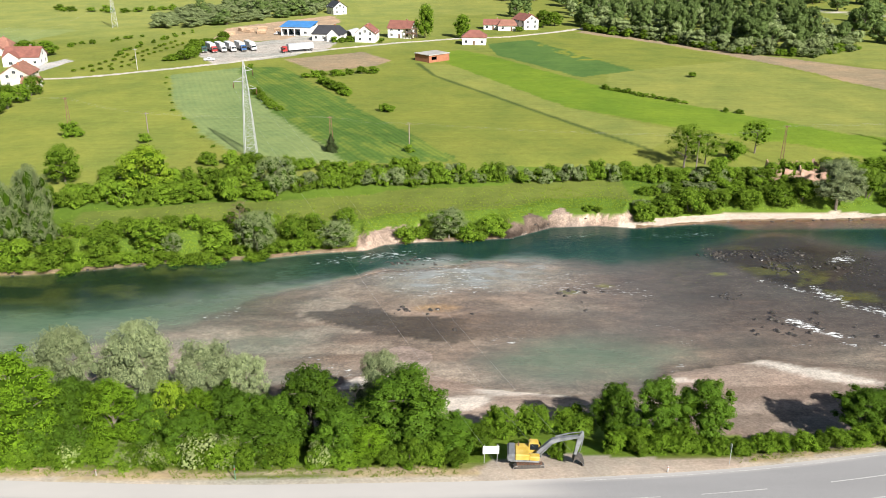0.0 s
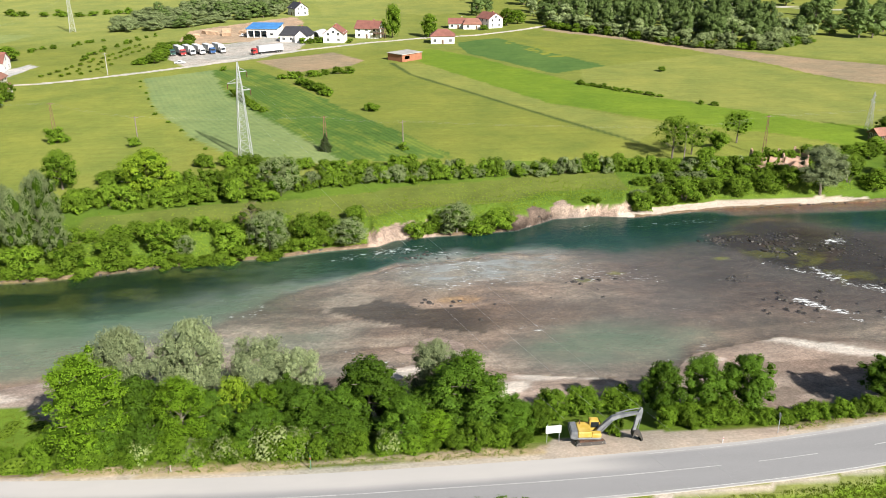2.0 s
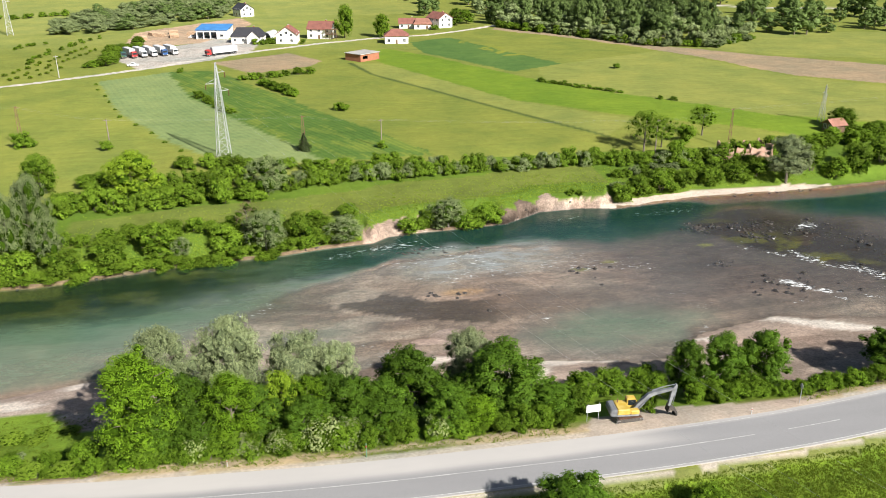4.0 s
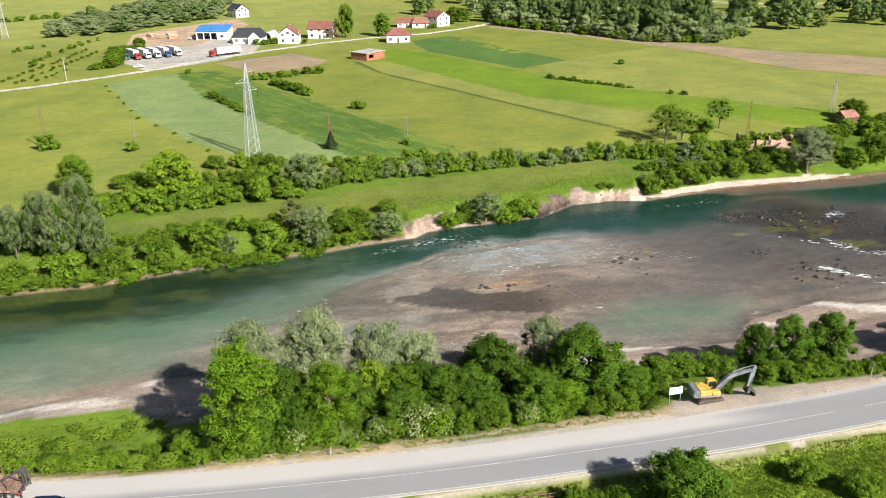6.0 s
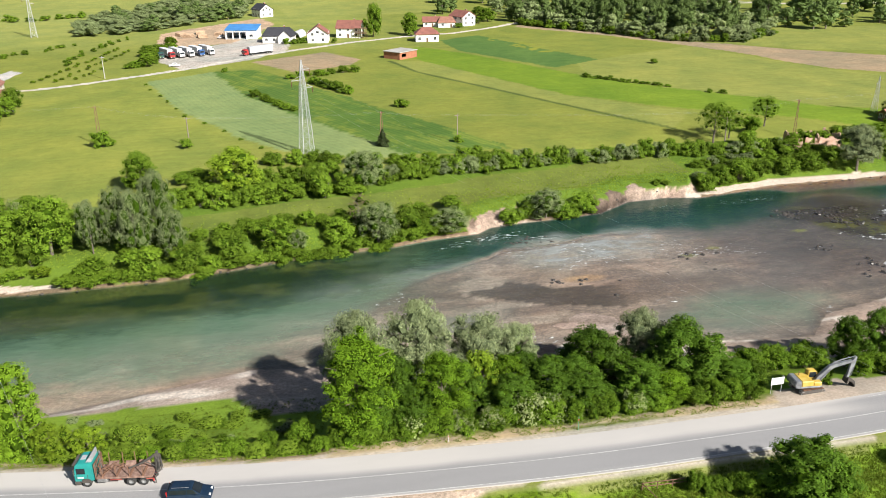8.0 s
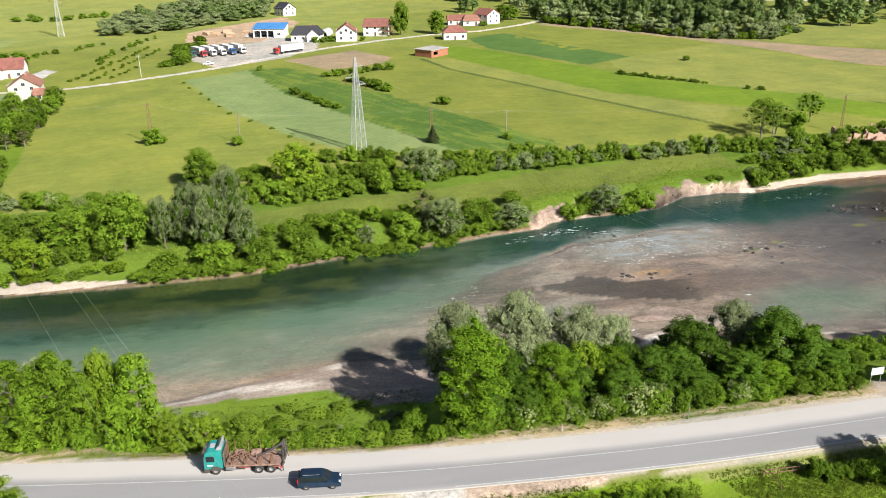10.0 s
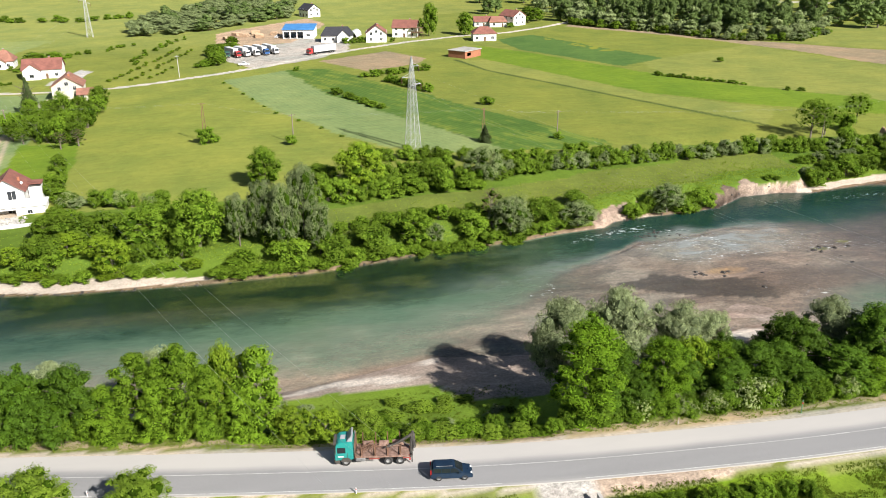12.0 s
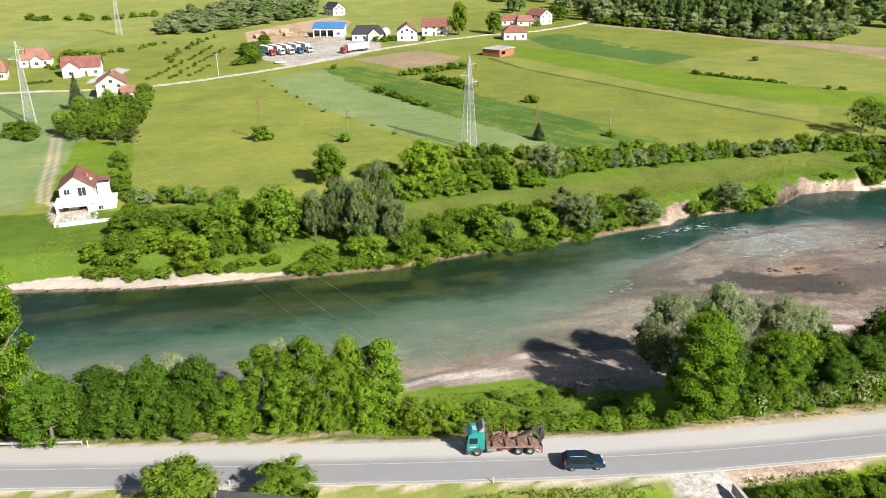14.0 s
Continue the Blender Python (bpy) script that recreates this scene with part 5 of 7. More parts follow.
def pylon(x, y, h, turn, label, size=1.0):
    """Square lattice mast with three arms, insulators and crossed bracing."""
    ob = tagged(new("pylon"), label, "pylon", "power line pylons")
    ob.matrix_basis = pose(x, y, high(x, y), 0, 0, turn) @ Matrix.Diagonal((size, size, size, 1))
    w0, w1, neck = 1.65, 0.70, h * 0.72
    at = lambda z: w0 + (w1 - w0) * min(z / neck, 1.0) if z <= neck else w1 + (0.12 - w1) * (z - neck) / (h - neck)
    corners = ((1, 1), (-1, 1), (-1, -1), (1, -1))
    for sx, sy in corners:
        part("leg", rods("leg", GALV, ((sx * w0, sy * w0, -0.4), (sx * w1, sy * w1, neck), 0.10, 0.085), ((sx * w1, sy * w1, neck), (sx * 0.12, sy * 0.12, h), 0.085, 0.07), sides=4), ob)
    levels, z = [0.0], 0.0
    while z < h - 1.0:
        z += max(1.15, at(z) * 1.5)
        levels.append(min(z, h - 0.3))
    for k in range(4):
        (ax, ay), (bx, by) = corners[k], corners[(k + 1) % 4]
        runs = []
        for z0, z1 in zip(levels, levels[1:]):
            p, q = at(z0), at(z1)
            runs += [((ax * p, ay * p, z0), (bx * q, by * q, z1), 0.036, 0.036), ((bx * p, by * p, z0), (ax * q, ay * q, z1), 0.036, 0.036), ((ax * q, ay * q, z1), (bx * q, by * q, z1), 0.045, 0.045)]
        part("bracing", rods("bracing", GALV, *runs, sides=4), ob)
    for z, s, reach in ((h * 0.90, 1, 2.2), (h * 0.79, -1, 3.0), (h * 0.71, 1, 2.8)):
        q = at(z)
        tip = (s * reach, 0, z)
        arm = part("arm", rods("arm", GALV, ((s * q, q, z), tip, 0.07, 0.06), ((s * q, -q, z), tip, 0.07, 0.06), ((s * q, 0, z + 1.1), tip, 0.06, 0.05), sides=4), ob)
        part("insulator", rods("insulator", CERAMIC, *[((tip[0], 0, z - 0.1 - 0.18 * i), (tip[0], 0, z - 0.26 - 0.18 * i), 0.13, 0.10) for i in range(8)]), arm, "brown ceramic insulator string")
    return ob


WIRE = surface("weathered_cable", (0.38, 0.38, 0.38), (0.48, 0.48, 0.48), 3, 0.6, 0.0)


def wires(runs, name="power_line"):
    """Sagging lines between two hung points each."""
    ob = tagged(new(name), "thin grey overhead wires sagging between masts", "power line")
    for a, b, sag in runs:
        a, b = Vector(a), Vector(b)
        pts = [a.lerp(b, t / 24) - Vector((0, 0, sag * 4 * (t / 24) * (1 - t / 24))) for t in range(25)]
        part("wire", rods("wire", WIRE, *[(p, q, 0.006, 0.006) for p, q in zip(pts, pts[1:])], sides=4), ob)
    return ob


def pole(x, y, h, label, wood=True, lean=0.0, arm=True):
    ob = tagged(new("utility_pole"), label, "pole", "utility poles")
    ob.matrix_basis = pose(x, y, high(x, y) - 0.1, 0, lean, 20)
    part("mast", rods("mast", WOOD_POLE if wood else CONCRETE, ((0, 0, 0), (0, 0, h), 0.19, 0.13), sides=8), ob)
    if arm:
        bar = part("crossarm", box_mesh("crossarm", WOOD_POLE if wood else GALV, (-0.9, -0.06, h - 0.5, 0.9, 0.06, h - 0.38)), ob)
        for s in (-0.8, 0.0, 0.8):
            part("insulator", rods("insulator", CERAMIC, ((s, 0, h - 0.38), (s, 0, h - 0.15), 0.05, 0.04)), bar)
    return ob


def lattice_pole(x, y, h, label):
    ob = tagged(new("utility_pole"), label, "pole", "utility poles")
    ob.matrix_basis = pose(x, y, high(x, y) - 0.1, 0, 0, 15)
    w0, w1 = 0.55, 0.16
    for sx in (-1, 1):
        part("leg", rods("leg", RUST, ((sx * w0, 0, 0), (sx * w1, 0, h), 0.09, 0.07), sides=5), ob)
    n = 11
    runs = []
    for i in range(n):
        a, b = w0 + (w1 - w0) * i / n, w0 + (w1 - w0) * (i + 1) / n
        s = 1 if i % 2 else -1
        runs.append(((-a * s, 0, h * i / n), (b * s, 0, h * (i + 1) / n), 0.045, 0.045))
    part("bracing", rods("bracing", RUST, *runs, sides=4), ob)
    part("crossarm", box_mesh("crossarm", RUST, (-0.9, -0.05, h - 0.4, 0.9, 0.05, h - 0.3)), ob)
    return ob


pylon(-45.6, 214.4, 25.0, 20, "galvanised lattice steel pylon standing in bushes by the field")
pylon(-175.4, 284, 26.0, 20, "galvanised lattice steel pylon beside the farm track")
pylon(-183, 510, 26.0, 20, "distant galvanised lattice steel pylon on the meadow")
pylon(136, 224.2, 25.0, 20, "small galvanised lattice mast behind a hut and bushes", 0.46)
lattice_pole(-101.8, 236, 11.5, "rusty steel lattice pole rising from a bush")
lattice_pole(-24.5, 219.5, 9.5, "rusty steel lattice pole beside a spruce")
lattice_pole(94, 204, 11.5, "rusty steel lattice pole by the hedgerow")
pole(-77.3, 229.5, 8.5, "weathered pale utility pole with a bush at its foot")
pole(-3.2, 218, 8.0, "weathered pale utility pole with a bush at its foot")
pole(71.4, 203, 9.5, "weathered wooden utility pole among trees")
pole(-119.5, 352, 9.0, "pale utility pole beside the village lane", False)
pole(-160.5, 262, 9.5, "pale utility pole beside the farm track", True, -4)

# ---- buildings ----
WINDOW_WHITE = surface("window_frame_paint", (0.7, 0.7, 0.68), (0.75, 0.75, 0.73), 3, 0.5, 0.0)
WOOD_BROWN = surface("brown_timber", (0.13, 0.075, 0.04), (0.20, 0.12, 0.07), 4, 0.8, 0.008, 20)
GREY_SHEET = surface("grey_sheet", (0.32, 0.33, 0.35), (0.4, 0.41, 0.42), 2, 0.5, 0.004)
VILLAGE = "houses of the village"


def window(parent, x, y, z, w, h, out, name="window"):
    """A framed window on a wall that looks along out, one of '-y', '+y', '-x', '+x'."""
    turn = {"-y": 0, "+x": 90, "+y": 180, "-x": -90}[out]
    ob = part(name, box_mesh("frame", WINDOW_WHITE, (-w / 2 - 0.09, -0.07, -0.09, w / 2 + 0.09, 0.06, 0.0), (-w / 2 - 0.09, -0.07, h, w / 2 + 0.09, 0.06, h + 0.09), (-w / 2 - 0.09, -0.065, 0, -w / 2, 0.06, h),
                             (w / 2, -0.065, 0, w / 2 + 0.09, 0.06, h), (-0.035, -0.06, 0, 0.035, 0.06, h)), parent, at=pose(x, y, z, 0, 0, turn))
    part("pane", box_mesh("pane", GLASS_DARK, (-w / 2, -0.03, 0, w / 2, 0.03, h)), ob)
    return ob


def gable_roof(w, d, eave, ridge, mat, over=0.5, thick=0.2, hip=0.0):
    """A roof with its ridge along x over a plan w by d, gabled or hipped, as two or four thick slabs in one shell."""
    bm = bmesh.new()
    a, b = w / 2 + over, d / 2 + over
    drop = (ridge - eave) * over / (d / 2)
    lo = eave - drop
    r = a - hip * w / 2
    for t in (0, thick):
        vs = [bm.verts.new(p) for p in ((-a, -b, lo + t), (a, -b, lo + t), (a, b, lo + t), (-a, b, lo + t), (-r, 0, ridge + t), (r, 0, ridge + t))]
        for f in ((0, 1, 5, 4), (2, 3, 4, 5), (1, 2, 5), (3, 0, 4)):
            if len(f) == 4 or hip:
                bm.faces.new([vs[i] for i in f])
    bm.verts.ensure_lookup_table()
    rim = ((0, 1), (1, 2), (2, 3), (3, 0)) if hip else ((0, 1), (1, 5), (5, 2), (2, 3), (3, 4), (4, 0))
    for i, j in rim:
        bm.faces.new([bm.verts[i], bm.verts[j], bm.verts[6 + j], bm.verts[6 + i]])
    bmesh.ops.recalc_face_normals(bm, faces=bm.faces)
    return bm_mesh(bm, "roof", mat)


def wall_shell(w, d, eave, ridge, mat, hip=False):
    """Closed walls with gable tops (ridge along x)."""
    bm = bmesh.new()
    a, b = w / 2, d / 2
    base = [bm.verts.new(p) for p in ((-a, -b, -0.6), (a, -b, -0.6), (a, b, -0.6), (-a, b, -0.6))]
    top = [bm.verts.new(p) for p in ((-a, -b, eave), (a, -b, eave), (a, b, eave), (-a, b, eave))]
    for i in range(4):
        bm.faces.new([base[i], base[(i + 1) % 4], top[(i + 1) % 4], top[i]])
    if hip:
        bm.faces.new(top)
    else:
        p, q = bm.verts.new((-a, 0, ridge - 0.02)), bm.verts.new((a, 0, ridge - 0.02))
        for f in ((top[0], top[1], q, p), (top[2], top[3], p, q), (top[1], top[2], q), (top[3], top[0], p)):
            bm.faces.new(f)
    bmesh.ops.recalc_face_normals(bm, faces=bm.faces)
    return bm_mesh(bm, "wall", mat)


def house(label, x, y, turn, w, d, eave, ridge, roof, wall, hip=0.0, chimney=True, storeys=1, z=None, group=VILLAGE):
    """A plain village house: walls, roof, windows round it, a door and a chimney. Its ridge runs along its own x."""
    ob = tagged(new("house"), label, "house", group)
    ob.matrix_basis = pose(x, y, high(x, y) if z is None else z, 0, 0, turn)
    part("wall", wall_shell(w, d, eave, ridge, wall, hip > 0), ob)
    part("roof", gable_roof(w, d, eave, ridge, roof, hip=hip), ob)
    for s in range(storeys):
        zz = 1.0 + 2.8 * s
        n = max(2, int(w / 3.4))
        for i in range(n):
            xx = -w / 2 + w * (i + 0.5) / n
            if s == 0 and i == n // 2:
                part("door", box_mesh("door", WOOD_BROWN, (xx - 0.5, -d / 2 - 0.06, 0, xx + 0.5, -d / 2 + 0.05, 2.1)), ob)
            else:
                window(ob, xx, -d / 2, zz, 1.2, 1.3, "-y")
            window(ob, xx, d / 2, zz, 1.2, 1.3, "+y")
        for yy in (-d / 4, d / 4):
            window(ob, w / 2, yy, zz, 1.1, 1.3, "+x")
            window(ob, -w / 2, yy, zz, 1.1, 1.3, "-x")
    if not hip and ridge - eave > 2.2:
        for s, o in ((1, "+x"), (-1, "-x")):
            window(ob, s * w / 2, 0, eave + 0.3, 1.2, 1.2, o)
    if chimney:
        stack = part("chimney", box_mesh("chimney", RED_BRICK, (w * 0.18 - 0.35, 0.5, eave, w * 0.18 + 0.35, 1.2, ridge + 0.7)), ob)
        part("cap", box_mesh("cap", CONCRETE, (w * 0.18 - 0.45, 0.4, ridge + 0.7, w * 0.18 + 0.45, 1.3, ridge + 0.82)), stack)
    return ob


def wing(ob, x, y, turn, w, d, eave, ridge, roof, wall):
    """A lower gabled wing with a window in its end, built on to a house."""
    at = pose(x, y, 0, 0, 0, turn)
    part("wing_wall", wall_shell(w, d, eave, ridge, wall), ob, at=at)
    part("wing_roof", gable_roof(w, d, eave, ridge, roof, over=0.4), ob, at=at)
    end = at @ Vector((-w / 2, 0, 0))
    window(ob, end.x, end.y, 1.0, 1.6, 1.3, "-y")


house("low outbuilding with a dark slate-grey roof beside the road", -99.1, 66.6, -20, 10, 5, 3.0, 5.5, DARK_TILE, CREAM_WALL, chimney=False, z=7.5)
wing(house("white house with a dark red tiled roof beside the lane", -177, 377, 4, 15, 10.5, 4.0, 7.6, RED_TILE, WHITE_WALL), -3.6, -5.5, 90, 5.0, 6.8, 3.9, 6.4, RED_TILE, WHITE_WALL)
house("cream farmhouse with faded tiles and its gable to the river", -156.5, 326, -84, 12, 10.5, 5.2, 8.6, PALE_TILE, CREAM_WALL, storeys=2)
house("low cream annexe with a faded tiled roof", -149, 319, 6, 6, 5, 2.6, 4.2, PALE_TILE, CREAM_WALL, chimney=False)
wing(house("white bungalow with a faded hipped tile roof", -203, 408, 6, 13, 11, 3.6, 7.4, PALE_TILE, WHITE_WALL, hip=0.5), 1.0, -5.6, 90, 3.6, 5.0, 3.2, 5.0, PALE_TILE, WHITE_WALL)
house("cream house with a faded tiled roof behind a hedge", -212, 375, 10, 11, 11, 3.6, 7.0, PALE_TILE, CREAM_WALL, hip=0.3)
wing(house("white house with a black tiled roof beside the hangar", -47.5, 441, -8, 16, 10, 3.6, 7.2, DARK_TILE, WHITE_WALL, hip=0.35), 3.5, -5.6, 90, 4.0, 6.4, 3.3, 6.2, DARK_TILE, WHITE_WALL)
house("white gabled house with a weathered brown roof by the lane", -27.5, 436, -98, 12, 10.5, 4.6, 8.4, RED_TILE, WHITE_WALL, storeys=2)
house("white two-storey house with a dark red roof and timber balcony", -9.5, 451, -20, 13, 10, 5.2, 8.6, RED_TILE, WHITE_WALL, storeys=2)
house("low white house with a red tiled roof", 42.5, 486, -8, 11, 9, 3.0, 5.4, RED_TILE, WHITE_WALL)
house("white wing with a red hipped roof", 50, 481, -8, 10, 9, 3.0, 5.6, PALE_TILE, WHITE_WALL, hip=0.4, chimney=False)
house("tall white house with a red tiled roof and gable windows", 61, 487, -62, 12, 10, 5.4, 8.4, RED_TILE, WHITE_WALL, storeys=2)
house("small whitewashed barn with a red hipped roof by the lane", 27.5, 425, -6, 12, 9, 4.0, 6.8, RED_TILE, WHITE_WALL, hip=0.7, chimney=False)
house("distant white house with a black roof on the meadow", -55.5, 566, -60, 11, 9.5, 4.6, 8.0, DARK_TILE, WHITE_WALL, storeys=2)
house("low house with a dark slate roof beside the road", -100.5, 62.5, 4, 10, 9, 3.6, 6.2, DARK_TILE, WHITE_WALL, hip=0.8, chimney=False)
house("small wooden hut with a brown roof among the bushes", 133.5, 214, 10, 5, 4, 2.4, 3.8, PALE_TILE, WOOD_BROWN, chimney=False)

# the balcony house gets its dark timber front
balcony = tagged(new("balcony"), "dark timber balcony on posts at a house front", "balcony")
balcony.matrix_basis = pose(-4.6, 443.5, high(-4.6, 443.5), 0, 0, -20)
part("deck", box_mesh("deck", WOOD_BROWN, (-3, -1.6, 2.6, 3, 1.6, 2.8)), balcony)
part("canopy", box_mesh("canopy", WOOD_BROWN, (-3.2, -1.8, 5.2, 3.2, 1.6, 5.35)), balcony)
for i in range(4):
    for s in (-1.5, 1.5):
        part("post", box_mesh("post", WOOD_BROWN, (-2.95 + i * 1.95, s - 0.08, 0, -2.8 + i * 1.95, s + 0.08, 5.2)), balcony)
part("railing", box_mesh("railing", WOOD_BROWN, (-3, -1.58, 3.6, 3, -1.5, 3.7), *[(-3 + 0.3 * i, -1.57, 2.8, -2.94 + 0.3 * i, -1.51, 3.6) for i in range(21)]), balcony)


def hangar():
    ob = tagged(new("hangar"), "white workshop hangar with a blue sheet roof and three open bays", "hangar")
    ob.matrix_basis = pose(-66, 461.5, high(-66, 461), 0, 0, -11)
    w, d, h0, h1 = 16.5, 13.0, 4.6, 6.2
    bays = ((-7.6, -4.6), (-4.0, -1.0), (-0.4, 2.6))
    for a, b in ((-8.25, -7.6), (-4.6, -4.0), (-1.0, -0.4), (2.6, 8.25)):
        part("front_wall", box_mesh("front_wall", WHITE_WALL, (a, -d / 2, -0.4, b, -d / 2 + 0.3, 3.7)), ob)
    part("lintel", box_mesh("lintel", WHITE_WALL, (-8.25, -d / 2, 3.7, 8.25, -d / 2 + 0.3, h0)), ob)
    part("back_wall", box_mesh("back_wall", WHITE_WALL, (-8.25, d / 2 - 0.3, -0.4, 8.25, d / 2, h1)), ob)
    for s in (-1, 1):
        part("side_wall", box_mesh("side_wall", WHITE_WALL, (s * 8.25 - 0.15, -d / 2 + 0.3, -0.4, s * 8.25 + 0.15, d / 2 - 0.3, h0)), ob)
    part("floor_slab", box_mesh("floor_slab", CONCRETE, (-8.1, -d / 2 + 0.3, -0.3, 8.1, d / 2 - 0.3, 0.05)), ob)
    m = pose(0, 0, (h0 + h1) / 2 + 0.1, math.degrees(math.atan2(h1 - h0, d)), 0, 0)
    bm = bmesh.new()
    box(bm, -8.7, -d / 2 - 0.6, -0.08, 8.7, d / 2 + 0.4, 0.08, m)
    for i in range(30):
        xx = -8.6 + i * 0.59
        box(bm, xx, -d / 2 - 0.6, 0.08, xx + 0.1, d / 2 + 0.4, 0.13, m)
    part("roof", bm_mesh(bm, "roof", BLUE_SHEET), ob, "ribbed blue sheet roof")
    for a, b in bays:
        part("door_frame", box_mesh("door_frame", GREY_SHEET, (a, -d / 2 - 0.05, 3.5, b, -d / 2 - 0.002, 3.75)), ob)
    window(ob, 5.4, -d / 2, 1.3, 1.6, 1.1, "-y")


def unfinished_house():
    """One-storey shell of hollow brick under a concrete slab, corner towards the river."""
    ob = tagged(new("unfinished_house"), "unfinished red hollow-brick house with a flat concrete roof slab", "house", VILLAGE)
    ob.matrix_basis = pose(3.8, 365.5, high(4, 366), 0, 0, 40)
    w, d, h = 12.0, 9.6, 3.1
    part("front_wall", box_mesh("front_wall", RED_BRICK, (0, 0, -0.4, 1.6, 0.3, h), (4.6, 0, -0.4, w, 0.3, h), (1.6, 0, -0.4, 4.6, 0.3, 1.0), (1.6, 0, 2.4, 4.6, 0.3, h)), ob)
    part("side_wall", box_mesh("side_wall", RED_BRICK, (0, 0.3, -0.4, 0.3, d, h)), ob)
    part("side_wall", box_mesh("side_wall", RED_BRICK, (w - 0.3, 0.3, -0.4, w, d, h)), ob)
    part("back_wall", box_mesh("back_wall", RED_BRICK, (0.3, d - 0.3, -0.4, w - 0.3, d, h)), ob)
    part("roof_slab", box_mesh("roof_slab", CONCRETE, (-0.35, -0.35, h, w + 0.35, d + 0.35, h + 0.28), bevel=0.02), ob, "grey concrete slab")
    for i in range(6):
        part("rebar", rods("rebar", RUST, ((0.3 + i * 2.2, d - 0.2, h + 0.28), (0.3 + i * 2.2, d - 0.2, h + 0.9), 0.03, 0.03), sides=4), ob)


def white_house():
    """Unfinished white house over a wide terrace storey, with a walled yard in front."""
    ob = tagged(new("house"), "unfinished white house with a red tiled roof above a terrace", "house", VILLAGE)
    ob.matrix_basis = pose(-142.2, 190.5, 3.3, 0, 0, 6) @ Matrix.Diagonal((0.93, 0.93, 0.93, 1))
    w, d, h = 13.4, 5.5, 3.1
    part("terrace_wall", box_mesh("terrace_wall", WHITE_WALL, (-4.4, -6.0, -0.8, -3.9, 0, h), (2.6, -6.0, -0.8, 9.0, -5.7, h), (8.7, -5.7, -0.8, 9.0, 0, h), (-3.9, -6.0, 2.5, 2.6, -5.7, h), (-3.9, -3.2, -0.8, 2.6, -2.9, 2.5), (2.6, -5.7, -0.8, 2.9, -3.2, h - 0.2)), ob)
    part("terrace", box_mesh("terrace", WHITE_WALL, (-4.7, -6.3, h, 9.3, 0.2, h + 0.25), bevel=0.03), ob, "white terrace slab")
    part("parapet", box_mesh("parapet", WHITE_WALL, (-4.6, -6.2, h + 0.25, 2.4, -6.05, h + 0.75)), ob)
    part("wall", wall_shell(9.5, 7.8, 5.6, 8.5, WHITE_WALL), ob, at=pose(0, 4.6, 0, 0, 0, 90))
    part("roof", gable_roof(9.5, 7.8, 5.6, 8.5, RED_TILE, over=0.55), ob, "red tiled gable roof", at=pose(0, 4.6, 0, 0, 0, 90))
    part("tower", box_mesh("tower", WHITE_WALL, (4.2, 4.5, 0, 7.2, 7.5, 4.9)), ob)
    part("tower_roof", box_mesh("tower_roof", RED_TILE, (4.0, 4.2, 5.6, 7.5, 7.7, 5.85)), ob)
    # Solid dark block in place of the shade in the open loggia.
    part("tower_loggia", box_mesh("tower_loggia", DARK_INSIDE, (4.4, 4.62, 4.9, 7.0, 7.3, 5.6)), ob)
    part("chimney", box_mesh("chimney", RED_BRICK, (2.2, 4.2, 6.3, 2.7, 4.7, 7.7)), ob)
    dish = part("dish", rods("dish", WHITE_WALL, ((0, -0.1, 0), (0, 0, 0), 0.34, 0.14), sides=14), ob, "white satellite dish", at=pose(3.4, 2.2, 6.9, 0, 0, 10))
    part("dish_arm", rods("dish_arm", GALV, ((0, 0, 0), (0, 0.1, -1.0), 0.04, 0.04), sides=5), dish)
    window(ob, -2.2, -0.15, 4.0, 1.3, 1.2, "-y")
    window(ob, 1.2, -0.15, 3.4, 1.8, 2.1, "-y", "balcony_door")
    window(ob, 5.6, -6.0, 1.4, 1.0, 0.9, "-y")
    window(ob, 1.2, -3.2, 0.9, 1.6, 1.3, "-y")
    window(ob, -2.6, -3.2, 0.9, 1.3, 1.2, "-y")
    yard = tagged(new("yard_wall"), "low white plastered wall round the yard of a house", "wall")
    yard.matrix_basis = pose(-142.0, 190.5, 3.6, 0, 0, 6)
    part("front", box_mesh("front", WHITE_WALL, (-3.0, -13.6, -1.0, 7.6, -13.3, 1.3), bevel=0.02), yard)
    part("side", box_mesh("side", WHITE_WALL, (-4.0, -13.4, -1.0, -3.7, -6.3, 1.2), bevel=0.02), yard)
    rng = random.Random(5)
    heap = tagged(new("rubble_heap"), "heap of pale building rubble and broken blocks in a yard", "rubble", kind="stuff")
    bm = bmesh.new()
    for _ in range(160):
        a, b = rng.uniform(-3, 4.4), rng.uniform(-11.5, -6.8)
        s = rng.uniform(0.12, 0.4)
        box(bm, -s, -s, -s * 0.6, s, s, s * 0.6, pose(a, b, rng.uniform(0.1, 0.4), rng.uniform(0, 40), rng.uniform(0, 40), rng.uniform(0, 180)))
    heap.matrix_basis = pose(-142.0, 190.5, 3.9, 0, 0, 6)
    part("rubble", bm_mesh(bm, "rubble", CONCRETE), heap)


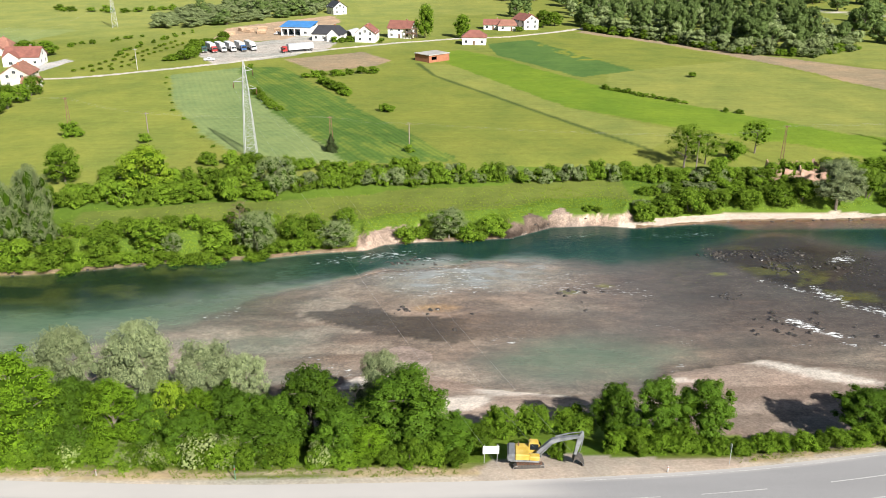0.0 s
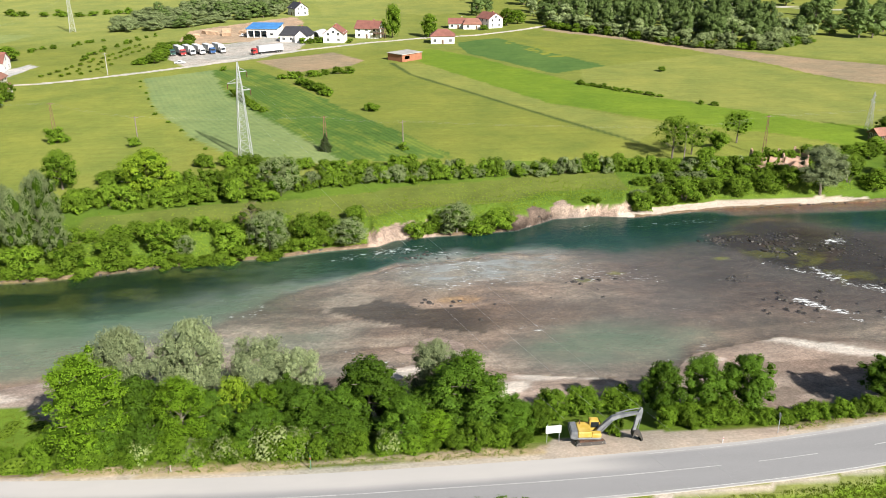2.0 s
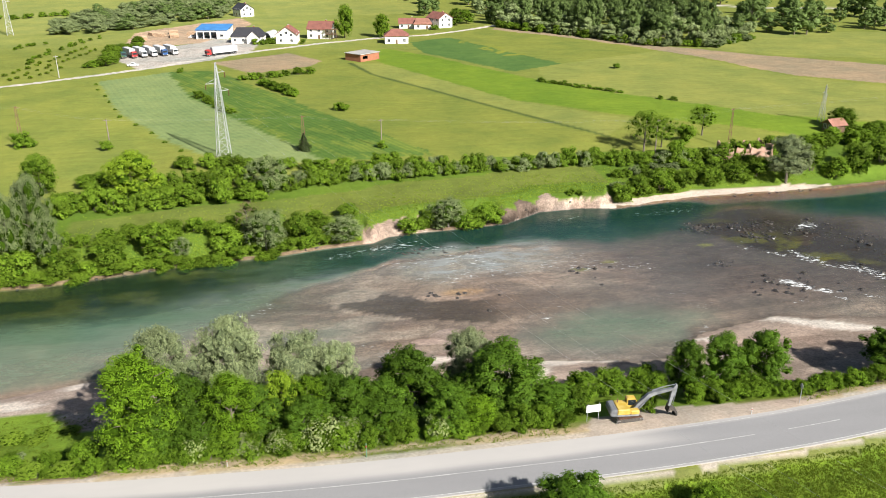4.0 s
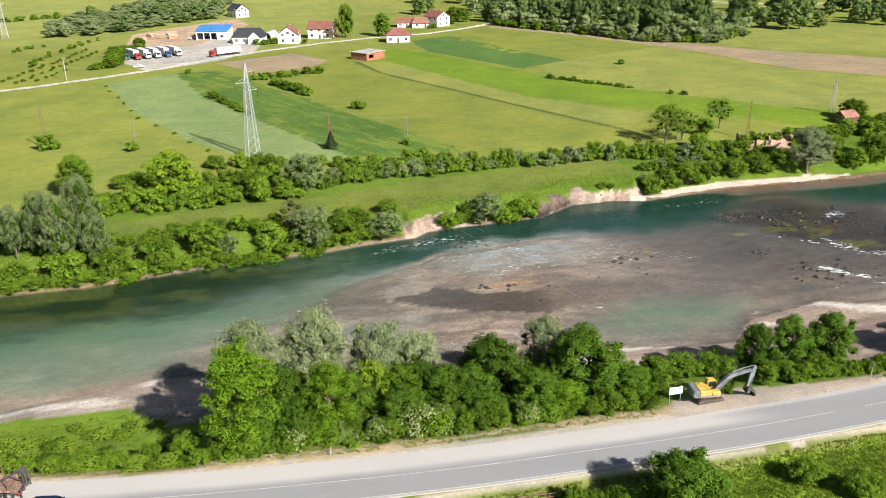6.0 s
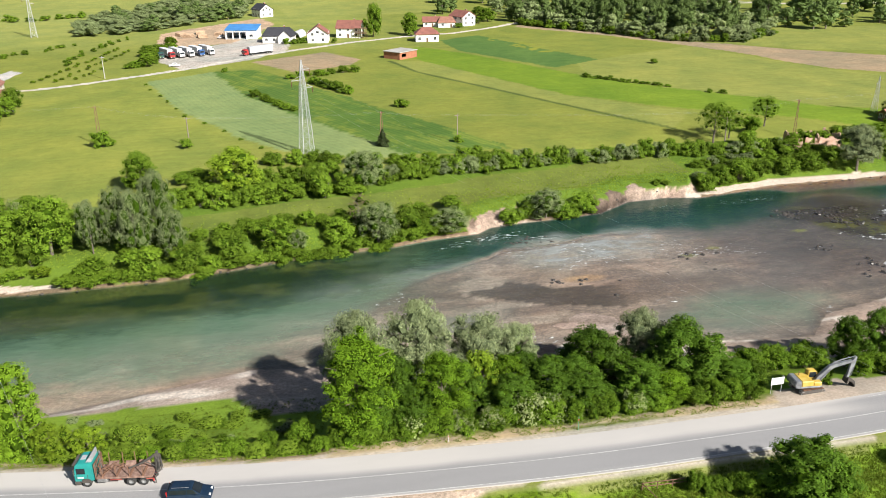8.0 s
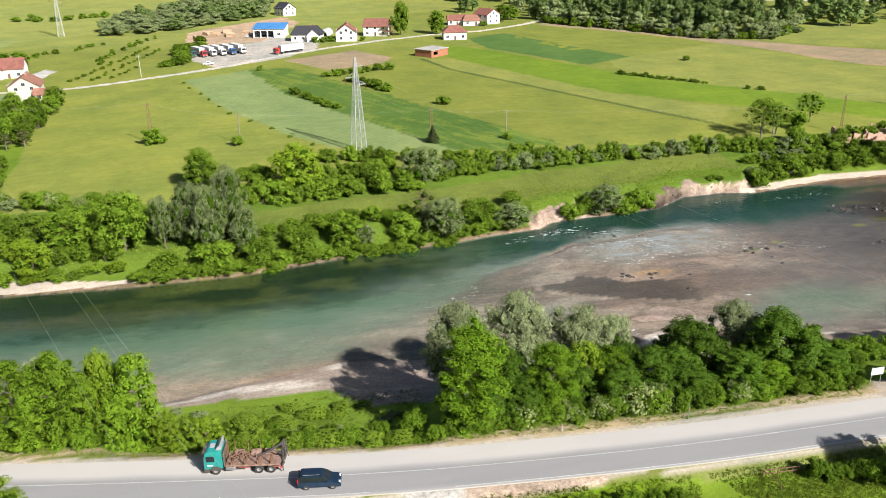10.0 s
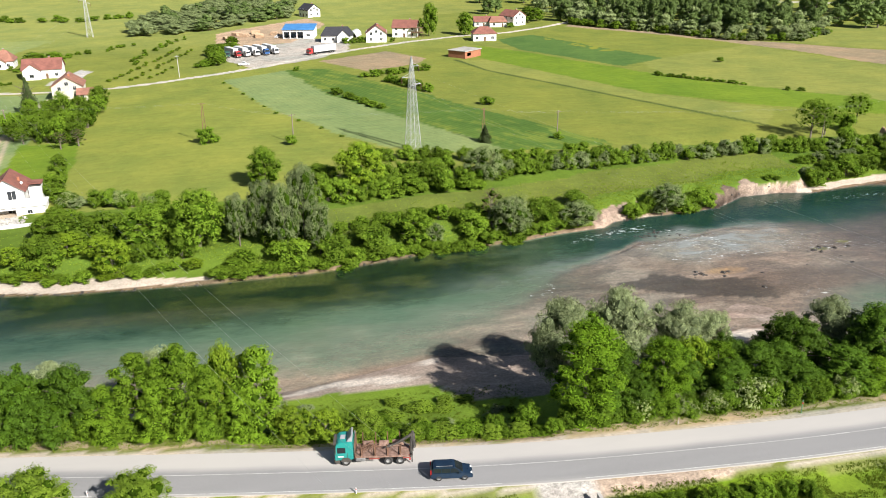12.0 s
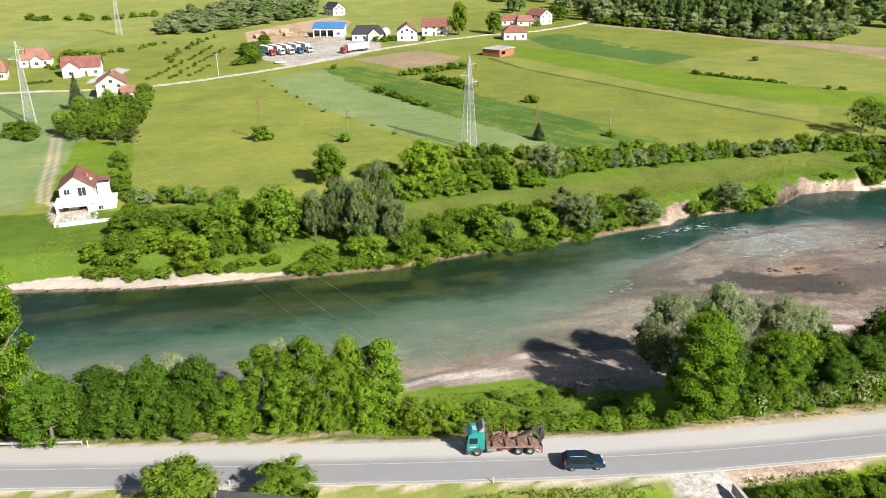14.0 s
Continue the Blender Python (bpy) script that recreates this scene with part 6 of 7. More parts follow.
def ruin():
    """Roofless brick ruin with broken walls."""
    ob = tagged(new("ruin"), "roofless pink brick ruin with broken walls among bushes", "ruin")
    ob.matrix_basis = pose(94.5, 196.5, 5.2, 0, 0, -12)
    rng = random.Random(4)

    def broken(name, horizontal, n, at):
        start, outline = (-6.5 if horizontal else -3.3), []
        for i in range(n):
            hh = 2.4 + 1.5 * noise.noise(Vector((i * 0.33, at, 3.1))) + rng.uniform(-0.2, 0.2)
            if rng.random() < 0.18:
                hh = 0.8
            outline += [(start + i * 0.65, hh), (start + i * 0.65 + 0.56, hh + rng.uniform(-0.12, 0.12))]
        outline = [(start, -1.0)] + outline + [(outline[-1][0], -1.0)]
        k = len(outline)
        verts = [((u, at + s, z) if horizontal else (at + s, u, z)) for s in (-0.16, 0.16) for u, z in outline]
        faces = [tuple(range(k)), tuple(range(2 * k - 1, k - 1, -1))] + [((i + 1) % k, i, k + i, k + (i + 1) % k) for i in range(k)]
        part(name, mesh_of(name, verts, faces, PALE_BRICK), ob)
    broken("front_wall", True, 20, -3.5)
    broken("back_wall", True, 20, 3.7)
    broken("cross_wall", False, 10, 0.4)
    broken("side_wall", False, 10, -6.6)
    broken("side_wall", False, 10, 6.6)
    part("floor_slab", box_mesh("floor_slab", CONCRETE, (-6.4, -3.3, -0.5, 6.4, 3.5, 0.1)), ob)


PALE_BRICK = surface("weathered_brick", (0.50, 0.30, 0.21), (0.58, 0.40, 0.30), 1.5, 0.9, 0.02, 8, dirt=0.4)
hangar(), unfinished_house(), white_house(), ruin()

# ---- vehicles ----
TYRE = surface("tyre_rubber", (0.025, 0.025, 0.025), (0.05, 0.048, 0.045), 6, 0.9, 0.0)
RIM = surface("wheel_rim", (0.42, 0.42, 0.42), (0.3, 0.29, 0.28), 6, 0.5, 0.0, metal=0.6)
CHASSIS = surface("dirty_chassis", (0.05, 0.048, 0.045), (0.10, 0.085, 0.07), 3, 0.8, 0.0)
TEAL = surface("teal_paint", (0.02, 0.26, 0.24), (0.025, 0.30, 0.27), 1.5, 0.35, 0.0)
RED_PAINT = surface("red_paint", (0.42, 0.03, 0.03), (0.48, 0.045, 0.04), 1.5, 0.4, 0.0)
BLUE_PAINT = surface("blue_paint", (0.03, 0.10, 0.28), (0.04, 0.12, 0.32), 1.5, 0.4, 0.0)
NAVY_PAINT = surface("navy_car_paint", (0.016, 0.036, 0.07), (0.022, 0.046, 0.085), 1.5, 0.18, 0.0, metal=0.3)
WHITE_PAINT = surface("white_paint", (0.72, 0.72, 0.71), (0.78, 0.78, 0.77), 1.5, 0.45, 0.0)
GREY_TARP = surface("grey_tarpaulin", (0.50, 0.51, 0.53), (0.58, 0.59, 0.60), 1.2, 0.6, 0.01, 4)
YELLOW_PAINT = surface("yellow_machine_paint", (0.56, 0.37, 0.045), (0.62, 0.46, 0.12), 1.2, 0.5, 0.0, dirt=0.3)
MACHINE_GREY = surface("grey_machine_paint", (0.17, 0.18, 0.19), (0.27, 0.28, 0.29), 1.5, 0.5, 0.0, dirt=0.35)
LAMP_RED = surface("tail_lamp", (0.4, 0.01, 0.01), (0.5, 0.02, 0.02), 5, 0.2, 0.0)
LAMP_CLEAR = surface("head_lamp", (0.6, 0.6, 0.6), (0.7, 0.7, 0.7), 5, 0.1, 0.0)
VEHICLE_GLASS = surface("vehicle_glass", (0.015, 0.02, 0.024), (0.02, 0.026, 0.03), 1, 0.06, 0.0)


def disc_mesh(name, mat, r, width, inner=0.0, sides=20):
    """A wheel-like ring or disc with its axle along y."""
    bm = bmesh.new()
    prof = [(r * 0.93, -width / 2), (r, -width * 0.3), (r, width * 0.3), (r * 0.93, width / 2), (inner, width / 2), (inner, -width / 2)] if inner else [(r, -width / 2), (r * 0.9, -width / 2 - 0.01), (0.0, -width * 0.2), (0.0, width * 0.2), (r * 0.9, width / 2 + 0.01), (r, width / 2)]
    rings = []
    for k in range(sides):
        a = 2 * math.pi * k / sides
        rings.append([bm.verts.new((q * math.cos(a), y, q * math.sin(a))) for q, y in prof])
    n = len(prof)
    for k in range(sides):
        p, q = rings[k], rings[(k + 1) % sides]
        for i in range(n):
            bm.faces.new([p[i], p[(i + 1) % n], q[(i + 1) % n], q[i]])
    bmesh.ops.remove_doubles(bm, verts=bm.verts, dist=1e-5)
    bmesh.ops.recalc_face_normals(bm, faces=bm.faces)
    return bm_mesh(bm, name, mat)


WHEEL_CACHE = {}


def wheel(parent, x, y, r, width):
    key = (r, width)
    if key not in WHEEL_CACHE:
        WHEEL_CACHE[key] = (disc_mesh("tyre", TYRE, r, width, r * 0.56), disc_mesh("rim", RIM, r * 0.57, width * 0.7))
    tyre, rim = WHEEL_CACHE[key]
    ob = part("wheel", tyre, parent, at=pose(x, y, r, 0, 0, 0))
    part("rim", rim, ob)
    return ob


def extruded(name, mat, outline, y0, y1, pinch=0.0, above=1e9, bevel=0.0):
    """A side outline of (x, z) points drawn out from y0 to y1; points over the height above are pinched inwards."""
    bm = bmesh.new()
    sides = []
    for y, s in ((y0, 1), (y1, -1)):
        sides.append([bm.verts.new((x, y + (s * pinch if z > above else 0), z)) for x, z in outline])
    n = len(outline)
    bm.faces.new(sides[0]), bm.faces.new(list(reversed(sides[1])))
    for i in range(n):
        bm.faces.new([sides[0][i], sides[1][i], sides[1][(i + 1) % n], sides[0][(i + 1) % n]])
    bmesh.ops.recalc_face_normals(bm, faces=bm.faces)
    if bevel:
        bmesh.ops.bevel(bm, geom=list(bm.edges), offset=bevel, segments=2, affect="EDGES")
    return bm_mesh(bm, name, mat)


def minivan():
    ob = tagged(new("minivan"), "dark blue minivan with roof rails driving on the asphalt road", "car")
    ob.matrix_basis = pose(-65.5, 71.9, 7.475, 0, 0, -8)
    body = [(-2.28, 0.32), (-2.3, 0.9), (-2.2, 1.06), (1.15, 1.02), (2.1, 0.84), (2.32, 0.62), (2.3, 0.3)]
    part("body", extruded("body", NAVY_PAINT, body, -0.9, 0.9, bevel=0.06), ob)
    top = [(-2.2, 1.02), (-2.02, 1.6), (-1.75, 1.7), (0.05, 1.69), (0.35, 1.62), (1.3, 1.0)]
    part("cabin", extruded("cabin", NAVY_PAINT, top, -0.88, 0.88, 0.14, 1.3, bevel=0.03), ob)
    for s in (-1, 1):
        for a, b in ((-1.95, -1.15), (-1.08, -0.2), (-0.12, 0.62)):
            k = 0.35 if b > 0.3 else 0.0
            part("side_window", mesh_of("side_window", [(a, s * 0.895, 1.07), (b + k, s * 0.895, 1.07), (b - k * 0.4, s * 0.79, 1.52), (a, s * 0.79, 1.52), (a, s * 0.87, 1.07), (b + k, s * 0.87, 1.07), (b - k * 0.4, s * 0.76, 1.52), (a, s * 0.76, 1.52)],
                                              [(0, 1, 2, 3), (7, 6, 5, 4), (0, 4, 5, 1), (1, 5, 6, 2), (2, 6, 7, 3), (3, 7, 4, 0)], VEHICLE_GLASS), ob)
        part("roof_rail", rods("roof_rail", RIM, ((-1.7, s * 0.62, 1.76), (0.1, s * 0.62, 1.75), 0.025, 0.025)), ob)
        part("headlight", box_mesh("headlight", LAMP_CLEAR, (2.02, s * 0.55 - 0.18, 0.66, 2.26, s * 0.55 + 0.18, 0.82), bevel=0.03), ob)
        part("tail_light", box_mesh("tail_light", LAMP_RED, (-2.32, s * 0.8 - 0.08, 0.8, -2.2, s * 0.8 + 0.06, 1.4), bevel=0.02), ob)
        part("mirror", box_mesh("mirror", NAVY_PAINT, (0.72, s * 1.0 - 0.1, 1.02, 0.86, s * 1.0 + 0.1, 1.18), bevel=0.03), ob)
    part("windscreen", mesh_of("windscreen", [(1.22, -0.78, 1.07), (1.22, 0.78, 1.07), (0.44, 0.66, 1.60), (0.44, -0.66, 1.60), (1.18, -0.78, 1.04), (1.18, 0.78, 1.04), (0.40, 0.66, 1.57), (0.40, -0.66, 1.57)],
                               [(0, 1, 2, 3), (7, 6, 5, 4), (0, 4, 5, 1), (1, 5, 6, 2), (2, 6, 7, 3), (3, 7, 4, 0)], VEHICLE_GLASS), ob)
    part("rear_window", box_mesh("rear_window", VEHICLE_GLASS, (-2.2, -0.66, 1.12, -2.1, 0.66, 1.5)), ob)
    for x in (-1.4, 1.42):
        for y in (-0.8, 0.8):
            wheel(ob, x, y, 0.33, 0.21)


def truck_cab(parent, paint_mat, x0, glass=True, sleeper=0.0):
    """A cab-over cab whose nose stands at x0 and faces -x."""
    prof = [(x0, 0.75), (x0 - 0.02, 1.7), (x0 + 0.16, 2.75), (x0 + 0.5, 3.0), (x0 + 2.0 + sleeper, 3.05), (x0 + 2.05 + sleeper, 0.85)]
    cab = part("cab", extruded("cab", paint_mat, prof, -1.22, 1.22, 0.07, 2.0, bevel=0.06), parent)
    part("windscreen", mesh_of("windscreen", [(x0 - 0.05, -1.05, 1.75), (x0 - 0.05, 1.05, 1.75), (x0 + 0.10, 0.98, 2.6), (x0 + 0.10, -0.98, 2.6), (x0 + 0.05, -1.05, 1.75), (x0 + 0.05, 1.05, 1.75), (x0 + 0.2, 0.98, 2.6), (x0 + 0.2, -0.98, 2.6)],
                               [(3, 2, 1, 0), (4, 5, 6, 7), (0, 1, 5, 4), (1, 2, 6, 5), (2, 3, 7, 6), (3, 0, 4, 7)], VEHICLE_GLASS), cab)
    for s in (-1, 1):
        part("side_window", box_mesh("side_window", VEHICLE_GLASS, (x0 + 0.3, s * 1.19 - 0.05, 1.75, x0 + 1.2, s * 1.19 + 0.05, 2.42)), cab)
        part("mirror", box_mesh("mirror", CHASSIS, (x0 + 0.05, s * 1.42 - 0.1, 1.8, x0 + 0.15, s * 1.42 + 0.1, 2.5), bevel=0.02), cab)
        part("headlight", box_mesh("headlight", LAMP_CLEAR, (x0 - 0.09, s * 0.85 - 0.2, 0.75, x0 + 0.05, s * 0.85 + 0.2, 0.95)), cab)
    part("bumper", box_mesh("bumper", CHASSIS, (x0 - 0.1, -1.2, 0.35, x0 + 0.5, 1.2, 0.78), bevel=0.05), cab)
    return cab


FADED_RED = surface("faded_red_paint", (0.22, 0.035, 0.03), (0.30, 0.07, 0.05), 2.0, 0.7, 0.0)
BED_RUST = surface("dusty_bed_steel", (0.17, 0.098, 0.072), (0.31, 0.20, 0.155), 2.6, 0.9, 0.004, 20, dirt=0.35)


def log_truck():
    ob = tagged(new("log_truck"), "teal timber truck with rusty stakes and a folded loading crane", "truck")
    ob.matrix_basis = pose(-73.3, 76.7, 7.475, 0, 0, -9)
    cab = truck_cab(ob, TEAL, -4.35)
    part("visor", box_mesh("visor", CHASSIS, (-4.52, -1.0, 2.68, -4.18, 1.0, 2.74)), cab, "dark sun visor")
    part("air_deflector", extruded("air_deflector", GREY_SHEET, [(-3.05, 3.02), (-2.5, 3.75), (-2.38, 3.75), (-2.38, 3.02)], -0.95, 0.95, bevel=0.04), cab, "pale grey air deflector on the roof")
    part("roof_hatch", box_mesh("roof_hatch", GREY_SHEET, (-3.75, -0.4, 3.04, -3.2, 0.4, 3.1), bevel=0.02), cab)
    for s in (-1, 1):
        part("door_seam", box_mesh("door_seam", CHASSIS, (-4.12, s * 1.222 - 0.012, 1.0, -4.09, s * 1.222 + 0.012, 1.72), (-2.95, s * 1.222 - 0.012, 1.0, -2.92, s * 1.222 + 0.012, 1.72)), cab)
        part("door_decal", box_mesh("door_decal", WHITE_PAINT, (-4.02, s * 1.225 - 0.012, 1.2, -3.35, s * 1.225 + 0.012, 1.36)), cab, "small white decal on the door")
        part("wheel_arch", extruded("wheel_arch", CHASSIS, [(-3.78, 0.6), (-3.62, 1.0), (-3.35, 1.14), (-2.95, 1.14), (-2.68, 1.0), (-2.52, 0.6)], s * 1.1 - 0.135, s * 1.1 + 0.135, bevel=0.02), cab, "black wheel arch")
        part("step", box_mesh("step", CHASSIS, (-4.3, s * 1.15 - 0.1, 0.38, -3.8, s * 1.15 + 0.1, 0.62), bevel=0.02), cab)
    part("exhaust_stack", rods("exhaust_stack", RIM, ((-2.2, 0.95, 1.0), (-2.2, 0.95, 3.2), 0.08, 0.08), sides=10), ob)
    part("chassis", box_mesh("chassis", CHASSIS, (-4.0, -0.5, 0.65, 4.3, -0.3, 0.95), (-4.0, 0.3, 0.65, 4.3, 0.5, 0.95), bevel=0.02), ob)
    for s in (-1, 1):
        part("fuel_tank", box_mesh("fuel_tank", RIM, (-2.1, s * 0.85 - 0.28, 0.45, -1.0, s * 0.85 + 0.28, 0.95), bevel=0.1), ob, "dull metal fuel tank")
        part("side_bar", box_mesh("side_bar", FADED_RED, (-0.6, s * 1.2 - 0.03, 0.82, 0.6, s * 1.2 + 0.03, 0.94), (3.2, s * 1.2 - 0.03, 0.82, 4.0, s * 1.2 + 0.03, 0.94)), ob)
    part("flatbed", box_mesh("flatbed", BED_RUST, (-2.05, -1.22, 1.0, 3.9, 1.22, 1.2), bevel=0.02), ob, "dusty rust-brown steel flatbed")
    part("headboard", box_mesh("headboard", RUST, (-2.15, -1.2, 1.0, -2.05, -1.1, 2.9), (-2.15, 1.1, 1.0, -2.05, 1.2, 2.9), (-2.15, -1.1, 2.75, -2.05, 1.1, 2.9), (-2.15, -1.1, 1.9, -2.07, 1.1, 2.0), *[(-2.14, -0.84 + 0.42 * k, 1.2, -2.08, -0.78 + 0.42 * k, 2.75) for k in range(5)]), ob, "rusty barred headboard")
    rng = random.Random(8)
    for x in (-1.4, 0.1, 1.5, 2.9):
        for s in (-1, 1):
            part("stake", rods("stake", RUST, ((x, s * 1.15, 1.1), (x + rng.uniform(-0.1, 0.1), s * 1.22, 2.75), 0.065, 0.05), sides=5), ob, "rusty steel stake")
    part("cross_beam", box_mesh("cross_beam", RUST, *[(x - 0.09, -1.2, 1.2, x + 0.09, 1.2, 1.36) for x in (-1.4, 0.1, 1.5, 2.9)]), ob)
    for x0, x1, lean in ((-1.3, -0.2, 52), (0.5, 1.6, 58), (2.0, 3.3, 40)):
        part("steel_plate", box_mesh("steel_plate", BED_RUST, (x0, -0.04, -0.1, x1, 0.04, 0.62), bevel=0.02), ob, "loose pale rusty plate leaning on the bed", at=pose(0, 0.55, 1.36, -lean, 0, 0))
    runs = []
    for _ in range(9):
        x, y, a = rng.uniform(-1.6, 0.6), rng.uniform(-0.8, 0.3), rng.uniform(0, 3.1)
        l = rng.uniform(0.5, 1.0)
        runs.append(((x - l * math.cos(a), y - l * 0.5 * math.sin(a), rng.uniform(1.4, 1.7)), (x + l * math.cos(a), y + l * 0.5 * math.sin(a), rng.uniform(1.6, 2.4)), 0.05, 0.04))
    part("scrap", rods("scrap", RUST, *runs, sides=5), ob, "tangle of rusty bars")
    crane = part("crane", rods("crane", CHASSIS, ((4.15, 0, 0.9), (4.15, 0, 3.1), 0.24, 0.17), sides=8), ob, "black loading crane")
    part("boom", rods("boom", CHASSIS, ((4.15, 0, 3.1), (2.5, -0.15, 2.1), 0.17, 0.14), ((2.5, -0.15, 2.1), (1.2, -0.2, 1.6), 0.12, 0.10), sides=6), crane)
    part("folded_arm", rods("folded_arm", CHASSIS, ((4.35, 0.05, 3.5), (4.45, -0.1, 1.4), 0.13, 0.1), ((4.15, 0, 3.1), (4.35, 0.05, 3.5), 0.14, 0.13), sides=6), crane)
    part("ram", rods("ram", CHASSIS, ((4.0, -0.2, 1.8), (3.1, -0.22, 2.35), 0.06, 0.06), sides=6), crane)
    part("hose", rods("hose", TYRE, ((4.2, 0.22, 3.2), (4.55, 0.3, 2.6), 0.035, 0.035), ((4.55, 0.3, 2.6), (4.4, 0.25, 1.6), 0.035, 0.035), ((4.1, -0.25, 3.0), (4.5, -0.35, 2.3), 0.035, 0.035), ((4.5, -0.35, 2.3), (4.3, -0.3, 1.3), 0.035, 0.035), sides=5), crane)
    part("grapple", rods("grapple", CHASSIS, ((4.45, 0.3, 3.0), (4.5, 0.45, 1.9), 0.13, 0.11), ((4.5, 0.45, 1.9), (4.3, 0.75, 1.1), 0.1, 0.04), ((4.5, 0.45, 1.9), (4.65, 0.3, 1.1), 0.1, 0.04), sides=6), crane)
    part("rear_bumper", box_mesh("rear_bumper", RED_PAINT, (3.9, -1.2, 0.55, 4.05, 1.2, 0.8)), ob)
    for s in (-1, 1):
        part("outrigger", rods("outrigger", CHASSIS, ((4.2, s * 0.5, 1.0), (4.2, s * 1.15, 0.95), 0.09, 0.09), ((4.2, s * 1.15, 1.2), (4.2, s * 1.15, 0.25), 0.07, 0.07), sides=6), ob)
        wheel(ob, -3.15, s * 1.02, 0.5, 0.32)
        for x in (1.55, 2.9):
            wheel(ob, x, s * 0.95, 0.5, 0.5)


def semi(x, y, turn, cab_paint, box_paint, label, length=12.0):
    ob = tagged(new("semi_truck"), label, "truck", "parked lorries in the yard")
    ob.matrix_basis = pose(x, y, high(x, y), 0, 0, turn)
    truck_cab(ob, cab_paint, -2.0, sleeper=0.2)
    trailer = part("trailer", box_mesh("trailer", box_paint, (0.9, -1.25, 1.15, 0.9 + length, 1.25, 3.95), bevel=0.04), ob)
    part("chassis", box_mesh("chassis", CHASSIS, (-1.8, -0.45, 0.6, 0.7 + length, 0.45, 1.12)), ob)
    part("rear_door", box_mesh("rear_door", GREY_SHEET, (0.9 + length, -1.2, 1.2, 0.94 + length, 1.2, 3.9)), trailer)
    for s in (-1, 1):
        wheel(ob, -0.9, s * 1.0, 0.5, 0.32)
        wheel(ob, 2.0, s * 0.98, 0.5, 0.5)
        for k in range(3):
            wheel(ob, length - 2.6 + k * 1.25, s * 1.0, 0.5, 0.4)
    return ob


for x, y, cab_paint, words in ((-97.5, 396, RED_PAINT, "red"), (-93.3, 397, WHITE_PAINT, "white"), (-89, 398, WHITE_PAINT, "white"), (-84.6, 400, BLUE_PAINT, "blue"), (-80.2, 402, WHITE_PAINT, "white")):
    semi(x, y, 118, cab_paint, WHITE_PAINT, "parked lorry with a " + words + " cab and white box trailer", 9.5)
semi(-63.5, 395.5, 34, RED_PAINT, GREY_TARP, "articulated lorry with a red cab and grey trailer by the lane", 13)


GREEN_PAINT = surface("dark_green_paint", (0.02, 0.07, 0.06), (0.03, 0.09, 0.075), 1.5, 0.5, 0.0)


def small_lorry():
    ob = tagged(new("flatbed_lorry"), "old dark green flatbed lorry parked at the end of the row", "truck", "parked lorries in the yard")
    ob.matrix_basis = pose(-102.5, 397, high(-102, 397), 0, 0, 118)
    truck_cab(ob, GREEN_PAINT, -2.0)
    part("bed", box_mesh("bed", RUST, (0.3, -1.2, 1.0, 6.0, 1.2, 1.2), (0.3, -1.2, 1.2, 6.0, -1.12, 1.8), (0.3, 1.12, 1.2, 6.0, 1.2, 1.8)), ob)
    part("chassis", box_mesh("chassis", CHASSIS, (-1.8, -0.45, 0.6, 5.8, 0.45, 1.0)), ob)
    for s in (-1, 1):
        wheel(ob, -0.9, s * 1.0, 0.5, 0.32), wheel(ob, 4.2, s * 0.98, 0.5, 0.5)


def pickup(x, y, turn, label):
    ob = tagged(new("car"), label, "car")
    ob.matrix_basis = pose(x, y, high(x, y), 0, 0, turn)
    part("body", extruded("body", WHITE_PAINT, [(-2.4, 0.35), (-2.42, 0.95), (1.1, 1.0), (2.3, 0.85), (2.4, 0.35)], -0.88, 0.88, bevel=0.06), ob)
    part("cabin", extruded("cabin", WHITE_PAINT, [(-0.9, 0.95), (-0.7, 1.6), (0.6, 1.6), (1.3, 0.98)], -0.84, 0.84, 0.12, 1.3, bevel=0.04), ob)
    for s in (-1, 1):
        part("side_window", box_mesh("side_window", VEHICLE_GLASS, (-0.7, s * 0.8 - 0.04, 1.05, 0.6, s * 0.8 + 0.04, 1.42)), ob)
        for a in (-1.5, 1.5):
            wheel(ob, a, s * 0.78, 0.35, 0.22)


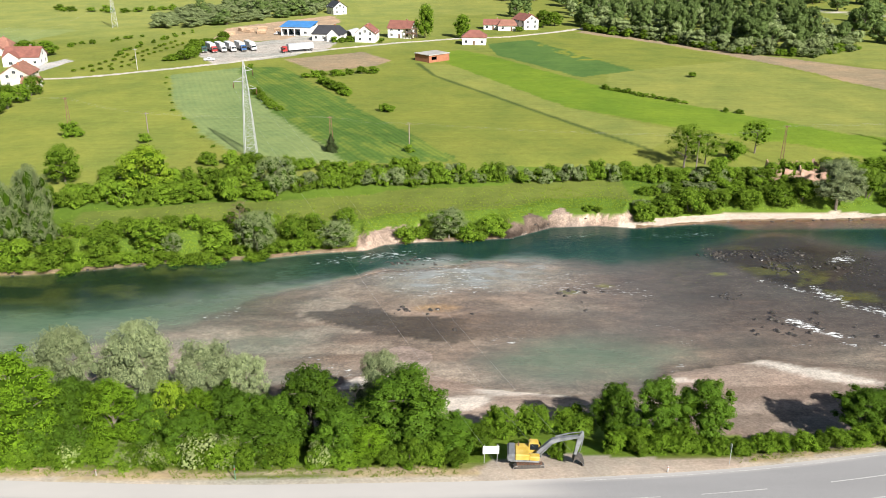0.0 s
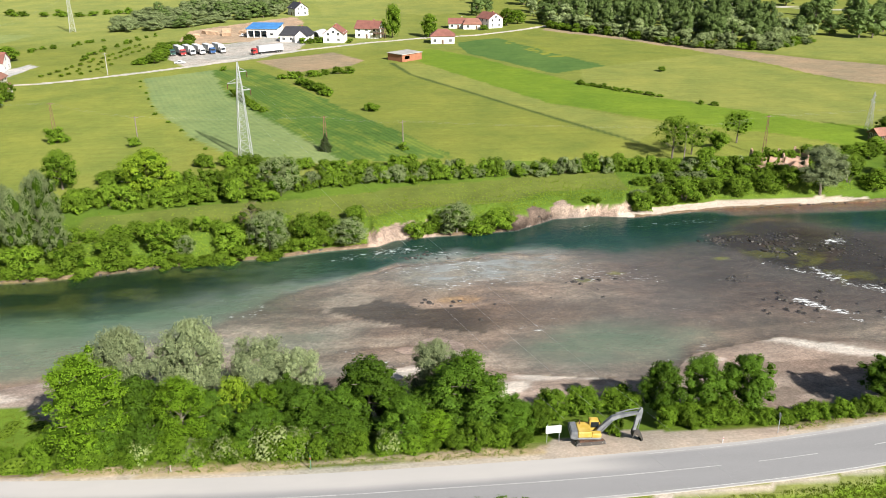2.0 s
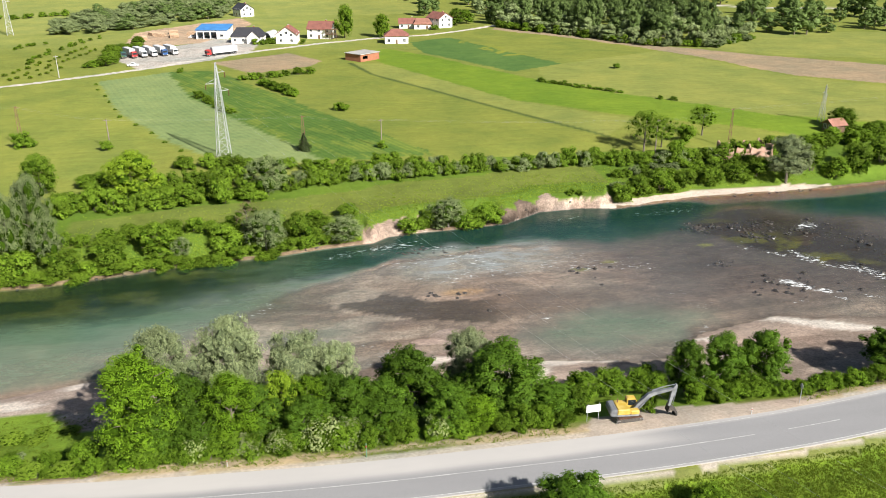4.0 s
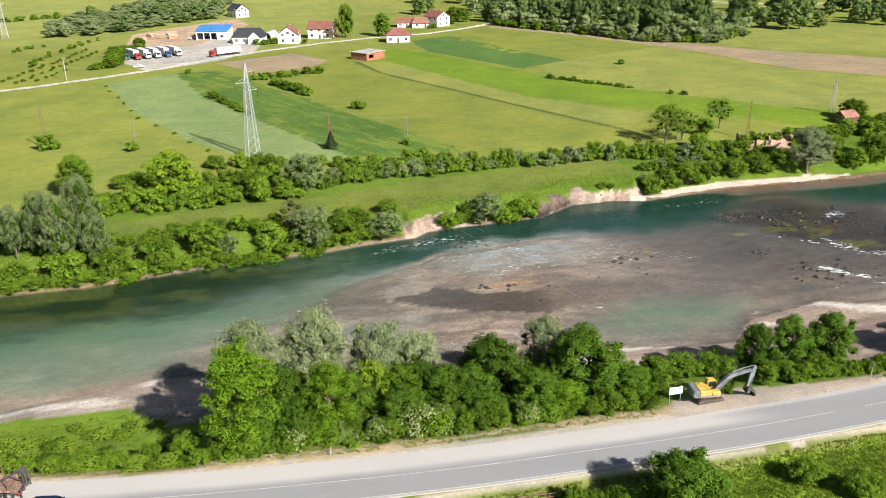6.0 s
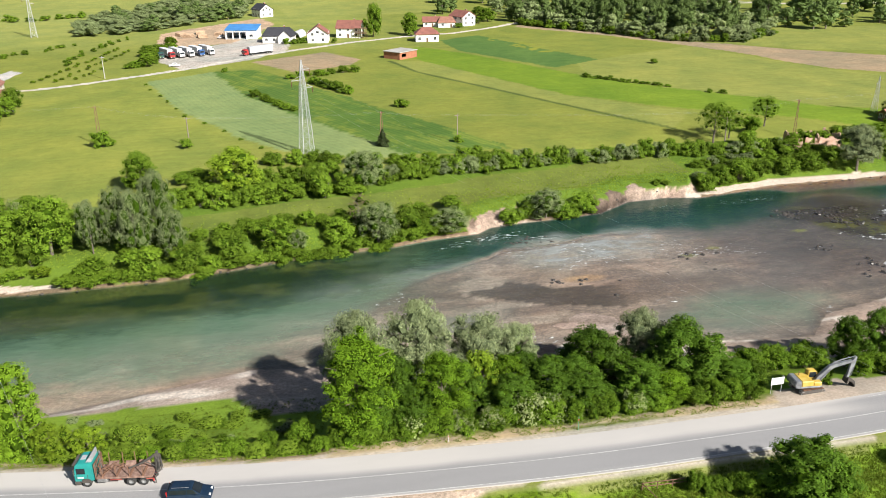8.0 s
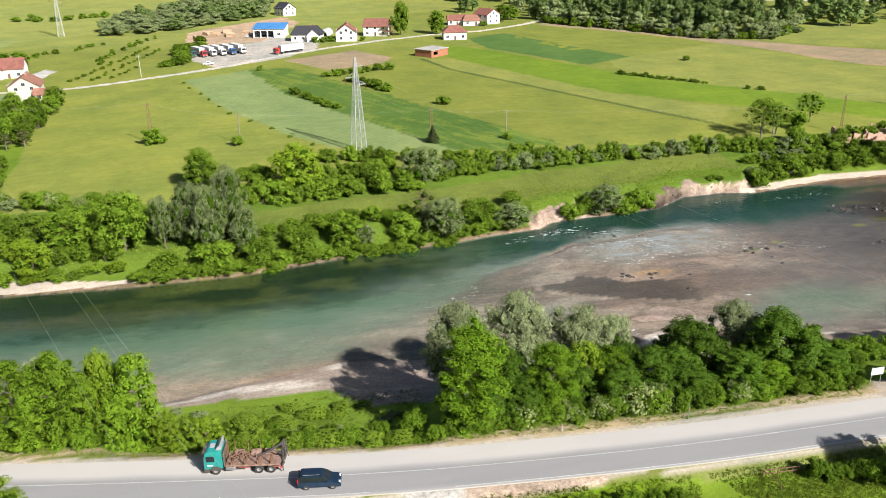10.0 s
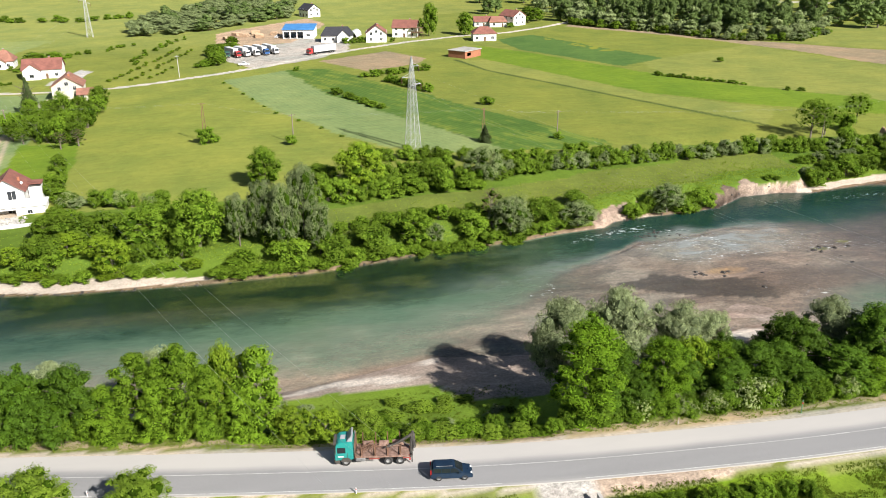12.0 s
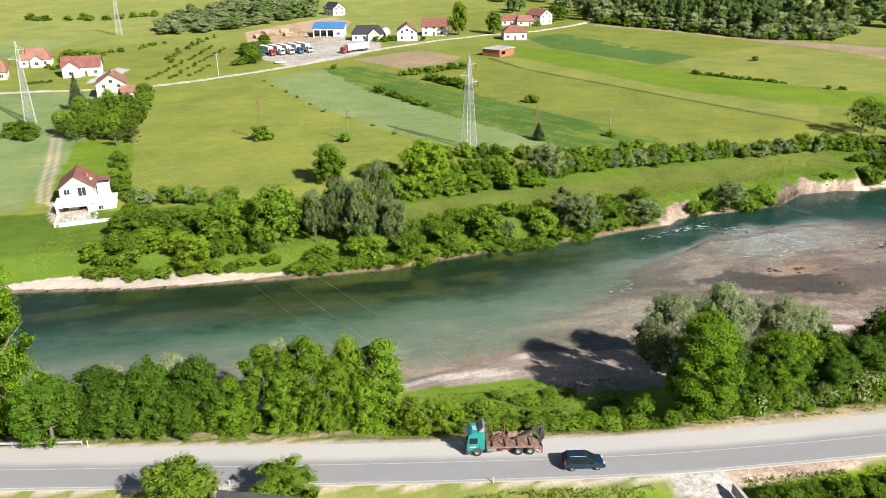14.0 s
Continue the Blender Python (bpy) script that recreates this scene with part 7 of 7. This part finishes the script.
def excavator():
    """Crawler excavator parked with its boom raised and the bucket on the ground."""
    ob = tagged(new("excavator"), "yellow crawler excavator with a grey boom parked on gravel", "excavator")
    ob.matrix_basis = pose(12.0, 77.95, high(12, 77.95) + 0.02, 0, 0, 2) @ Matrix.Diagonal((0.87, 0.87, 0.87, 1))
    for s in (-1, 1):
        run = [(-2.1, 0.45), (-1.95, 0.12), (-1.6, 0.0), (1.6, 0.0), (1.95, 0.12), (2.1, 0.45), (1.95, 0.78), (1.6, 0.9), (-1.6, 0.9), (-1.95, 0.78)]
        track = part("track", extruded("track", CHASSIS, run, s * 1.2 - 0.3, s * 1.2 + 0.3, bevel=0.03), ob, "dusty steel crawler track")
        part("track_frame", box_mesh("track_frame", CHASSIS, (-1.6, s * 1.2 - 0.34, 0.25, 1.6, s * 1.2 + 0.34, 0.65), bevel=0.05), track)
        for x in (-1.75, 1.75):
            part("sprocket", disc_mesh("sprocket", RIM, 0.33, 0.66), track, at=pose(x, s * 1.2, 0.45))
        pads = [(-1.6 + 0.2 * i, s * 1.2 - 0.32, 0.9, -1.47 + 0.2 * i, s * 1.2 + 0.32, 0.95) for i in range(17)]
        part("track_pad", box_mesh("track_pad", RUST, *pads), track)
    part("turntable", disc_mesh("turntable", CHASSIS, 0.8, 0.4), ob, at=pose(0, 0, 1.05, 90, 0, 0))
    turn = pose(0, 0, 0, 0, 0, -7)
    house_at = lambda name, me, label="": part(name, me, ob, label, at=turn)
    house_at("deck", box_mesh("deck", MACHINE_GREY, (-2.3, -1.35, 1.15, 1.5, 1.35, 1.4), bevel=0.05))
    house_at("engine_cover", box_mesh("engine_cover", YELLOW_PAINT, (-1.7, -1.35, 1.4, 0.2, 1.35, 2.3), bevel=0.12), "sun-bleached yellow engine cover")
    house_at("side_box", box_mesh("side_box", YELLOW_PAINT, (0.2, -1.35, 1.4, 1.5, -0.45, 2.05), bevel=0.1), "yellow side box")
    house_at("counterweight", extruded("counterweight", MACHINE_GREY, [(-2.65, 1.2), (-2.75, 1.8), (-2.6, 2.3), (-1.7, 2.35), (-1.7, 1.2)], -1.35, 1.35, bevel=0.1), "dark grey counterweight")
    house_at("exhaust", rods("exhaust", RUST, ((-1.2, 0.7, 2.3), (-1.2, 0.7, 2.9), 0.07, 0.07)))
    cab = house_at("cab", extruded("cab", YELLOW_PAINT, [(0.1, 1.4), (0.1, 2.95), (0.3, 3.05), (1.35, 3.0), (1.75, 2.3), (1.75, 1.4)], 0.4, 1.35, bevel=0.07), "yellow cab")
    for y in (0.38, 1.37):
        part("side_window", box_mesh("side_window", VEHICLE_GLASS, (0.3, y - 0.02, 1.95, 1.4, y + 0.02, 2.8)), cab)
    part("windscreen", mesh_of("windscreen", [(1.80, 0.5, 1.6), (1.80, 1.25, 1.6), (1.80, 1.25, 2.32), (1.80, 0.5, 2.32), (1.44, 1.25, 2.95), (1.44, 0.5, 2.95), (1.72, 0.5, 1.6), (1.72, 1.25, 1.6), (1.72, 1.25, 2.3), (1.72, 0.5, 2.3), (1.38, 1.25, 2.9), (1.38, 0.5, 2.9)],
                               [(0, 1, 2, 3), (3, 2, 4, 5), (9, 8, 7, 6), (11, 10, 8, 9), (0, 6, 7, 1), (4, 10, 11, 5), (1, 7, 8, 2), (2, 8, 10, 4), (0, 3, 9, 6), (3, 5, 11, 9)], VEHICLE_GLASS), cab)
    boom = house_at("boom", extruded("boom", MACHINE_GREY, [(0.9, 1.6), (1.2, 2.2), (3.0, 4.05), (3.7, 4.3), (6.6, 4.75), (6.75, 4.5), (3.9, 3.75), (3.2, 3.4), (1.5, 1.5)], -0.28, 0.28, bevel=0.04), "bent grey boom")
    part("boom_cylinder", rods("boom_cylinder", MACHINE_GREY, ((1.4, -0.42, 1.5), (2.4, -0.42, 2.7), 0.1, 0.1), ((2.4, -0.42, 2.7), (3.2, -0.36, 3.6), 0.06, 0.06), ((1.4, 0.36, 1.5), (2.4, 0.36, 2.7), 0.1, 0.1), ((2.4, 0.36, 2.7), (3.2, 0.36, 3.6), 0.06, 0.06), sides=8), boom)
    part("arm_cylinder", rods("arm_cylinder", MACHINE_GREY, ((3.5, 0, 4.45), (5.2, 0, 5.0), 0.1, 0.1), ((5.2, 0, 5.0), (6.9, 0, 5.3), 0.06, 0.06), sides=8), boom)
    stick = house_at("stick", extruded("stick", MACHINE_GREY, [(6.85, 5.4), (7.15, 5.2), (7.05, 4.4), (6.35, 1.75), (6.0, 1.75), (6.35, 4.4)], -0.2, 0.2, bevel=0.03), "grey stick")
    part("bucket_cylinder", rods("bucket_cylinder", MACHINE_GREY, ((7.15, 0, 4.8), (6.95, 0, 3.2), 0.08, 0.08), ((6.95, 0, 3.2), (6.75, 0, 2.0), 0.05, 0.05), sides=8), stick)
    bucket = house_at("bucket", extruded("bucket", CHASSIS, [(6.1, 1.9), (6.5, 1.85), (7.2, 1.3), (7.45, 0.6), (7.2, 0.05), (7.05, 0.1), (7.2, 0.6), (6.9, 1.1), (6.3, 1.4), (6.0, 0.9), (5.9, 0.95)], -0.62, 0.62, bevel=0.02), "worn steel bucket")
    for k in range(5):
        part("tooth", box_mesh("tooth", RUST, (7.05, -0.6 + 0.27 * k, -0.08, 7.25, -0.48 + 0.27 * k, 0.1)), bucket)


minivan(), log_truck(), small_lorry(), excavator()
pickup(-94, 372, 8, "white pickup parked beside the village lane")
pickup(-78, 462, 60, "white car parked on the dirt yard")

# ---- roadside ----
sign = tagged(new("signboard"), "blank white notice board on two posts beside the road", "sign")
sign.matrix_basis = pose(7.8, 78.4, high(7.8, 78.4), 0, 0, 2)
for s in (-0.75, 0.75):
    part("post", rods("post", GALV, ((s, 0, -0.3), (s, 0, 2.5), 0.04, 0.04)), sign)
part("panel", box_mesh("panel", WHITE_PAINT, (-0.95, -0.1, 1.3, 0.95, -0.05, 2.35), bevel=0.01), sign, "plain white panel")
road_sign = tagged(new("road_sign"), "round road sign seen from behind on a grey post", "sign")
road_sign.matrix_basis = pose(35.0, 76.6, high(35, 76.6), 0, 0, 80)
part("post", rods("post", GALV, ((0, 0, -0.3), (0, 0, 2.7), 0.045, 0.045)), road_sign)
part("disc", disc_mesh("disc", GREY_SHEET, 0.36, 0.04), road_sign, at=pose(0, 0.07, 2.45))


def marker_post(x, y, h, mat, label):
    ob = tagged(new("marker_post"), label, "post", "roadside marker posts")
    ob.matrix_basis = pose(x, y, max(high(x, y), 7.3))
    part("stake", box_mesh("stake", mat, (-0.055, -0.045, -0.3, 0.055, 0.045, h), bevel=0.02), ob)
    part("band", box_mesh("band", RED_PAINT, (-0.06, -0.05, h * 0.72, 0.06, 0.05, h * 0.82)), ob)


for x, y in ((27.5, 75.2), (-120.5, 87.4), (-76, 71.2), (-104, 76.6)):
    marker_post(x, y, 0.8, WHITE_PAINT, "small white roadside marker post with a red band")
marker_post(-20.8, 75.0, 1.9, surface("green_paint", (0.10, 0.2, 0.12), (0.14, 0.26, 0.16), 3, 0.7, 0.0), "slim green stake in the roadside grass")
marker_post(-36.5, 76.2, 0.8, CONCRETE, "small concrete kilometre stone beside the road")

rail = tagged(new("guard_rail"), "galvanised steel guard rail along the road edge", "guard rail")
p, q = Vector((-165, 95.3, 7.3)), Vector((-121.2, 87.6, 7.35))
run = (q - p).normalized()
side_way = Vector((-run.y, run.x, 0))
prof = ((-0.04, 0.45), (0.03, 0.5), (-0.03, 0.58), (0.03, 0.68), (-0.04, 0.75))
verts = [tuple(e + side_way * (a - k) + Vector((0, 0, b))) for k in (0, 0.02) for e in (p, q) for a, b in prof]
faces = [(k + i, k + i + 1, k + 5 + i + 1, k + 5 + i) for k in (0, 10) for i in range(4)] + [(0, 5, 15, 10), (4, 14, 19, 9)]
part("beam", mesh_of("beam", verts, faces, GALV), rail)
for i in range(12):
    e = p.lerp(q, i / 11) + side_way * 0.1
    part("post", box_mesh("post", GALV, (e.x - 0.05, e.y - 0.05, e.z - 0.4, e.x + 0.05, e.y + 0.05, e.z + 0.75)), rail)

# painted lines on the road
part("centre_line", road_strip("centre_line", -0.07, 0.07, 7.478, PAINT_LINE, -170, 26, thick=0.0), road)
for a in range(29, 113, 15):
    part("centre_dash", road_strip("centre_dash", -0.07, 0.07, 7.478, PAINT_LINE, a, a + 9, thick=0.0), road)

part("edge_line", road_strip("edge_line", -3.32, -3.20, 7.478, PAINT_LINE, -52, 110, thick=0.0), road, "worn white edge line")
part("edge_line", road_strip("edge_line", -3.32, -3.20, 7.478, PAINT_LINE, -170, -59, thick=0.0), road, "worn white edge line")
part("edge_line", road_strip("edge_line", 3.30, 3.42, 7.478, PAINT_LINE, 17, 110, thick=0.0), road, "worn white edge line")
barrier = tagged(new("pipe_railing"), "rusty pipe railing standing in the roadside grass", "railing")
barrier.matrix_basis = pose(-17.8, 63.5, high(-17.8, 63.5), 0, 0, -2)
for a, b, z in (((0, 0), (5.2, 0), 0.95), ((0, 0), (5.2, 0), 0.5), ((0, 0), (0.6, -2.6), 0.95)):
    part("rail", rods("rail", RUST, ((*a, z), (*b, z), 0.05, 0.05)), barrier)
for x, y in ((0, 0), (1.75, 0), (3.5, 0), (5.2, 0), (0.6, -2.6)):
    part("post", rods("post", RUST, ((x, y, -0.3), (x, y, 0.98), 0.06, 0.06)), barrier)
kerb = tagged(new("garden_wall"), "low concrete wall holding a lawn above a driveway", "wall")
kerb.matrix_basis = pose(-51.2, 59.0, high(-51.2, 59.0))
part("face", box_mesh("face", CONCRETE, (-0.15, -9.0, -0.4, 0.15, 6.0, 0.75), bevel=0.02), kerb)
part("coping", box_mesh("coping", CONCRETE, (-0.2, -9.0, 0.75, 0.2, 6.05, 0.83), bevel=0.02), kerb)
arch = tagged(new("polytunnel"), "pale plastic greenhouse tunnel behind a black-roofed house", "greenhouse")
arch.matrix_basis = pose(-37, 458, high(-37, 458), 0, 0, -20)
ring = [(2.6 * math.cos(math.pi * k / 12), 3.2 * math.sin(math.pi * k / 12)) for k in range(13)]
for k in range(5):
    part("hoop", rods("hoop", GALV, *[((a, -6 + 3 * k, b), (c, -6 + 3 * k, d), 0.06, 0.06) for (a, b), (c, d) in zip(ring, ring[1:])], sides=5), arch)
part("cover", mesh_of("cover", [(a * q, y, b * q) for q in (1.03, 1.0) for y in (-6.1, 6.1) for a, b in ring], [(o + i, o + i + 1, o + 14 + i, o + 13 + i) for o in (0, 26) for i in range(12)], GREY_TARP), arch, "milky plastic cover")

# ---- wires ----
pylon(64, -86, 26.0, 20, "galvanised lattice steel pylon on the near side of the valley")
pylon(-48, -10, 26.0, 20, "galvanised lattice steel pylon on the near side of the valley")
turn = Matrix.Rotation(radians(20), 3, "Z")


def hung(x, y, h):
    return [Vector((x, y, high(x, y))) + turn @ Vector((s * r, 0, z)) for z, s, r in ((h * 0.90 - 1.5, 1, 2.2), (h * 0.79 - 1.5, -1, 3.0), (h * 0.71 - 1.5, 1, 2.8))]


wires([(a, b, 7.0) for a, b in zip(hung(-45.6, 214.4, 25), hung(64, -86, 26))])
wires([(a, b, 7.0) for a, b in zip(hung(-175.4, 284, 26), hung(-48, -10, 26))])
wires([(a, b, 5.0) for a, b in zip(hung(-183, 510, 26), hung(-175.4, 284, 26))])
tops = [(-160.5, 262, 9.2), (-101.8, 236, 11.2), (-77.3, 229.5, 8.2), (-24.5, 219.5, 9.2), (-3.2, 218, 7.7), (71.4, 203, 9.2), (94, 204, 11.2), (180, 222, 9.5)]
tops = [Vector((x, y, high(x, y) + h)) for x, y, h in tops]
wires([(a + Vector((0, s, 0)), b + Vector((0, s, 0)), 0.6) for a, b in zip(tops, tops[1:]) for s in (-0.7, 0.7)])

# ---- more plants, stones and grass ----
for row in (("far_maple", 2.5, 447, 17.5, 5.0), ("far_maple", 22.5, 447, 12, 5.0), ("far_maple", 72, 492, 10, 6), ("far_maple", 80, 500, 8, 5), ("hedge", 56, 474, 3, 3), ("hedge", -44, 431, 3, 2.6), ("hedge", -40, 431, 3.2, 2.6), ("hedge", -36, 432, 3.4, 2.6), ("hedge", -20, 430, 2.6, 2),
            ("far_maple", -185, 395, 8, 6), ("far_maple", -178, 402, 7, 5), ("hedge", -196, 398, 2, 2), ("hedge", -192, 392, 2, 2), ("hedge", -72, 352, 2.2, 1.6), ("hedge", 110, 330, 2.2, 2.2)):
    plant(*row, "trees round the farmhouses")
plant_to("maple", -1.9, 58, 14.2, 4.8, "trees on the near roadside")
plant_to("plum", -108.2, 72.0, 13.8, 4.6, "trees on the near roadside")
plant_to("plum", -98.2, 71.6, 12.7, 3.7, "trees on the near roadside")
scatter_row([(-13, 62.6), (-9, 61.4), (-5, 59.8)], 1.4, ["shrub"], 2.2, 1.5, "shrubs on the near roadside", 42, 0.3)
scatter_row([(-196, 357.5), (-186, 360.5)], 1.5, ["hedge"], 1.3, 1.1, "garden hedge beside the lane", 43, 0.1)
scatter_row([(-50, 62.5), (-40, 62), (-28, 61)], 2.4, ["shrub"], 2.0, 1.6, "shrubs on the near roadside", 41, 0.4)
for row in (("shrub", 14, 60, 2.6, 2.4), ("shrub", 18, 56.5, 3, 2.6), ("shrub", -38, 58, 2.4, 2.0), ("shrub", -31, 57, 2.6, 2.0), ("shrub", -82, 62, 2.2, 2.0)):
    plant(*row, "shrubs on the near roadside")


def stones():
    """Boulders and cobbles of the rapids and the banks, in one object."""
    rng = np.random.default_rng(12)
    bm = bmesh.new()
    bmesh.ops.create_icosphere(bm, subdivisions=1, radius=1)
    bm.verts.index_update()
    ball, tri = np.array([v.co for v in bm.verts]), np.array([[v.index for v in f.verts] for f in bm.faces])
    bm.free()
    spots = []
    while len(spots) < 430:
        x, y = rng.uniform(56, 125), rng.uniform(108, 160)
        s, u = reef_lines(x, y)
        if rng.random() < float(rock_zone(np.array([x]), np.array([y]))[0]) * (1.0 if s < 7 else 0.3) * float(smooth(0.42, 0.6, fractal(np.array([x]), np.array([y]), 6, 41))[0]):
            spots.append((x, y, rng.uniform(0.10, 0.30) if rng.random() < 0.9 else rng.uniform(0.35, 0.7)))
    for cx, cy, rx_, ry_, n in ((66, 124, 8, 5, 40), (-3, 154, 9, 2.0, 46), (57, 136, 3, 1.5, 10), (-1.4, 131.6, 3, 1, 8), (24, 130, 22, 8, 7), (28, 139, 6, 2.5, 10), (64, 157, 5, 1.5, 30)):
        for _ in range(n):
            spots.append((cx + rng.normal() * rx_ * 0.6, cy + rng.normal() * ry_ * 0.6, rng.uniform(0.12, 0.5)))
    for k in range(150):
        x = rng.uniform(-145, 110)
        spots.append((x, along(FAR_WATER, x) + rng.uniform(-0.6, 0.4), rng.uniform(0.12, 0.4)))
    vs, fs, base = [], [], 0
    for x, y, r in spots:
        q = ball * rng.uniform(0.75, 1.2, size=(len(ball), 1)) * r * np.array((rng.uniform(0.9, 1.6), rng.uniform(0.8, 1.3), 0.6))
        a = rng.uniform(0, 6.3)
        q = np.stack([q[:, 0] * math.cos(a) - q[:, 1] * math.sin(a) + x, q[:, 0] * math.sin(a) + q[:, 1] * math.cos(a) + y, q[:, 2] + max(high(x, y), -0.12) + r * 0.12], 1)
        vs.append(q), fs.extend(tri + base)
        base += len(q)
    ob = tagged(new("river_stones"), "dark wet boulders and cobbles breaking the river surface", "stones", kind="stuff")
    part("stones", mesh_of("stones", np.concatenate(vs), fs, WET_STONE), ob)


def grass_tufts(label, count, spot, height, mat, seed):
    """Blades of tall grass in tufts, in one object; spot(rng) gives a place or None."""
    rng = np.random.default_rng(seed)
    xs = []
    while len(xs) < count:
        got = spot(rng)
        xs += [p for p in got]
    p = np.array(xs[:count])
    z = land_z(p[:, 0], p[:, 1])
    blades = 5
    n = count * blades
    root = np.repeat(np.column_stack([p, z]), blades, 0) + rng.normal(size=(n, 3)) * np.array((0.16, 0.16, 0.0))
    a = rng.uniform(0, 6.3, n)
    tall = height * rng.uniform(0.5, 1.25, n)
    side = np.stack([np.cos(a), np.sin(a), 0 * a], 1) * 0.07
    lean = np.stack([-np.sin(a), np.cos(a), 0 * a], 1) * (tall * rng.uniform(0.1, 0.5, n))[:, None]
    tip = root + lean + np.stack([0 * a, 0 * a, tall], 1)
    verts = np.stack([root - side, root + side, tip], 1).reshape(-1, 3)
    ob = tagged(new("grass"), label, "grass", kind="stuff")
    part("blades", mesh_of("blades", verts, np.arange(3 * n).reshape(-1, 3), mat), ob)


WET_STONE = surface("wet_stone", (0.032, 0.029, 0.026), (0.085, 0.074, 0.062), 1.6, 0.35, 0.02, 6, dirt=0.4)
GRASS_BLADE = foliage("grass_blades", (0.15, 0.225, 0.02), (0.29, 0.365, 0.055), 0.4)


def near_side_spot(rng):
    x, y = rng.uniform(-90, 70, 400), rng.uniform(52, 70, 400)
    d = along(ROAD, x) - y
    ok = (d > 4.9) & ~((x > -59) & (x < -49)) & (fractal(x, y, 6, 97) > 0.3)
    return list(zip(x[ok], y[ok]))


def verge_spot(rng):
    x = rng.uniform(-135, 80, 400)
    y = along(ROAD, x) + rng.uniform(5.2, 8.2, 400)
    ok = ~((x > 4) & (x < 36)) & (fractal(x, y, 5, 98) > 0.35)
    return list(zip(x[ok], y[ok]))


def meadow_spot(rng):
    x = rng.uniform(-90, -50, 400)
    y = rng.uniform(84, 99, 400)
    return list(zip(x, y))


def far_bank_spot(rng):
    x = rng.uniform(-145, 110, 400)
    y = along(FAR_WATER, x) + 0.8 + rng.exponential(6, 400)
    d = y - along(FAR_WATER, x)
    open_shore = np.where((x < -94) & (x > -150), 5.5, np.where((x > 46) & (x < 110), 4.5, np.where(((x > -14) & (x < 1)) | ((x > 16) & (x < 50)), 3.2, 0.8)))
    ok = (d < 26) & (d > open_shore)
    return list(zip(x[ok], y[ok]))


stones()
grass_tufts("tall green meadow grass on the near roadside", 30000, near_side_spot, 0.2, GRASS_BLADE, 1)
grass_tufts("short rough grass along the road verge", 2600, verge_spot, 0.16, GRASS_BLADE, 2)
grass_tufts("green grass on the river bank", 1200, meadow_spot, 0.2, GRASS_BLADE, 3)
grass_tufts("long green grass on the far river bank", 9000, far_bank_spot, 0.26, GRASS_BLADE, 4)


def log_pile(x, y, turn, n, label):
    """Sawn trunks stacked in a pile."""
    ob = tagged(new("log_pile"), label, "log pile", "timber piles in the yard")
    ob.matrix_basis = pose(x, y, high(x, y), 0, 0, turn)
    rng = random.Random(n)
    for row in range(3):
        for i in range(n - row):
            r = rng.uniform(0.26, 0.36)
            part("log", rods("log", CUT_WOOD, ((-2.4, (i - (n - row) / 2) * 0.66, 0.33 + row * 0.56), (2.4, (i - (n - row) / 2) * 0.66, 0.33 + row * 0.56), r, r * 0.92), sides=8), ob)


CUT_WOOD = surface("cut_timber", (0.42, 0.28, 0.17), (0.55, 0.39, 0.26), 2.0, 0.9, 0.01, 10)
for x, y, a, n in ((-104, 462, 20, 9), (-96, 472, 70, 8), (-88, 468, 10, 10), (-80, 476, 80, 7), (-100, 478, 40, 8), (-90, 484, 5, 9)):
    log_pile(x, y, a, n, "pile of pale cut tree trunks on the dirt yard")

scatter_row([(-148, 352), (-138, 392), (-126, 440)], 5.5, ["lime"], 1.2, 1.1, "orchard rows by the farm", 51, 1.0)
scatter_row([(-140, 350), (-130, 388), (-120, 430)], 5.5, ["lime"], 1.1, 1.0, "orchard rows by the farm", 52, 1.0)
scatter_row([(-132, 352), (-124, 380)], 5.5, ["lime"], 1.1, 1.0, "orchard rows by the farm", 53, 1.0)
scatter_row([(98, 482), (133, 431), (151, 398), (180, 386), (214, 410)], 5.0, ["wood_willow"], 7.5, 3.6, WOOD, 55, 2.5)
scatter_row([(94, 480), (131, 427), (149, 393), (179, 380), (214, 405)], 4.0, ["hedge", "hedge_willow"], 4.0, 3.2, WOOD, 54, 2.0)
